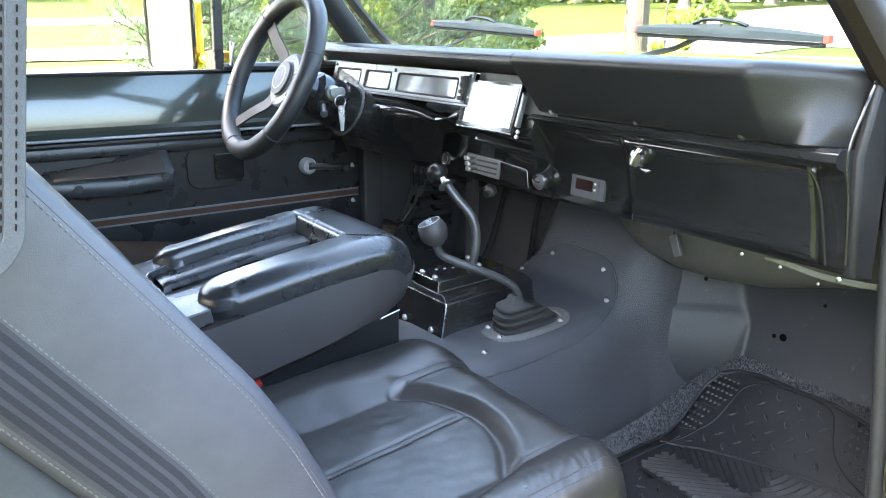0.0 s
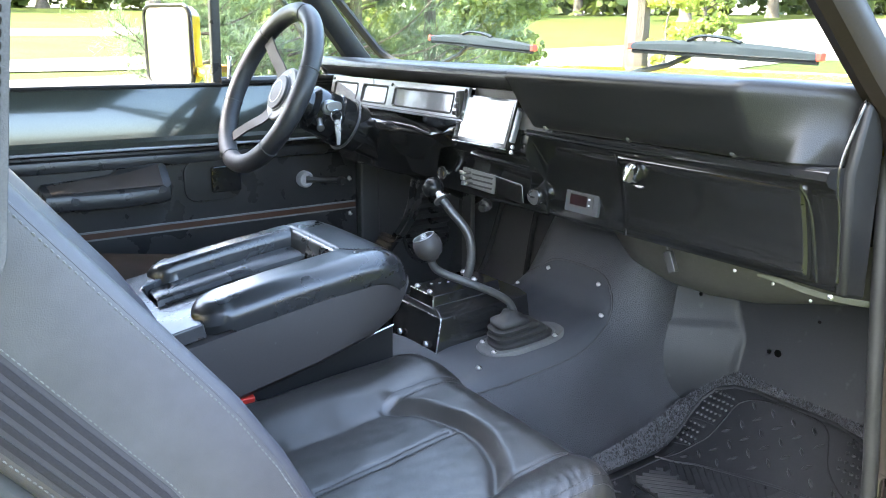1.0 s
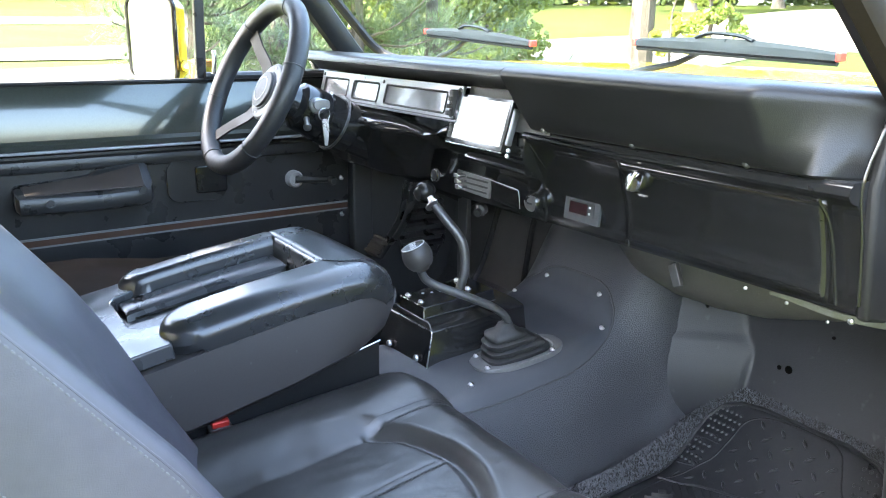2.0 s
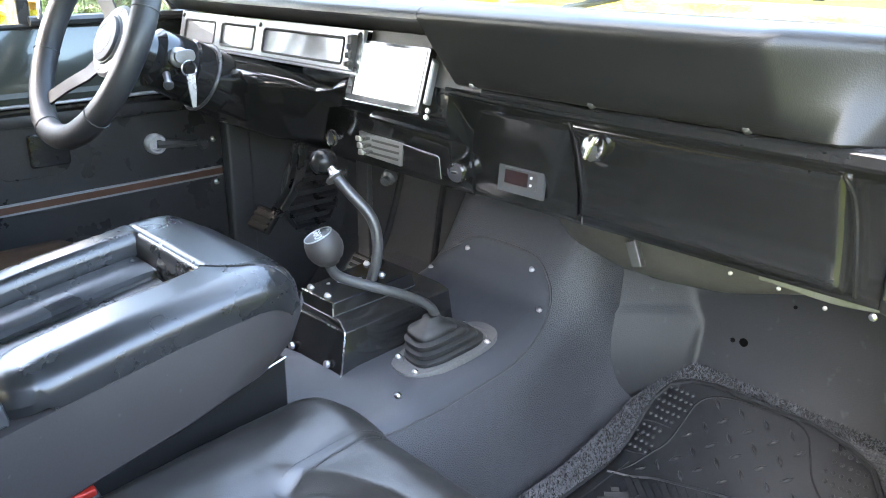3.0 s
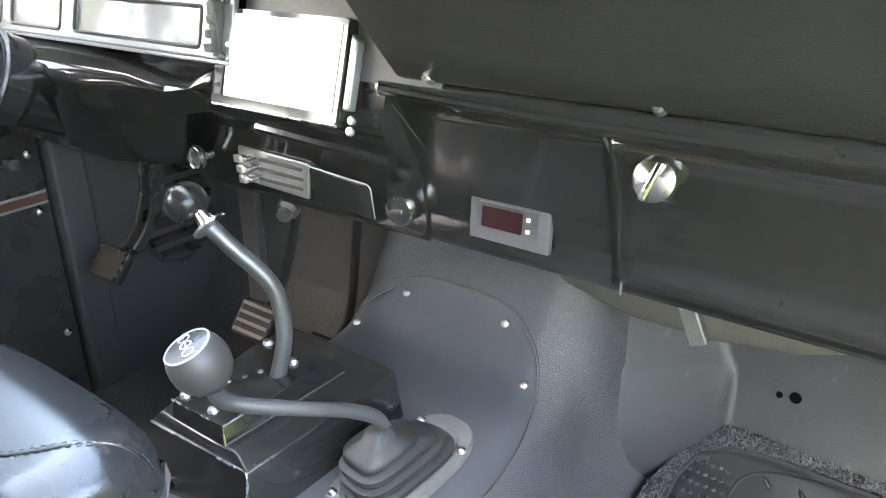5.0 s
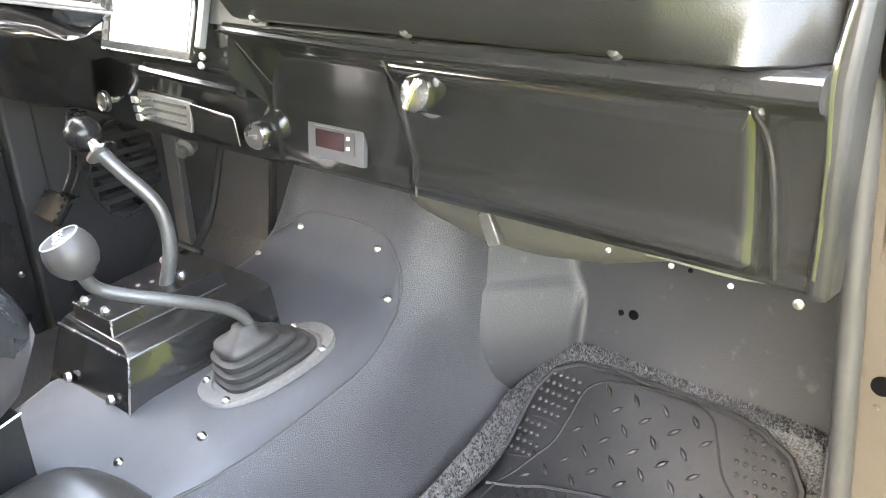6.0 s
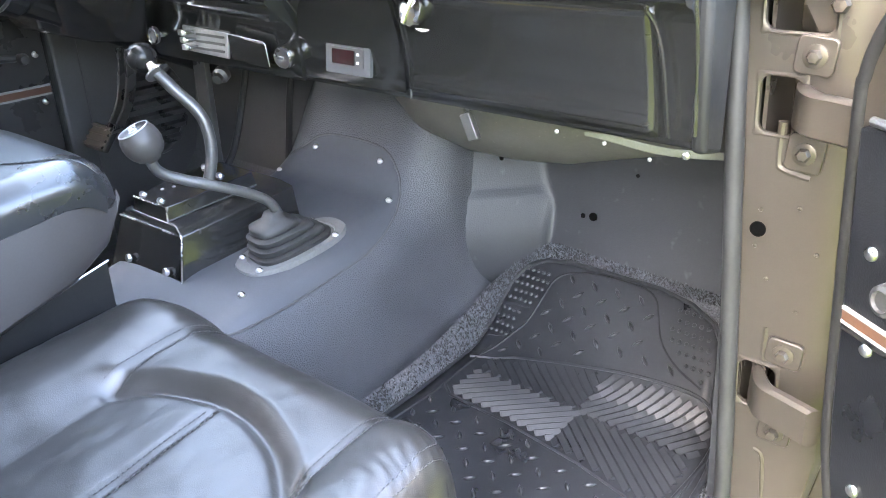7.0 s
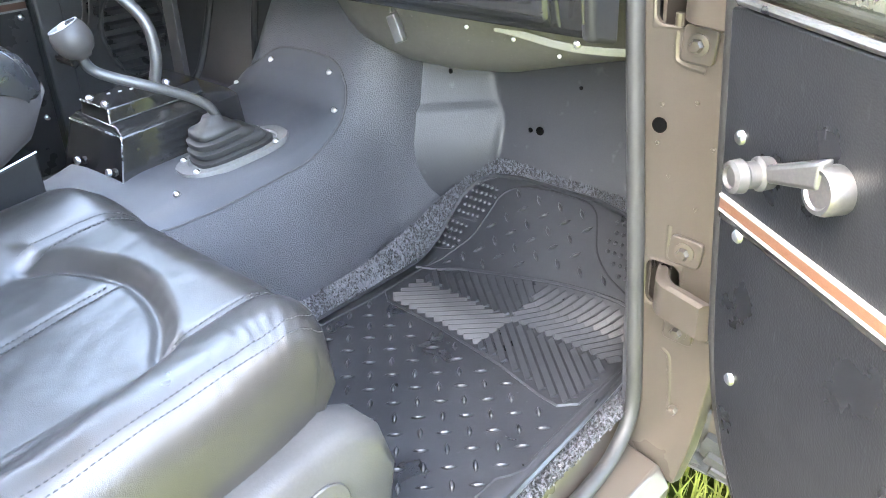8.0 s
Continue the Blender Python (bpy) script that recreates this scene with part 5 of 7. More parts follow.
def build_controls():
    # heater levers
    pl = on_plane((-0.106, -0.0905, 0.488), (1, 0, -0.03), (0, 0.1, 1))
    n = pl(0, 0, 1) - pl(0, 0, 0)
    h = thing("heater_control", pl(0, -0.02, 0), "small silver heater control with three slider levers", "heater control")
    part("face_plate", slab([pl(a, b) for a, b in rounded(0.108, 0.036, 0.002, 3)], n, 0.004), brushed, h, "brushed silver face plate", bevel=0.001)
    for k in range(3):
        z = 0.010 - 0.010 * k
        part("slot", box((0.066, 0.0015, 0.0035), pl(0.014, z, 0.0045)), matt_black, h)
        lv = part("lever", box((0.014, 0.016, 0.005), pl(-0.030 + 0.004 * k, z, 0.012)), chrome, h, bevel=0.0015)
        part("lever_tip", box((0.010, 0.006, 0.008), pl(-0.032 + 0.004 * k, z, 0.021)), bright_steel, lv, bevel=0.001)
        part("print_bar", box((0.008, 0.0006, 0.003), pl(0.043, z + 0.0005, 0.0045)), white_print, h)
    # pull knob beside it
    k = thing("pull_knob", (-0.208, -0.088, 0.491), "small round chrome-rimmed pull knob on the dash", "knob")
    part("stem", lathe([(0, 0), (0.004, 0), (0.004, 0.018), (0, 0.018)], (-0.205, -0.094, 0.491), (0, -1, 0), 12), bright_steel, k)
    part("cap", lathe([(0, 0), (0.012, 0.0), (0.0135, 0.004), (0.012, 0.008), (0.009, 0.008), (0.008, 0.006), (0, 0.006)], (-0.207, -0.108, 0.491), (-0.1, -1, 0), 22), satin_black, k)
    part("ring", tube([(-0.207 + 0.0125 * math.cos(a * 0.393), -0.1155, 0.491 + 0.0125 * math.sin(a * 0.393)) for a in range(16)], 0.0013, 6, closed=True), chrome, k)
    # lock cylinder
    l = thing("lock_cylinder", (0.062, -0.085, 0.484), "chrome key lock standing out of the dash", "lock")
    part("barrel", lathe([(0, 0), (0.009, 0), (0.009, 0.006), (0.006, 0.008), (0.006, 0.016), (0.013, 0.017), (0.0150, 0.020), (0.0150, 0.036), (0.0135, 0.039), (0, 0.039)], (0.070, -0.066, 0.487), (0.12, -1, -0.03), 22), chrome, l)
    part("key_slot", box((0.010, 0.003, 0.003), (0.0746, -0.1050, 0.4858), Matrix.Rotation(radians(7), 3, "Z")), matt_black, l)
    # panel meter
    pl = on_plane((0.184, -0.0835, 0.4950), (1, 0, 0), (0, 0.10, 1))
    n = pl(0, 0, 1) - pl(0, 0, 0)
    m = thing("panel_meter", pl(0, -0.02, 0), "grey digital panel meter with a dark red window", "meter")
    part("bezel", slab([pl(a, b) for a, b in rounded(0.079, 0.043, 0.0015, 3)], n, 0.006), meter_grey, m, "grey plastic bezel", bevel=0.001)
    part("inner_frame", slab([pl(a - 0.001, b, 0.006) for a, b in rounded(0.058, 0.024, 0.001, 2)], n, 0.0012), satin_black, m)
    part("window", slab([pl(a - 0.006, b, 0.0072) for a, b in rounded(0.040, 0.018, 0.001, 2)], n, 0.0008), dark_red, m, "dark red display window")
    for b in (0.005, -0.005):
        part("terminal", box((0.003, 0.002, 0.003), pl(0.020, b, 0.008)), white_print, m)
    # loose connector hanging under the dash
    c = thing("wiring_connector", (0.318, -0.02, 0.435), "grey wiring connector dangling under the dash", "connector")
    part("plug", box((0.016, 0.010, 0.036), (0.324, -0.02, 0.412), Matrix.Rotation(radians(-24), 3, "Y")), lever_steel, c, bevel=0.002)
    part("wires", tube([(0.318, -0.02, 0.43), (0.310, -0.015, 0.445), (0.308, -0.01, 0.47)], 0.004, 6), matt_black, c)
    # bracket under the dash right end
    b = thing("dash_bracket", (0.56, 0.0, 0.405), "bright steel strip bolted under the dash end", "bracket")
    line = spline([(0.500, -0.046, 0.436), (0.510, -0.038, 0.433), (0.525, -0.028, 0.428), (0.565, -0.004, 0.416), (0.600, 0.018, 0.411), (0.632, 0.036, 0.410)], 5)
    wide = [0.003, 0.006, 0.016, 0.030, 0.034, 0.030]
    rings = []
    for k, q in enumerate(line):
        w = float(np.interp(k, range(0, 26, 5), wide))
        rings.append([q, q + Vector((0.3, 0.9, -0.1)) * w, q + Vector((0.3, 0.9, -0.1)) * w + Vector((0, 0, 0.003)), q + Vector((0, 0, 0.004 + 0.3 * min(w, 0.018)))])
    part("strip", loft(rings), lever_steel, b, bevel=0.0008)
    for x, y, z in ((0.475, -0.062, 0.441), (0.519, -0.034, 0.428), (0.560, -0.004, 0.409)):
        screw((x, y, z), (0.2, -1, 0.1), 0.0026, 0.002, b)

    # small parts under the centre
    v = thing("vacuum_switch", (-0.14, -0.05, 0.43), "small dark switch hanging under the dash centre", "switch")
    part("body", lathe([(0, 0), (0.013, 0), (0.013, 0.010), (0.008, 0.014), (0.008, 0.022), (0, 0.022)], (-0.14, -0.045, 0.43), (0.3, -0.8, -0.3), 12), satin_black, v)
    part("stem", tube([(-0.14, -0.045, 0.43), (-0.14, -0.03, 0.47)], 0.005, 6), matt_black, v)
    # steel support leg of the dash
    s = thing("dash_support", (-0.358, 0.065, 0.10), "black steel upright between dash and tunnel", "support")
    part("post", box((0.036, 0.012, 0.40), (-0.358, 0.065, 0.29)), satin_black, s, bevel=0.002)


build_controls()


# ---- steering ----
def build_steering():
    hub = Vector((-0.421, -0.360, 0.642))
    axis = Vector((0, -0.90, 0.436)).normalized()
    side = Vector((1, 0, 0))
    up = axis.cross(side).normalized() * -1
    if up.z < 0:
        up = -up
    w = thing("steering_wheel", hub, "sports steering wheel with a padded black leather rim", "steering wheel")
    n, R, r = 72, 0.166, 0.0192
    rings = []
    for k in range(n):
        a = 2 * math.pi * k / n
        c = math.cos(a) * side + math.sin(a) * up
        ring = []
        for j in range(14):
            b = 2 * math.pi * j / 14
            lump = 1 + 0.03 * (1 if math.cos(b) < 0 else 0) * math.cos(18 * a)
            ring.append(hub + axis * 0.04 + c * (R + r * lump * math.cos(b)) + axis * r * math.sin(b))
        rings.append(ring)
    rings.append(rings[0])
    bm = loft(rings, True, False)
    bmesh.ops.remove_doubles(bm, verts=bm.verts, dist=1e-6)
    rim = part("rim", bm, wheel_leather, w, "padded black leather rim")
    for a0 in (15, 75, 135, 195, 255, 315):
        c = math.cos(radians(a0)) * side + math.sin(radians(a0)) * up
        part("rim_seam", tube([hub + axis * 0.04 + c * (R + (r + 0.0006) * math.cos(radians(b))) + axis * (r + 0.0006) * math.sin(radians(b)) for b in range(0, 360, 30)], 0.0011, 5, closed=True), matt_black, rim)
    for a0 in (136, 232, 356):
        c = math.cos(radians(a0)) * side + math.sin(radians(a0)) * up
        t = axis.cross(c).normalized()
        rr = []
        for q, wd, off in ((0.040, 0.019, 0.002), (0.075, 0.015, 0.008), (0.11, 0.014, 0.024), (0.152, 0.015, 0.038)):
            p = hub + c * q + axis * off
            rr.append([p + t * wd + axis * 0.002, p - t * wd + axis * 0.002, p - t * wd - axis * 0.002, p + t * wd - axis * 0.002])
        part("spoke", loft(rr), spoke_grey, w, "flat grey spoke", bevel=0.001)
    part("hub", lathe([(0, -0.02), (0.056, -0.018), (0.058, 0.006), (0.054, 0.010), (0.040, 0.012), (0.039, 0.015), (0.0, 0.016)], hub, axis, 40), hub_grey, w, "grey metal hub ring")
    part("horn_button", lathe([(0, 0), (0.037, 0), (0.036, 0.006), (0.026, 0.008), (0, 0.008)], hub + axis * 0.014, axis, 30), matt_black, w, "round horn button")
    part("horn_ring", tube([hub + axis * 0.022 + 0.024 * (math.cos(a * 0.3142) * side + math.sin(a * 0.3142) * up) for a in range(20)], 0.0012, 6, closed=True), brushed, w)
    for k in range(6):
        a = radians(60 * k + 20)
        screw(hub + axis * 0.011 + 0.048 * (math.cos(a) * side + math.sin(a) * up), axis, 0.003, 0.002, w)
    # column
    c = thing("steering_column", hub - axis * 0.25, "black steering column with a ribbed collar", "steering column")
    part("tube", lathe([(0, -0.03), (0.034, -0.03), (0.036, -0.05), (0.048, -0.06), (0.052, -0.11), (0.050, -0.115), (0.054, -0.118), (0.054, -0.18), (0.046, -0.19), (0.044, -0.30), (0.042, -0.55), (0, -0.55)], hub, axis, 28), gloss_black, c)
    part("collar_ring", tube([hub - axis * 0.150 + 0.0565 * (math.cos(a * 0.2618) * side + math.sin(a * 0.2618) * up) for a in range(24)], 0.003, 6, closed=True), satin_black, c)
    part("lever_stub", lathe([(0, 0), (0.006, 0), (0.005, 0.02), (0.008, 0.024), (0.008, 0.030), (0, 0.032)], hub - axis * 0.07 + side * 0.045 - up * 0.02, (0.8, -0.3, -0.5), 14), brushed, c)
    # ignition key with its ring
    k = thing("ignition_key", (-0.325, -0.29, 0.612), "bunch of keys hanging from the ignition lock", "keys")
    part("lock_ear", lathe([(0, 0), (0.016, 0), (0.016, 0.012), (0.010, 0.016), (0, 0.016)], (-0.375, -0.285, 0.618), (1, -0.1, 0.1), 18), brushed, k)
    part("key_bow", slab([(-0.352, -0.285 + a, 0.622 + b) for a, b in rounded(0.034, 0.020, 0.009, 4)], (1, 0, 0), 0.006), brushed, k, bevel=0.001)
    part("key_ring", tube([(-0.338, -0.285 + 0.012 * math.sin(a * 0.3927), 0.604 + 0.012 * math.cos(a * 0.3927)) for a in range(16)], 0.0012, 6, closed=True), chrome, k)
    part("second_key", slab([(-0.336, -0.292, 0.596), (-0.336, -0.278, 0.596), (-0.334, -0.279, 0.574), (-0.332, -0.283, 0.545), (-0.332, -0.289, 0.545), (-0.334, -0.291, 0.574)], (1, 0, 0), 0.003), bright_steel, k)


spoke_grey = material("satin grey spoke", (0.012, 0.010, 0.008), (0.018, 0.015, 0.012), 0.5, fine=260, bump=0.05, specular=0.22)
hub_grey = material("grey hub metal", grey(0.13), grey(0.17), 0.5, metal=0.4, fine=260, bump=0.08, specular=0.3)
wheel_leather = material("wheel leather", grey(0.017, 1.1), grey(0.027, 1.1), 0.45, fine=200, cells=600, bump=0.2, depth=0.0005)
build_steering()


def build_pedals():
    for x, y, z, nm, top in ((-0.335, 0.035, 0.185, "brake_pedal", (-0.335, 0.16, 0.44)), (-0.27, 0.10, 0.12, "accelerator_pedal", (-0.26, 0.20, 0.40))):
        p = thing(nm, (x, y, z - 0.03), "dark ribbed pedal on a bent steel arm", "pedal", "pedals")
        part("arm", tube(spline([(x, y + 0.012, z), (x * 0.8 + top[0] * 0.2, y + 0.06, z + 0.05), (top[0], top[1] - 0.02, top[2] - 0.08), top], 5), 0.007, 8), end_black, p)
        pad = part("pad", box((0.075, 0.012, 0.055), (x, y, z), Matrix.Rotation(radians(-40), 3, "X")), pedal_pad, p, bevel=0.004)
        for k in range(4):
            part("rib", box((0.068, 0.004, 0.005), Vector((x, y, z)) + Matrix.Rotation(radians(-40), 3, "X") @ Vector((0, -0.0075, -0.02 + 0.0133 * k)), Matrix.Rotation(radians(-40), 3, "X")), matt_black, pad)
    # clutch pedal: two flat bars side by side down to a worn pad
    p = thing("clutch_pedal", (-0.53, -0.06, 0.25), "dark ribbed clutch pedal on two flat steel bars", "pedal", "pedals")
    for k, off in enumerate((0.0, 0.024)):
        line = spline([(-0.525 + off, -0.05, 0.272), (-0.500 + off, -0.048, 0.296), (-0.445 + off, -0.055, 0.345), (-0.395 + off, -0.07, 0.40), (-0.375 + off, -0.075, 0.45)], 5)
        part("bar", loft([[q + Vector((-0.0035, 0.009, 0)), q + Vector((0.0035, 0.009, 0)), q + Vector((0.0035, -0.009, 0)), q + Vector((-0.0035, -0.009, 0))] for q in line]), pedal_steel, p, "flat worn steel bar", bevel=0.001)
    tilt = Matrix.Rotation(radians(-40), 3, "X")
    pad = part("pad", box((0.072, 0.014, 0.052), (-0.532, -0.062, 0.262), tilt), pedal_pad, p, "scuffed grey-black pedal pad", bevel=0.005)
    for k in range(4):
        part("rib", box((0.066, 0.004, 0.005), Vector((-0.532, -0.062, 0.262)) + tilt @ Vector((0, -0.0085, -0.019 + 0.0127 * k)), tilt), pedal_pad, pad)
    # louvred vent on the kick panel
    v = thing("kick_vent", (-0.688, 0.16, 0.25), "oval louvred vent in the driver's kick panel", "vent")
    pl = on_plane((-0.688, 0.155, 0.25), (0, 1, 0), (0, 0, 1))
    part("ring", tube([pl(0.075 * math.cos(a * 0.2618), 0.10 * math.sin(a * 0.2618), 0.003) for a in range(24)], 0.006, 6, closed=True), satin_black, v)
    for k in range(6):
        h = -0.075 + 0.03 * k
        half = 0.072 * math.sqrt(max(0.05, 1 - (h / 0.10) ** 2))
        part("slat", box((0.012, 2 * half, 0.016), pl(0, h, 0.006), Matrix.Rotation(radians(30), 3, "Y")), pedal_steel, v, bevel=0.002)


pedal_pad = material("scuffed pedal rubber", grey(0.008), grey(0.016), 0.7, fine=120, coarse=30, bump=0.2, specular=0.12)
pedal_steel = material("worn pedal steel", grey(0.05), grey(0.09), 0.30, metal=0.6, fine=120, coarse=20, bump=0.1)
build_pedals()


# ---- seats ----
def seam_depth(x, y, lines, deep=0.005, wide=0.005):
    best = 1e9
    for line in lines:
        for (ax, ay), (bx, by) in zip(line, line[1:]):
            dx, dy = bx - ax, by - ay
            t = max(0.0, min(1.0, ((x - ax) * dx + (y - ay) * dy) / (dx * dx + dy * dy + 1e-12)))
            best = min(best, math.hypot(x - ax - t * dx, y - ay - t * dy))
    return deep * math.exp(-(best / wide) ** 2), best


def build_passenger_seat():
    s = thing("car_seat", (0.36, -0.6, -0.02), "charcoal leather bucket seat with stitched bolsters", "car seat", "front seats")
    X0, X1, Y0, Y1 = 0.105, 0.598, -0.90, -0.343
    arc = [(p.x, p.y) for p in spline([(0.240, -0.506, 0), (0.275, -0.470, 0), (0.333, -0.449, 0), (0.388, -0.448, 0), (0.445, -0.466, 0), (0.495, -0.500, 0)], 5)]
    hollow = [[(0.228, -0.95), (0.234, -0.60)] + arc + [(0.508, -0.60), (0.513, -0.95)]]
    edge_x, edge_y = [p[0] for p in arc], [p[1] for p in arc]
    lines = [arc, [(0.240, -0.506), (0.234, -0.459), (0.232, -0.403), (0.233, -0.30)], [(0.495, -0.500), (0.499, -0.457), (0.499, -0.30)], [(0.345, -0.450), (0.350, -0.55), (0.366, -0.95)]]
    nx, ny = 120, 140
    rows = []
    for j in range(ny + 1):
        row = []
        for i in range(nx + 1):
            a, b = 2 * i / nx - 1, 2 * j / ny - 1
            u, v = a * math.sqrt(1 - 0.16 * b * b * b * b), b * math.sqrt(1 - 0.22 * a * a * a * a)
            x, y = (X0 + X1) / 2 + u * (X1 - X0) / 2, (Y0 + Y1) / 2 + v * (Y1 - Y0) / 2
            dx = min(1 - abs(a), 1.0) * (X1 - X0) / 2
            dy = (1 - b) * (Y1 - Y0) / 2
            Rx, Ry = 0.045, 0.064
            drop = 0.0
            if dx < Rx:
                drop += Rx - math.sqrt(max(0, Rx * Rx - (Rx - dx) ** 2))
            if dy < Ry:
                drop += Ry - math.sqrt(max(0, Ry * Ry - (Ry - dy) ** 2))
            z = 0.262 - 0.10 * max(0.0, -0.40 - y)
            bol = max(0.0, abs(x - 0.37) - 0.125)
            z += 0.018 * math.sin(min(1.0, bol / 0.07) * math.pi / 2)
            sd, _ = seam_depth(x, y, lines)
            dist = seam_depth(x, y, hollow)[1]
            if y < float(np.interp(x, edge_x, edge_y)) and edge_x[0] < x < edge_x[-1]:
                z -= 0.013
            else:
                k = min(1.0, max(0.0, dist - 0.001) / (0.020 + 0.025 * max(0.0, min(1.0, (-0.45 - y) / 0.15))))
                z -= 0.013 * (1 - k * k * (3 - 2 * k))
            z -= sd
            z += 0.0016 * noise.noise((x * 17, y * 17, 3.1)) + 0.0007 * noise.noise((x * 60, y * 45, 7.7))
            # soft crush lines on the outer bolster
            if x > 0.50 and y > -0.52:
                z += 0.0006 * math.sin(420 * (y + 0.5 * x) + 6 * noise.noise((x * 30, y * 30, 0))) * math.exp(-((x - 0.565) / 0.02) ** 2)
            row.append((x, y, max(z - min(drop, 0.092), 0.168)))
        rows.append(row)
    bm = loft(rows, False, False)
    # skirt
    bm.verts.ensure_lookup_table()
    edge = [e for e in bm.edges if e.is_boundary]
    geo = bmesh.ops.extrude_edge_only(bm, edges=edge)
    for v in geo["geom"]:
        if isinstance(v, bmesh.types.BMVert):
            v.co.z = 0.150
            v.co.x += 0.012 * (1 if v.co.x < 0.36 else -1)
            v.co.y -= 0.01 if v.co.y > -0.4 else 0.0
    skin = BVHTree.FromBMesh(bm)
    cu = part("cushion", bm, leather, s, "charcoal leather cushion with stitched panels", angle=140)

    def top(x, y):
        hit = skin.ray_cast((x, y, 1.0), (0, 0, -1))[0]
        return hit + Vector((0, 0, 0.0005)) if hit else None

    def sewn(points):
        laid = [p for p in (top(x, y) for x, y in points) if p and p.z > 0.20]
        part("stitching", stitches(laid, 0.0056, 0.0008), dark_thread, cu)
    for off in (-0.0065, 0.0065):
        sewn([(0.499 + off, -0.492 + 0.008 * k) for k in range(18)])
        sewn([(0.234 + off, -0.498 + 0.008 * k) for k in range(19)])
        sewn([(0.347 + 0.0006 * k + off, -0.462 - 0.012 * k) for k in range(22)])
    for off in (0.0, 0.009):
        sewn([(p.x + off * 0.9, p.y + off * 0.35) for p in spline([(0.526, -0.372, 0), (0.545, -0.370, 0), (0.560, -0.384, 0), (0.567, -0.412, 0), (0.571, -0.46, 0), (0.573, -0.60, 0), (0.574, -0.80, 0)], 10)])
    # plastic side cover
    rings = []
    for x, k in ((0.555, 0.0), (0.600, 0.0), (0.612, 0.006), (0.618, 0.016)):
        rings.append([(x, -0.90, 0.03 + k), (x, -0.40, 0.02 + k), (x, -0.345 - k, 0.03 + k), (x, -0.335 - k, 0.09), (x, -0.350 - k, 0.140 - k), (x, -0.40, 0.166 - k), (x, -0.90, 0.115 - k)])
    sc = part("side_cover", loft(rings), seat_plastic, s, "dark grey plastic side cover", bevel=0.016)
    pl = on_plane((0.618, -0.50, 0.085), (0, 1, 0.15), (0, -0.15, 1))
    part("lever_recess", slab([pl(a, b) for a, b in rounded(0.19, 0.070, 0.030, 8)], (1, 0, 0), 0.004), seat_plastic, sc, bevel=0.0015)
    part("recline_lever", slab([pl(a - 0.02, b - 0.01, 0.004) for a, b in rounded(0.10, 0.022, 0.010, 5)], (1, 0, 0), 0.012), matt_black, sc, bevel=0.004)
    # base frame
    part("frame", box((0.42, 0.46, 0.14), (0.36, -0.62, 0.065)), matt_black, s, bevel=0.01)
    # backrest: leans away from the dash
    o = Vector((0.375, -0.662, 0.235))
    along = Vector((0, -0.578, 0.816))
    out = Vector((0, 0.816, 0.578))
    HW = 0.236
    half = [(0.0, -0.034), (0.10, -0.033), (0.15, -0.024), (0.18, -0.010), (0.202, -0.001), (0.216, 0.002), (0.226, 0.0), (0.232, -0.006), (0.235, -0.014), (0.2385, -0.035), (0.240, -0.060), (0.240, -0.085), (0.2385, -0.110), (0.234, -0.124), (0.226, -0.134), (0.212, -0.140), (0.18, -0.143), (0.0, -0.146)]
    half = [(p.x, p.y) for p in spline([(x, d, 0) for x, d in half], 3)]
    section = half + [(-x, d) for x, d in reversed(half[1:-1])]

    def bulge(t):
        return float(np.interp(t, (0.0, 0.12, 0.1875, 0.24, 0.303, 0.387, 0.47, 0.62), (-0.035, -0.022, -0.009, -0.001, 0.003, 0.0, -0.003, -0.008)))

    def narrow(t):
        return 1.0 if t < 0.56 else 1 - 2.5 * (t - 0.56)

    def crease(x, d, t):
        return 0.0022 * math.exp(-((t - 0.235 - 0.25 * d) / 0.010) ** 2) * math.exp(-((d + 0.035) / 0.022) ** 2)
    rings = [[o + Vector((x * narrow(t) - (crease(x, d, t) if x > 0.2 else 0.0), 0, 0)) + along * t + out * (d + bulge(t)) for x, d in section] for t in [0.012 * k for k in range(52)]]
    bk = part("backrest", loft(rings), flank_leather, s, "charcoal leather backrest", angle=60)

    def flank(d, t, proud=0.0):
        x = float(np.interp(-d, [-q[1] for q in half[15:]], [q[0] for q in half[15:]]))
        return o + Vector((x * narrow(t) + proud - crease(x, d, t), 0, 0)) + along * t + out * (d + bulge(t))
    part("stitching", stitches([flank(-0.0105, 0.02 + 0.02 * k, 0.0003) for k in range(27)], 0.0052, 0.0009), thread, bk)
    part("piping", tube([flank(-0.0070, 0.02 + 0.02 * k, -0.0006) for k in range(27)], 0.0012, 6), flank_leather, bk)
    part("back_shell", loft([[o + Vector((x, 0, 0)) + along * t + out * d for x, d in ((-0.215, -0.135), (0.215, -0.135), (0.222, -0.16), (0.215, -0.26), (0.18, -0.30), (-0.18, -0.30), (-0.215, -0.26))] for t in (-0.10, 0.0, 0.3, 0.60)]), matt_black, s, "black shell behind the backrest", bevel=0.01)
    # woven stripes on the flank between two seams
    for k in range(5):
        d0 = -0.080 - 0.0088 * k
        part("flank_stripe", loft([[flank(d0, 0.03 * q, 0.0011), flank(d0 - 0.0024, 0.03 * q, 0.0014), flank(d0 - 0.0050, 0.03 * q, 0.0011), flank(d0 - 0.0050, 0.03 * q, -0.002), flank(d0, 0.03 * q, -0.002)] for q in range(20)]), stripe_cloth, bk, "dark woven stripe")
    part("woven_panel", loft([[flank(-0.0765 - 0.012 * c, 0.03 * q, 0.0007) for c in range(5)] for q in range(20)], False, False), panel_cloth, bk, "grey woven side panel")
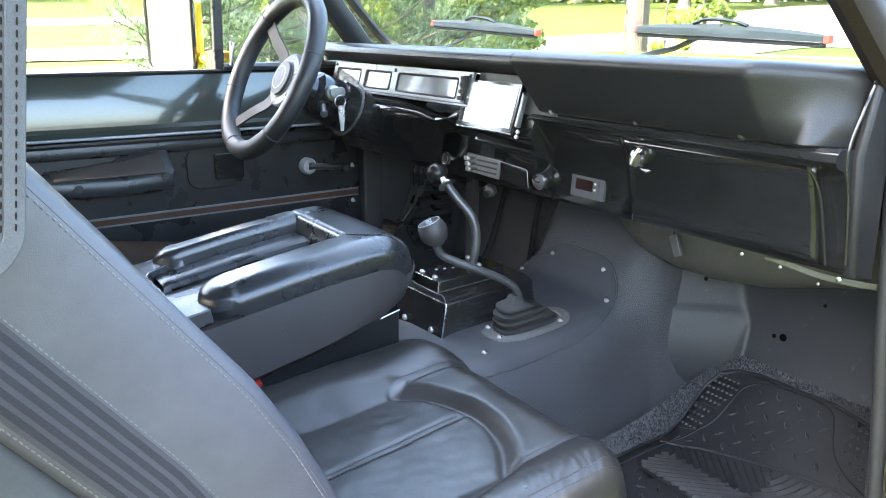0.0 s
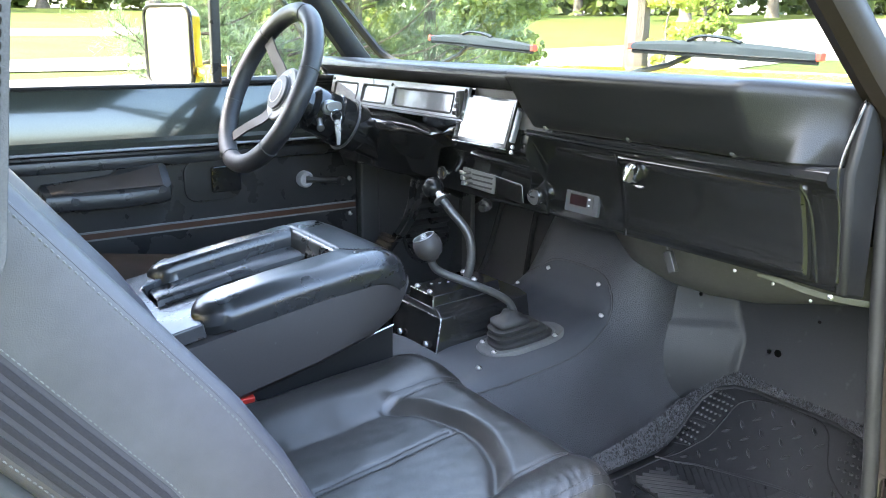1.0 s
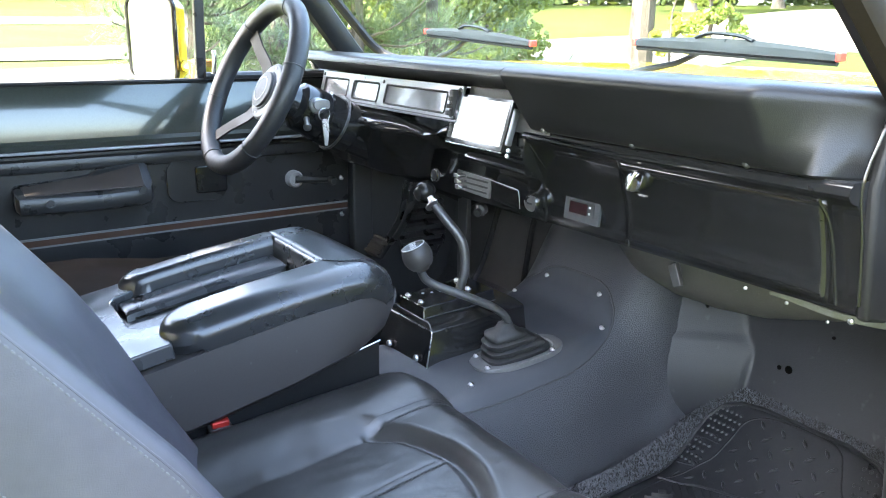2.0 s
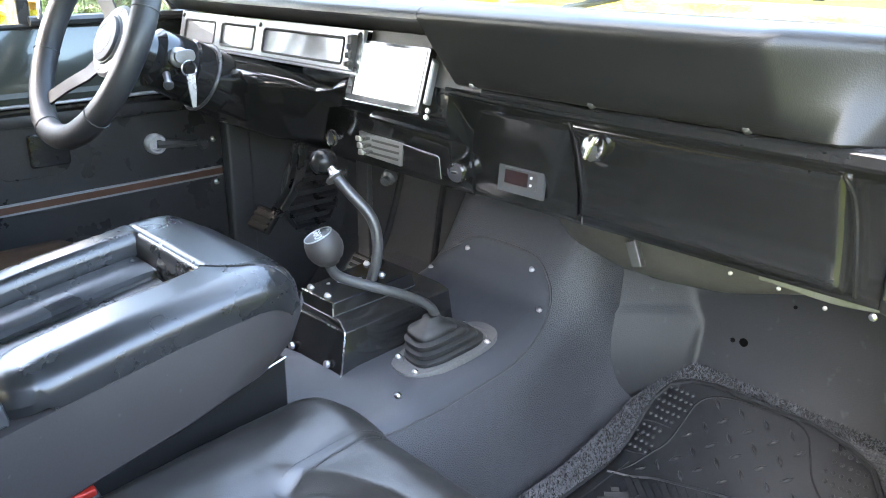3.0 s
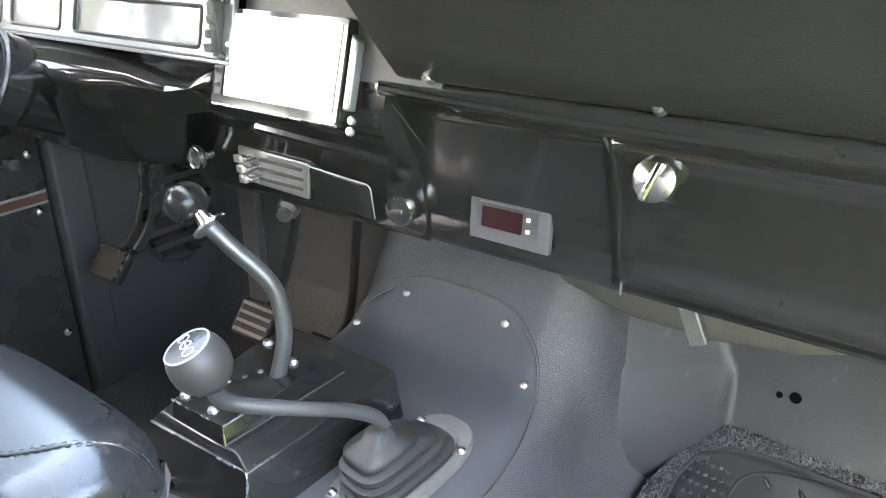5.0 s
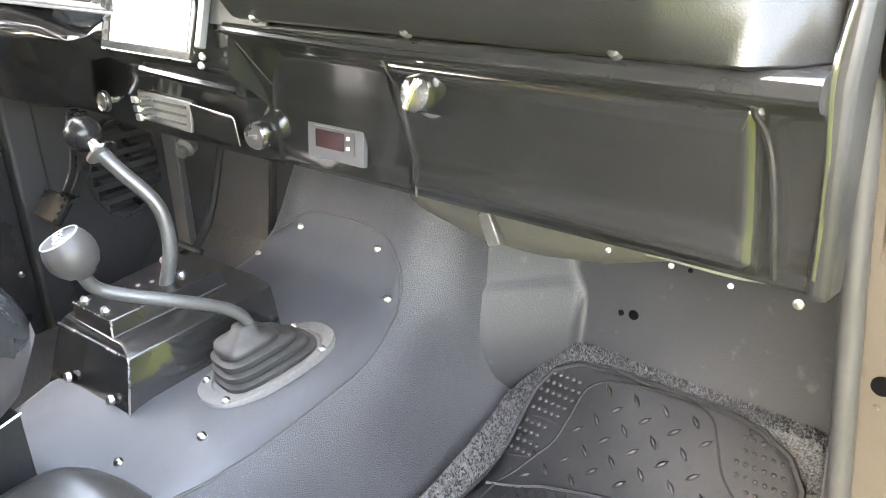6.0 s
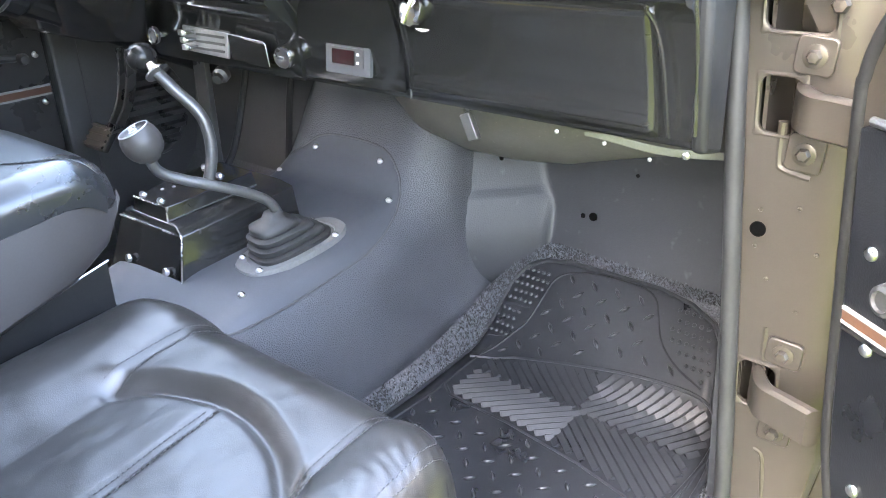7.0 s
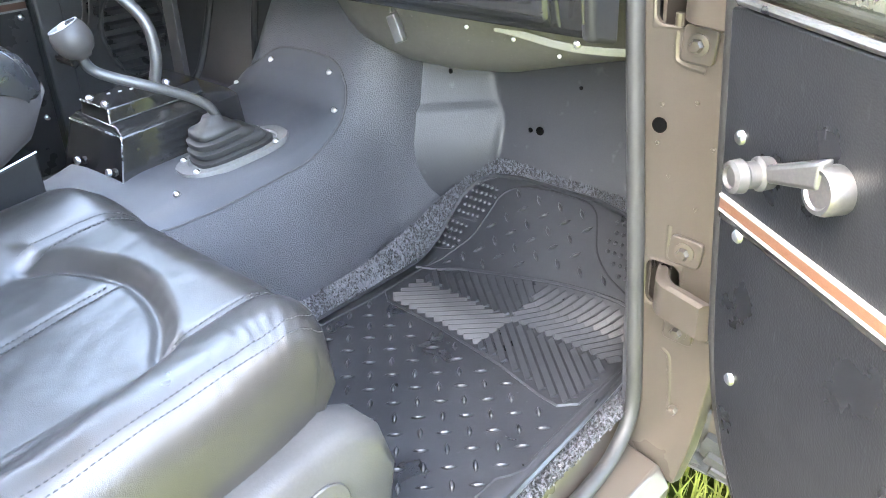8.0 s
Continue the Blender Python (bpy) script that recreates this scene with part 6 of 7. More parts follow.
    part("flank_seam", stitches([flank(-0.0745, 0.02 + 0.02 * k, 0.0004) for k in range(27)], 0.0048, 0.0006), thread, bk)
    part("flank_seam", stitches([flank(-0.1285, 0.02 + 0.02 * k, 0.0004) for k in range(27)], 0.0052, 0.0009), thread, bk)
    # buckle
    b = thing("seat_belt_buckle", (0.09, -0.66, 0.16), "black seat belt buckle with a red button", "seat belt")
    part("stalk", tube([(0.085, -0.66, 0.02), (0.09, -0.66, 0.12), (0.098, -0.66, 0.20)], 0.010, 8, flat=0.5), matt_black, b)
    part("housing", box((0.020, 0.032, 0.055), (0.098, -0.66, 0.215), Matrix.Rotation(radians(10), 3, "Y")), matt_black, b, bevel=0.004)
    part("button", box((0.012, 0.024, 0.012), (0.104, -0.66, 0.244), Matrix.Rotation(radians(10), 3, "Y")), red_plastic, b, "red release button", bevel=0.002)


seat_plastic = material("grey seat plastic", grey(0.036, 0.95), grey(0.052, 0.95), 0.38, fine=300, cells=500, bump=0.15)
build_passenger_seat()


def build_driver_seat():
    s = thing("car_seat", (-0.40, -0.65, -0.02), "dark brown driver's seat behind the armrest", "car seat", "front seats")
    rings = []
    for t in (0.0, 0.04, 0.15, 0.3, 0.42, 0.46):
        k = 0.8 if t in (0.0, 0.46) else 1.0
        ring = []
        for a in range(28):
            c, q = math.cos(2 * math.pi * a / 28), math.sin(2 * math.pi * a / 28)
            ring.append((-0.43 + 0.225 * k * math.copysign(abs(c) ** 0.5, c), -0.86 + t, 0.215 + (0.110 if t < 0.2 else 0.085) * k * math.copysign(abs(q) ** 0.6, q)))
        rings.append(ring)
    part("cushion", loft(rings), brown_cloth, s)
    rings = []
    o, along, out = Vector((-0.43, -0.83, 0.26)), Vector((0, -0.45, 0.89)), Vector((0, 0.89, 0.45))
    for t in (0.0, 0.05, 0.2, 0.4, 0.55, 0.6):
        k = 0.8 if t in (0.0, 0.6) else 1.0
        rings.append([o + along * t + Vector((0.22 * k * math.copysign(abs(math.cos(a)) ** 0.5, math.cos(a)), 0, 0)) + out * (0.06 * k * math.copysign(abs(math.sin(a)) ** 0.6, math.sin(a)) - 0.05) for a in [2 * math.pi * q / 28 for q in range(28)]])
    part("backrest", loft(rings), brown_cloth, s)
    part("frame", box((0.4, 0.4, 0.13), (-0.43, -0.66, 0.05)), matt_black, s, bevel=0.01)


build_driver_seat()


# ---- centre armrest ----
def build_armrest():
    a = thing("centre_armrest", (-0.03, -0.55, 0.17), "folding centre armrest with black leather pads round a storage tray", "armrest")
    XL, XR = -0.180, 0.122

    def deck(y):
        return float(np.interp(y, (-0.80, -0.745, -0.60, -0.48, -0.42, -0.38), (0.352, 0.362, 0.388, 0.405, 0.408, 0.404)))
    # moulded body
    low = [(-0.80, 0.23), (-0.70, 0.243), (-0.55, 0.275), (-0.45, 0.305), (-0.405, 0.325), (-0.385, 0.350), (-0.375, 0.375)]
    rings = []
    for y, z in low:
        h = deck(y) - 0.012 - 0.24 * max(0.0, y + 0.44)
        w = 0.032 * max(0.0, (y + 0.455) / 0.080) ** 2
        rings.append([(XL + w, y, z + 0.012), (XL + 0.014 + w, y, z), (XR - 0.014 - w, y, z), (XR - w, y, z + 0.012), (XR + 0.004 - w, y, (z + h) / 2), (XR - w, y, h - 0.004), (XR - 0.01 - w, y, h), (XL + 0.01 + w, y, h), (XL + w, y, h - 0.004)])
    part("body", loft(rings), armrest_cloth, a, "dark grey moulded body", bevel=0.0, angle=40)
    # padded U round the tray
    Y0, Y1 = -0.725, -0.362

    def cuts(stops, n):
        """Sample values that crowd towards each stop."""
        vals = []
        for p, q in zip(stops, stops[1:]):
            vals += [p + (q - p) * (0.5 - 0.5 * math.cos(math.pi * k / n)) for k in range(n)]
        return vals + [stops[-1]]
    us, vs = cuts((XL - 0.003, -0.1184, 0.0434, XR + 0.005), 26), cuts((Y0, -0.4866, Y1), 46)
    rows = []
    for y in vs:
        row = []
        for x in us:
            v = (y - Y0) / (Y1 - Y0)
            mid, wide = (XL + XR) / 2, (XR - XL + 0.008) / 2
            side = abs(x - mid) / wide
            squeeze = 1.0
            tray = (-0.118 < x < 0.043) and y < -0.487
            dx = min(abs(x + 0.118), abs(x - 0.043))
            d_in = min(dx, abs(y + 0.487)) if tray else (max(0.0, y + 0.487) if -0.118 < x < 0.043 else (math.hypot(dx, max(0.0, y + 0.487)) if y > -0.487 else dx))
            fold = None
            ex, ey = min(x - (XL - 0.003), XR + 0.005 - x), min(Y1 - y, y - Y0)
            d_out = min(ex, ey) if max(ex, ey) > 0.034 else 0.034 - math.hypot(0.034 - ex, 0.034 - ey)
            for xc, hw in ((0.085, 0.042), (-0.1507, 0.0327)):
                if abs(x - xc) <= hw + 0.001 and y < Y0 + hw:
                    cap = max(0.0, hw - math.hypot(x - xc, y - Y0 - hw))
                    inner = (x - xc) / hw * (1 if xc < 0 else -1)
                    gap = math.hypot(x - xc, y - Y0 - hw)
                    if gap > hw:
                        fold = (xc + (x - xc) * hw / gap, Y0 + hw + (y - Y0 - hw) * hw / gap)
                    d_out, d_in = 1.0, cap * 0.011 / (0.0225 - 0.0115 * max(-1.0, min(1.0, inner)))
            z = deck(min(y, -0.385))
            if tray:
                h = -0.012 - 0.004 * min(1, d_in / 0.01)
                if x < -0.055:
                    h += 0.010
            else:
                h = 0.003
                # crisp lip towards the tray, broad roll on the outside
                h += 0.028 * min(math.sqrt(max(0.0, 1 - (1 - min(1.0, e / R)) ** 2)) for e, R in ((d_in + 0.001, 0.011), (d_out, 0.034)))
                if y > -0.44:
                    h -= 0.030 * ((y + 0.44) / 0.078) ** 2
                h -= 0.003 * math.exp(-((y + 0.478) / 0.003) ** 2) if x < 0.05 else 0.0
            if v > 0.70:
                k = (v - 0.70) / 0.30
                squeeze = math.sqrt(1 - 0.30 * k ** 4)
            if fold:
                # the rounded tail of each pad comes down to the plate
                row.append((*fold, deck(fold[1]) + 0.003))
                continue
            row.append((mid + (x - mid) * squeeze, y - 0.022 * max(0.0, (v - 0.7) / 0.3) * side ** 4, z + h))
        rows.append(row)
    bm = loft(rows, False, False)
    geo = bmesh.ops.extrude_edge_only(bm, edges=[e for e in bm.edges if e.is_boundary])
    for v in geo["geom"]:
        if isinstance(v, bmesh.types.BMVert):
            v.co.z -= 0.020 if v.co.y > -0.675 else 0.013
            v.co.x += 0.006 if v.co.x < -0.03 else -0.006
            v.co.y -= 0.010 if v.co.y > -0.40 else 0.0
    pd = part("padding", bm, armrest_leather, a, "soft black leather pads", angle=50)
    # stitched seam over the front corner of the pad
    flat = [p for row in rows for p in row]

    def on_pad(x, y):
        px, py, pz = min(flat, key=lambda p: (p[0] - x) ** 2 + (p[1] - y) ** 2)
        return (x, y, pz + 0.0004)
    seam = [on_pad(p.x, p.y) for p in spline([(0.047, -0.482, 0), (0.070, -0.463, 0), (0.092, -0.436, 0), (0.106, -0.410, 0), (0.110, -0.395, 0)], 6)]
    seam = spline([(sum(q[0] for q in seam[k:k + 3]) / 3, sum(q[1] for q in seam[k:k + 3]) / 3, sum(q[2] for q in seam[k:k + 3]) / 3) for k in range(0, len(seam) - 2, 2)], 4)
    part("seam", tube(seam, 0.0011, 6), armrest_leather, pd)
    for off in (-0.004, 0.004):
        part("stitching", stitches([p + Vector((off, off * 0.6, 0.0004)) for p in seam], 0.006, 0.0006), dark_thread, pd)
    # tray liner with a ridge, and the hard plate at its tail
    tr = part("tray", slab([(-0.055, -0.750, deck(-0.75) - 0.011), (0.040, -0.750, deck(-0.75) - 0.011), (0.040, -0.492, deck(-0.492) - 0.011), (-0.055, -0.492, deck(-0.492) - 0.011)], (0, -0.2, 1), 0.002), tray_plastic, a, "ribbed black plastic tray", bevel=0.0006)
    ridge = [(-0.088, -0.735, -0.004)] + [(-0.088, -0.73 + 0.012 * k, -0.002) for k in range(20)] + [(-0.088, -0.492, -0.003)]
    part("tray_ridge", loft([[(x + dx, y, deck(y) + h * (1 if dz > 0 else 0) + dz) for dx, dz in ((-0.031, -0.012), (-0.030, 0.002), (-0.024, 0.006), (0.022, 0.006), (0.030, 0.002), (0.033, -0.012))] for x, y, h in ridge]), tray_plastic, tr, angle=40)
    plate = [(XL + 0.006, -0.80), (XR - 0.002, -0.80), (XR - 0.002, -0.715), (0.054, -0.704), (0.046, -0.710), (0.041, -0.722), (0.034, -0.736), (0.018, -0.744), (-0.098, -0.744), (-0.113, -0.736), (-0.119, -0.722), (-0.124, -0.706), (XL + 0.006, -0.715)]
    part("tail_plate", slab([(x, y, deck(y) - 0.010) for x, y in plate], (0, -0.2, 1), 0.022), tail_plastic, a, "flat satin plastic tail plate", bevel=0.0025)
    # steel base it hinges on
    b = thing("armrest_base", (-0.03, -0.5, 0.17), "black steel box under the armrest", "console base")
    part("box", loft([[(-0.15, y, 0.15), (0.085, y, 0.15), (0.085, y, z), (-0.15, y, z)] for y, z in ((-0.80, 0.235), (-0.60, 0.255), (-0.40, 0.305))]), end_black, b, bevel=0.003)
    # highlight on the box edge, drawn as a thin bright line
    part("edge_highlight", tube([(0.086, -0.62, 0.2545), (0.086, -0.40, 0.3055)], 0.0012, 6), bright_steel, b)


tray_plastic = material("satin tray plastic", grey(0.020, 1.03), grey(0.028, 1.03), 0.28, fine=350, cells=700, bump=0.2, depth=0.0006)
tail_plastic = material("satin grey plate", grey(0.030, 1.05), grey(0.042, 1.05), 0.24, fine=250, bump=0.04, specular=0.7)
build_armrest()


# ---- transfer case box, levers ----
def build_shifters():
    s = thing("shifter_box", (-0.05, -0.18, 0.21), "angular black steel box on the tunnel with two stepped tops", "shifter box")
    rings = [[(-0.150, -0.284, 0.180), (0.026, -0.281, 0.180), (0.046, -0.07, 0.20), (-0.165, -0.07, 0.20)],
             [(-0.128, -0.263, 0.266), (0.016, -0.260, 0.266), (0.034, -0.075, 0.288), (-0.142, -0.075, 0.288)],
             [(-0.120, -0.256, 0.277), (-0.006, -0.2545, 0.277), (0.012, -0.08, 0.296), (-0.132, -0.08, 0.296)]]
    bx = part("box_body", loft(rings), gloss_black, s, "bent black steel body", bevel=0.0015)
    part("upper_step", loft([[(-0.104, -0.2555, 0.272), (-0.019, -0.2545, 0.272), (-0.004, -0.110, 0.288), (-0.104, -0.110, 0.288)], [(-0.100, -0.253, 0.2975), (-0.022, -0.252, 0.2975), (-0.008, -0.114, 0.3125), (-0.100, -0.114, 0.3125)]]), gloss_black, s, bevel=0.0012)
    # highlights of the box edges are laid on as bright steel lines
    part("edge_highlight", tube([(-0.128, -0.2635, 0.2665), (0.0155, -0.2605, 0.2665), (0.0165, -0.2605, 0.262), (0.0262, -0.2812, 0.182)], 0.0014, 6), bright_steel, bx)
    part("edge_highlight", tube([(-0.100, -0.2535, 0.2978), (-0.0225, -0.2525, 0.2978), (-0.0195, -0.2548, 0.278)], 0.0012, 6), bright_steel, bx)
    part("crease", tube([(-0.0195, -0.2535, 0.2785), (-0.003, -0.112, 0.2935)], 0.0010, 5), satin_black, bx)
    for p, ax in (((-0.096, -0.279, 0.212), (0, -1, 0.3)), ((-0.008, -0.276, 0.214), (0, -1, 0.3)), ((-0.093, -0.242, 0.297), (0, -0.1, 1)), ((-0.049, -0.242, 0.297), (0, -0.1, 1)), ((-0.040, -0.147, 0.3085), (0, -0.1, 1)), ((-0.090, -0.137, 0.3095), (0, -0.1, 1))):
        screw(p, ax, 0.006, 0.006, s)
    for k in range(5):
        part("slot", lathe([(0, 0), (0.0032, 0), (0.0028, 0.0012), (0, 0.0012)], (-0.082 + 0.008 * k, -0.218 + 0.014 * k, 0.3010 + 0.00152 * k), (0, -0.13, 1), 8), bright_steel, s)
    # transfer lever with ball and clevis
    t = thing("transfer_lever", (-0.04, -0.17, 0.305), "bent steel lever with a black ball knob", "gear lever", "gear levers")
    line = spline([(-0.040, -0.170, 0.300), (-0.036, -0.158, 0.350), (-0.044, -0.160, 0.400), (-0.070, -0.182, 0.442), (-0.086, -0.192, 0.463)], 6)
    part("shaft", tube(line, 0.0085, 12), lever_steel, t)
    part("collar", lathe([(0, 0), (0.009, 0), (0.018, 0.002), (0.018, 0.005), (0.009, 0.007), (0.006, 0.020), (0, 0.020)], (-0.084, -0.191, 0.461), (-0.6, -0.1, 0.6), 20), bright_steel, t)
    part("ball_knob", lathe([(0.021 * math.sin(math.pi * k / 14), -0.021 * math.cos(math.pi * k / 14)) for k in range(15)], (-0.117, -0.193, 0.481), (-0.4, 0, 1), 24), ball_black, t, "gloss black ball knob")
    # main gear lever
    g = thing("gear_lever", (0.09, -0.14, 0.23), "bent gear lever with a round knob and pleated rubber boot", "gear lever", "gear levers")
    line = spline([(0.087, -0.144, 0.262), (0.087, -0.152, 0.286), (0.086, -0.164, 0.304), (0.080, -0.190, 0.322), (0.070, -0.230, 0.342), (0.053, -0.272, 0.361), (0.045, -0.292, 0.374), (0.045, -0.302, 0.392)], 6)
    part("shaft", tube(line, 0.0070, 12), lever_steel, g)
    axis = Vector((-0.18, -0.34, 0.85)).normalized()
    c = Vector((0.044, -0.307, 0.415))
    kn = part("knob", lathe([(0, -0.026), (0.0090, -0.0255), (0.0110, -0.0225), (0.0175, -0.0185), (0.0222, -0.0115), (0.0247, -0.003), (0.0247, 0.004), (0.0232, 0.0115), (0.0210, 0.0158), (0.0200, 0.0178), (0.0, 0.0182)], c, axis, 30), knob_rubber, g, "round grey gear knob")
    q = axis.to_track_quat("Z", "Y").to_matrix()
    part("cap", lathe([(0, 0), (0.0196, 0), (0.0190, 0.0014), (0.0120, 0.0026), (0, 0.0031)], c + axis * 0.0178, axis, 30), cap_grey, kn, "domed grey cap with a pale shift pattern")
    part("cap_ring", tube([c + axis * 0.0190 + q @ Vector((0.0192 * math.cos(a * 0.2618), 0.0192 * math.sin(a * 0.2618), 0)) for a in range(24)], 0.0009, 6, closed=True), pale_metal, kn)
    for x in (-0.0105, 0.0, 0.0105):
        part("pattern_ring", tube([c + axis * (0.0206 - 4.0 * x * x) + q @ Vector((x + 0.0042 * math.cos(a * 0.524), 0.0048 * math.sin(a * 0.524), 0)) for a in range(12)], 0.0009, 5, closed=True), pale_metal, kn)
    part("pattern_line", tube([c + axis * 0.0208 + q @ Vector((x, 0, 0)) for x in (-0.0063, 0.0063)], 0.0008, 5), pale_metal, kn)
    # boot on its oval plate
    o = Vector((0.089, -0.133, tunnel_z(0.089, -0.133) + 0.005))
    pl = on_plane(o, (0.10, 0.99, 0.125), (-0.99, 0.10, 0.02))
    oval = lambda l, w: [(l / 2 * math.copysign(abs(math.cos(t)) ** 0.75, math.cos(t)), w / 2 * math.copysign(abs(math.sin(t)) ** 0.8, math.sin(t))) for t in [2 * math.pi * k / 40 for k in range(40)]]
    pt = part("boot_plate", loft([[pl(a * k, b * k, h) for a, b in oval(0.176, 0.088)] for k, h in ((1.0, -0.006), (1.0, 0.001), (0.985, 0.003), (0.80, 0.0035), (0.78, 0.001))]), plate_grey, g, "oval bright steel boot plate", angle=50)
    for a, b in ((-0.072, -0.024), (0.052, -0.035), (-0.066, 0.026), (0.060, 0.030)):
        screw(pl(a, b, 0.0035), pl(0, 0, 1) - pl(0, 0, 0), 0.0048, 0.004, pt)
    rings = []
    for h, near, far, w in ((0.000, -0.061, 0.060, 0.033), (0.007, -0.062, 0.061, 0.034), (0.0100, -0.055, 0.052, 0.027), (0.0130, -0.060, 0.053, 0.031), (0.0205, -0.061, 0.047, 0.032), (0.0235, -0.053, 0.037, 0.025), (0.0265, -0.058, 0.037, 0.029), (0.034, -0.059, 0.029, 0.030), (0.037, -0.050, 0.018, 0.022), (0.040, -0.054, 0.017, 0.025), (0.048, -0.052, 0.008, 0.025), (0.052, -0.043, -0.004, 0.016), (0.056, -0.034, -0.004, 0.012), (0.064, -0.029, -0.007, 0.0095)):
        mid, half = (near + far) / 2, (far - near) / 2
        rings.append([pl(mid + half * math.copysign(abs(math.cos(t)) ** 0.55, math.cos(t)), w * math.copysign(abs(math.sin(t)) ** 0.6, math.sin(t)) + 0.002, h + 0.02 * mid * (h / 0.06)) for t in [2 * math.pi * k / 40 for k in range(40)]])
    part("boot", loft(rings), boot_rubber, g, "pleated black rubber boot", angle=70)


plate_grey = material("pale grey painted steel", grey(0.10), grey(0.15), 0.42, metal=0.2, fine=200, bump=0.08)
cap_grey = material("grey cap plastic", grey(0.035), grey(0.05), 0.28, fine=200, bump=0.03, specular=0.6)
ball_black = material("black ball plastic", grey(0.010), grey(0.014), 0.22, fine=200, bump=0.02, specular=0.25)
knob_rubber = material("grey knob plastic", (0.036, 0.033, 0.031), (0.048, 0.044, 0.042), 0.42, fine=300, bump=0.1, specular=0.35)
build_shifters()


# ---- rubber floor mat ----
def mat_z(y):
    return float(np.interp(y, (-0.6, 0.085, 0.105, 0.125, 0.235, 0.245), (0.0, 0.0, 0.008, 0.022, 0.128, 0.140)))


def on_mat(x, y, up=0.0):
    s = (mat_z(y + 0.004) - mat_z(y - 0.004)) / 0.008
    n = Vector((0, -s, 1)).normalized()
    return Vector((x, y, mat_z(y))) + n * up


def mat_turn(y, a):
    s = (mat_z(y + 0.004) - mat_z(y - 0.004)) / 0.008
    return Matrix.Rotation(math.atan(s), 3, "X") @ Matrix.Rotation(a, 3, "Z")


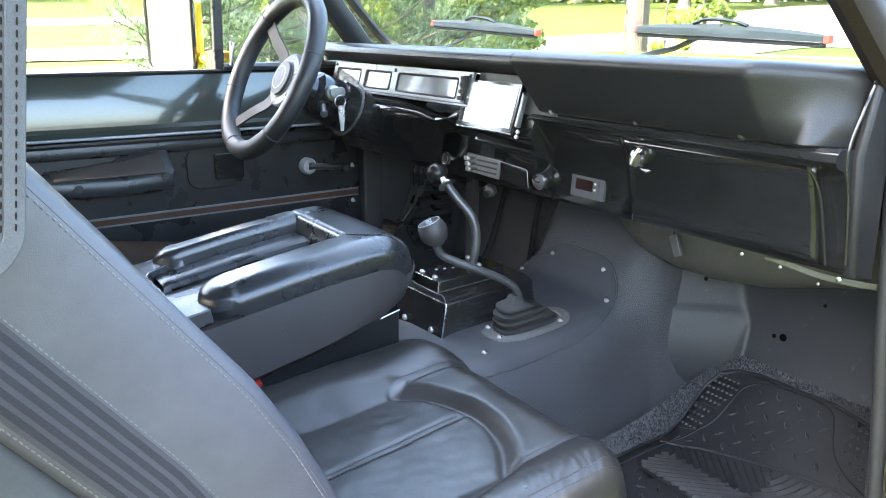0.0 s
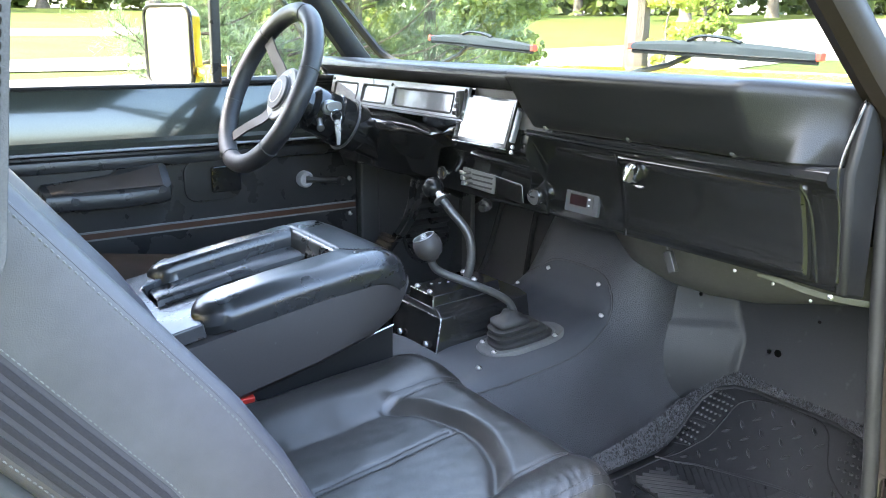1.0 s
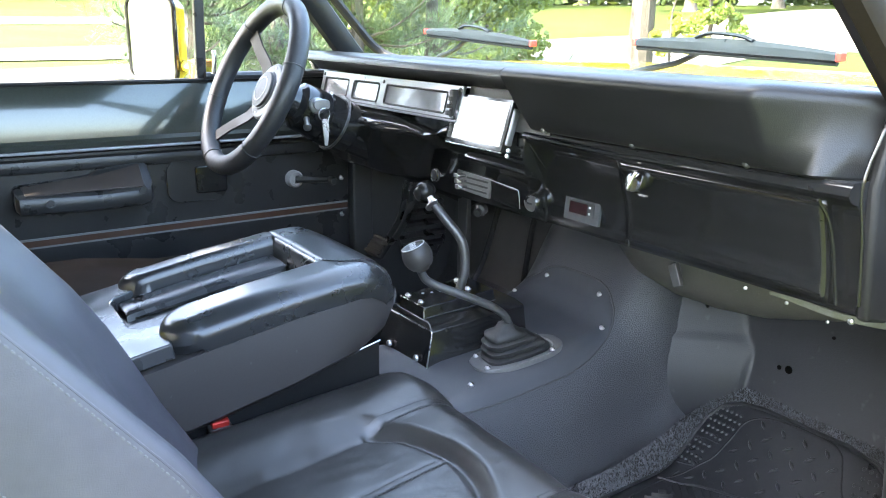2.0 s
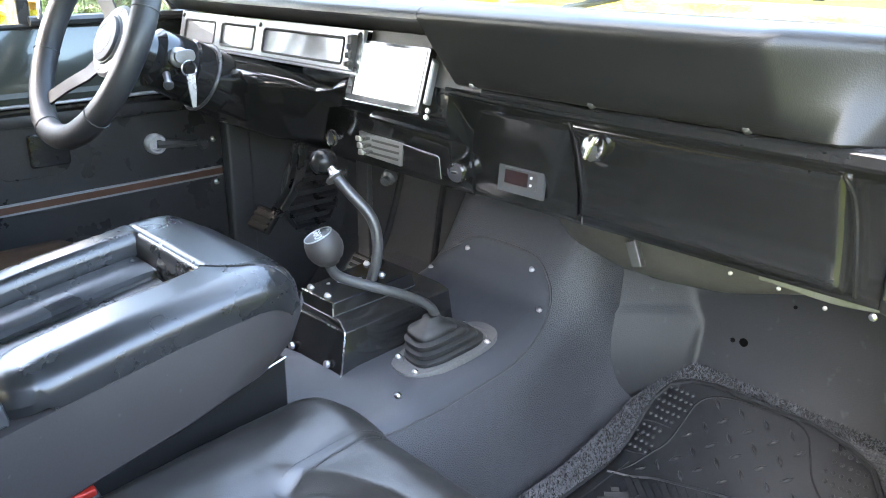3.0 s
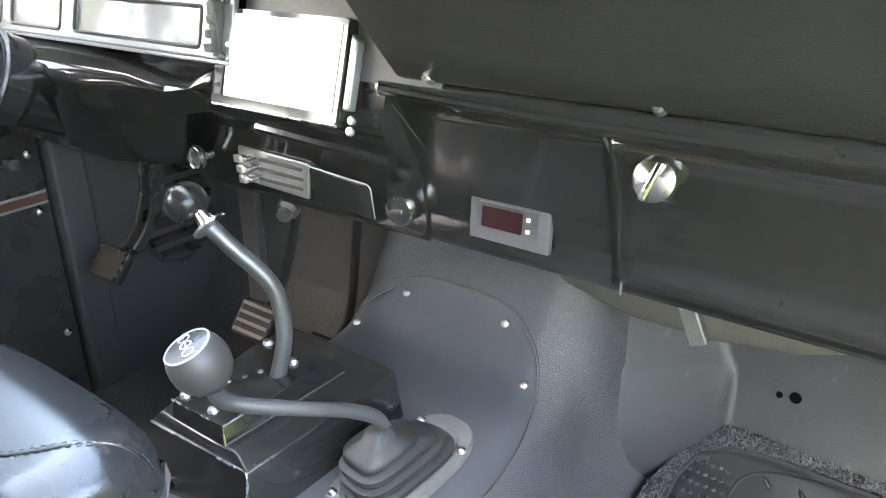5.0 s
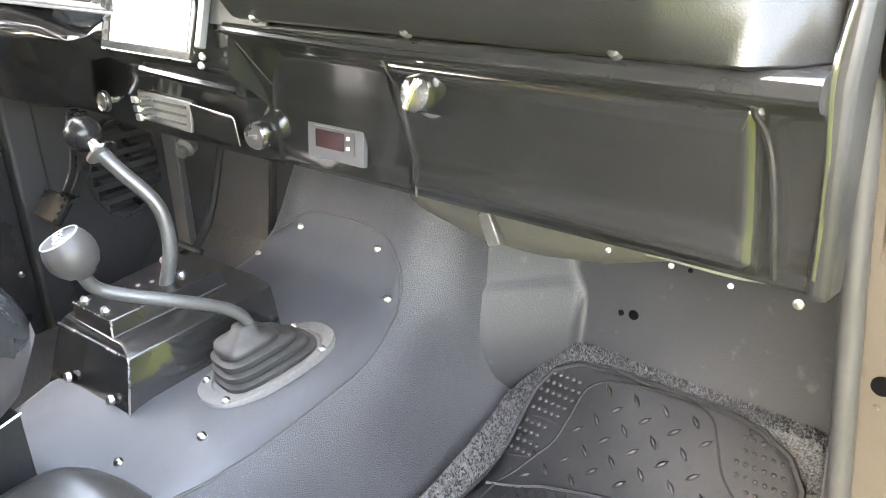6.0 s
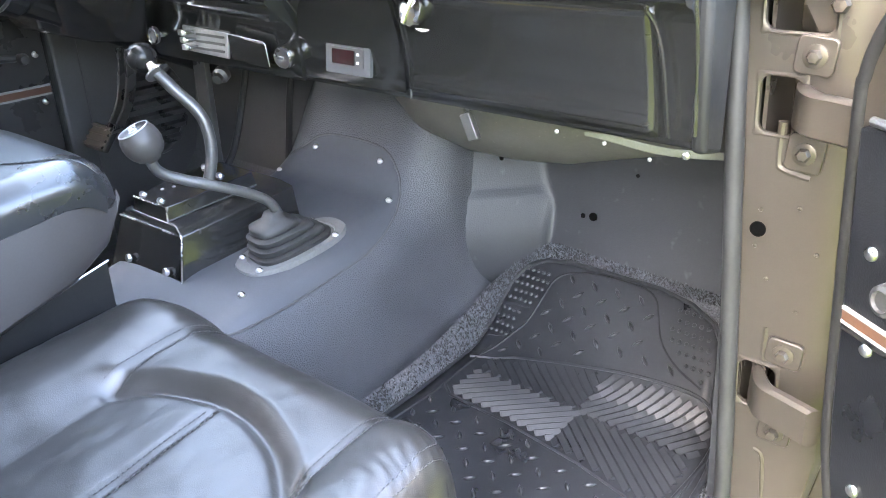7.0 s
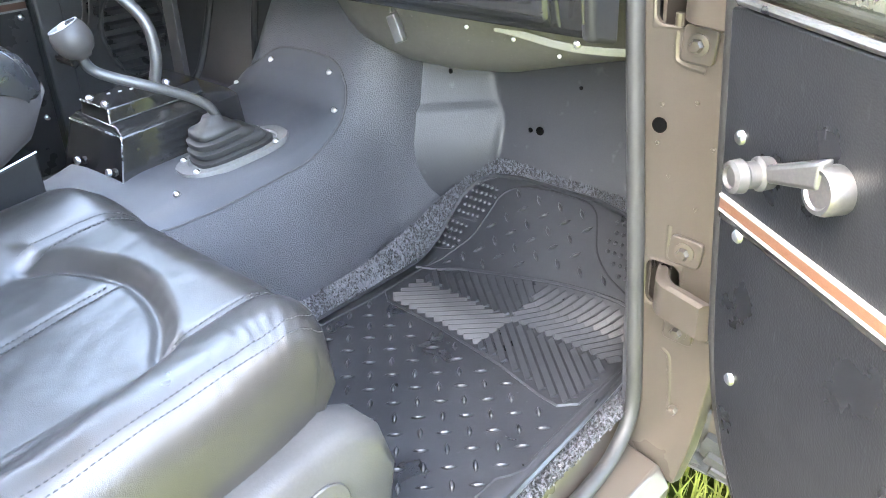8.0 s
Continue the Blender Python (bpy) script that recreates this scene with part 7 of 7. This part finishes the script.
def build_mat():
    m = thing("floor_mat", (0.455, -0.1, 0.0), "black rubber floor mat with raised tread pattern", "floor mat")
    left = [(-0.60, 0.249), (-0.05, 0.247), (0.07, 0.241), (0.10, 0.241), (0.13, 0.245), (0.150, 0.247), (0.165, 0.247), (0.19, 0.250), (0.215, 0.265), (0.228, 0.296), (0.233, 0.338)]
    right = [(-0.60, 0.680), (-0.30, 0.680), (-0.10, 0.670), (0.0, 0.663), (0.03, 0.660), (0.10, 0.644), (0.13, 0.624), (0.16, 0.615), (0.19, 0.608), (0.212, 0.585), (0.226, 0.545), (0.233, 0.490)]
    ys = [-0.60, -0.4, -0.2, -0.05, 0.03, 0.07] + [0.085 + 0.01 * k for k in range(15)] + [0.233]
    rows = []
    for y in ys:
        a, b = float(np.interp(y, [p[0] for p in left], [p[1] for p in left])), float(np.interp(y, [p[0] for p in right], [p[1] for p in right]))
        rows.append([on_mat(a + (b - a) * k / 20, y, 0.002) for k in range(21)])
    bm = loft(rows, False, False)
    sheet = part("sheet", bm, rubber, m, "flat black rubber sheet", angle=60)
    so = sheet.modifiers.new("solid", "SOLIDIFY")
    so.thickness, so.offset = 0.005, -1
    rim = [on_mat(x, y, 0.003) for y, x in left] + [on_mat(x, y, 0.003) for y, x in reversed(right)]
    part("rim", tube(rim, 0.0042, 6), rubber, m)
    inner = [(0.264, 0.086), (0.288, 0.126), (0.306, 0.148), (0.314, 0.180), (0.320, 0.206), (0.347, 0.222), (0.404, 0.229), (0.460, 0.229), (0.488, 0.221), (0.503, 0.203), (0.521, 0.178), (0.553, 0.158), (0.600, 0.143)]
    part("ridge", tube([on_mat(p.x, p.y, 0.0014) for p in spline([(x, y, 0) for x, y in inner], 4)], 0.0018, 6), edge_rubber, m)
    top_ridge = [(0.252, 0.068), (0.30, 0.092), (0.33, 0.104), (0.404, 0.119), (0.482, 0.131), (0.551, 0.136), (0.600, 0.135), (0.626, 0.125), (0.645, 0.095)]
    part("ridge", tube([on_mat(p.x, p.y, 0.0025) for p in spline([(x, y, 0) for x, y in top_ridge], 3)], 0.0028, 6), rubber, m)
    part("ridge", tube([on_mat(x, y, 0.003) for x, y in ((0.272, -0.020), (0.292, -0.035), (0.40, -0.040), (0.52, -0.056), (0.60, -0.075), (0.628, -0.078), (0.645, -0.06), (0.650, 0.04), (0.645, 0.095))], 0.0028, 6), rubber, m)
    part("ridge", tube([on_mat(x, y, 0.002) for x, y in ((0.645, 0.085), (0.648, 0.04), (0.655, -0.10), (0.662, -0.19), (0.655, -0.21), (0.646, -0.225), (0.645, -0.45))], 0.0024, 6), rubber, m)
    for lobe in ([(0.254, 0.162), (0.272, 0.165), (0.300, 0.166)], [(0.250, 0.118), (0.266, 0.121), (0.285, 0.126)]):
        part("ridge", tube([on_mat(x, y, 0.001) for x, y in lobe], 0.002, 6), rubber, m)
    # herringbone ribs in four fields round a centre
    cx, cy = 0.466, 0.036
    part("ridge", tube([on_mat(x, y, 0.002) for x, y in ((0.262, -0.45), (0.264, -0.12), (0.268, -0.04), (0.262, 0.055), (0.262, 0.085), (0.266, 0.105))], 0.0022, 6), rubber, m)
    for ang, inside in ((44, lambda u, v: u < 0.004 and v < 0.006), (58, lambda u, v: u > -0.004 and v > 0.003), (-40, lambda u, v: u < -0.003 and v > 0.008), (-42, lambda u, v: u > 0.003 and v < 0.0)):
        a = radians(ang)
        dx, dy = math.cos(a), math.sin(a)
        for k in range(-24, 25):
            ox, oy = -dy * k * 0.0122, dx * k * 0.0122
            ok = []
            for t in [q * 0.004 for q in range(-70, 71)]:
                x, y = cx + ox + dx * t, cy + oy + dy * t
                lo = float(np.interp(x, (0.272, 0.292, 0.40, 0.52, 0.60, 0.65), (-0.02, -0.028, -0.033, -0.048, -0.066, -0.068)))
                hi = float(np.interp(x, [p[0] for p in top_ridge], [p[1] for p in top_ridge])) - 0.007
                if 0.285 < x < 0.638 and lo < y < hi and inside(x - cx, y - cy):
                    ok.append(t)
            if len(ok) > 3:
                # each rib is a ramp with a steep back
                w = Vector((-dy, dx, 0)) * 0.0048
                n = 1 + len(ok) // 6
                mids = [on_mat(cx + ox + dx * t, cy + oy + dy * t, 0.002) for t in [ok[0] + (ok[-1] - ok[0]) * q / n for q in range(n + 1)]]
                part("rib", loft([[p - w, p + w * 0.5 + Vector((0, 0, 0.0046)), p + w * 0.8 + Vector((0, 0, 0.0044)), p + w] for p in mids]), rubber, m, smooth=False)
    # diamond tread lugs and nubs, sharing two meshes
    bm = bmesh.new()
    loft([[(-0.0105, 0.0, 0.0)] * 4, [(-0.003, -0.0032, 0.0), (-0.003, -0.0010, 0.0032), (-0.003, 0.0010, 0.0032), (-0.003, 0.0032, 0.0)], [(0.003, -0.0032, 0.0), (0.003, -0.0010, 0.0032), (0.003, 0.0010, 0.0032), (0.003, 0.0032, 0.0)], [(0.0105, 0.0, 0.0)] * 4], True, False, bm)
    bmesh.ops.remove_doubles(bm, verts=bm.verts, dist=1e-6)
    bmesh.ops.recalc_face_normals(bm, faces=bm.faces)
    lug_mesh = bpy.data.meshes.new("tread_lug")
    bm.to_mesh(lug_mesh)
    bm.free()
    lug_mesh.shade_smooth()
    lug_mesh.materials.append(rubber)
    bm = lathe([(0, 0), (0.0034, 0), (0.0030, 0.0018), (0.0016, 0.0030), (0, 0.0033)], (0, 0, 0), (0, 0, 1), 8)
    nub_mesh = bpy.data.meshes.new("nub")
    bm.to_mesh(nub_mesh)
    bm.free()
    nub_mesh.materials.append(rubber)

    def put(name, mesh, x, y, a):
        ob = new(name, mesh)
        ob.parent = m
        ob.location = on_mat(x, y, 0.002) - m.location
        ob.rotation_euler = mat_turn(y, a).to_euler()
    for j in range(10):
        for i in range(-4, 6):
            for k, (ox, oy, a) in enumerate(((0.0, 0.0, 45), (0.0213, -0.0190, -48))):
                x, y = 0.4255 + 0.0425 * i + ox, -0.042 - 0.0405 * j + oy
                lo = float(np.interp(x, (0.292, 0.40, 0.52, 0.60, 0.65), (-0.045, -0.052, -0.068, -0.09, -0.09)))
                if 0.275 < x < 0.640 and y < lo:
                    put("tread_lug", lug_mesh, x, y, radians(a))
    for j in range(5):
        for i in range(10):
            for ox, oy, a in ((0.0, 0.0, 45), (0.020, 0.0155, -48)):
                x, y = 0.290 + 0.040 * i + ox, 0.105 + 0.031 * j + oy
                lo = float(np.interp(y, [p[1] for p in inner[:6]], [p[0] for p in inner[:6]])) + 0.012
                hi = float(np.interp(y, [0.143, 0.158, 0.178, 0.203, 0.221], [0.590, 0.553, 0.521, 0.503, 0.485])) - 0.012
                base = float(np.interp(x, [p[0] for p in top_ridge], [p[1] for p in top_ridge])) + 0.010
                if lo < x < hi and base < y < 0.218:
                    put("tread_lug", lug_mesh, x, y, radians(a))
    for x0, x1, y0, y1, step in ((0.252, 0.286, 0.128, 0.158, 0.0098), (0.258, 0.308, 0.172, 0.212, 0.0098), (0.530, 0.606, 0.150, 0.216, 0.0110)):
        for i in range(int((x1 - x0) / step) + 1):
            for j in range(int((y1 - y0) / step) + 1):
                x, y = x0 + i * step + (step / 2 if j % 2 else 0), y0 + j * step
                if x0 > 0.5 and not float(np.interp(y, (0.143, 0.158, 0.178, 0.203, 0.221), (0.600, 0.563, 0.533, 0.515, 0.500))) + 0.006 < x < float(np.interp(y, (0.13, 0.16, 0.19, 0.212), (0.614, 0.606, 0.596, 0.572))):
                    continue
                if x0 < 0.3 and x > 0.262 + (y - 0.12) * 0.55 + 0.012 and y > 0.17 and x > 0.30:
                    continue
                put("nub", nub_mesh, x, y, 0)


build_mat()


# ---- canvas flap by the seat ----
def build_flap():
    f = thing("canvas_flap", (0.66, -1.02, 0.60), "grey canvas flap with a stitched hem hanging by the seat", "canvas flap")
    c = Vector((0.700, -0.9885, 0.650))
    lean = Vector((-0.03, 0.129, 1.0))

    def on_flap(q, z, o=0.0):
        return c + Vector((o, -q, 0)) + lean * z
    pts = [(0.0, 0.45)] + [(0.026 * (1 - math.cos(radians(a))), -0.026 * math.sin(radians(a))) for a in range(0, 91, 15)] + [(0.14, -0.027), (0.14, 0.45)]
    part("cloth", slab([on_flap(q, z) for q, z in pts], (1, 0.04, 0), 0.004), soft_top, f, "grey woven canvas", bevel=0.001)
    hem = [(-0.001, 0.45)] + [(0.026 - 0.027 * math.cos(radians(a)), -0.027 * math.sin(radians(a))) for a in range(0, 91, 10)]
    inner = [(0.026 - 0.017 * math.cos(radians(a)), -0.017 * math.sin(radians(a))) for a in range(90, -1, -10)] + [(0.009, 0.45)]
    part("hem", slab([on_flap(q, z, 0.004) for q, z in hem + inner], (1, 0.04, 0), 0.0022), soft_top, f, "stitched hem", bevel=0.0006)
    part("stitching", stitches([on_flap(0.0105, 0.006 * k, 0.0058) for k in range(74)], 0.006, 0.0009), brown_cloth, f)
    part("stitching", stitches([on_flap(0.0035, 0.006 * k, 0.0064) for k in range(74)], 0.006, 0.0006), brown_cloth, f)


build_flap()
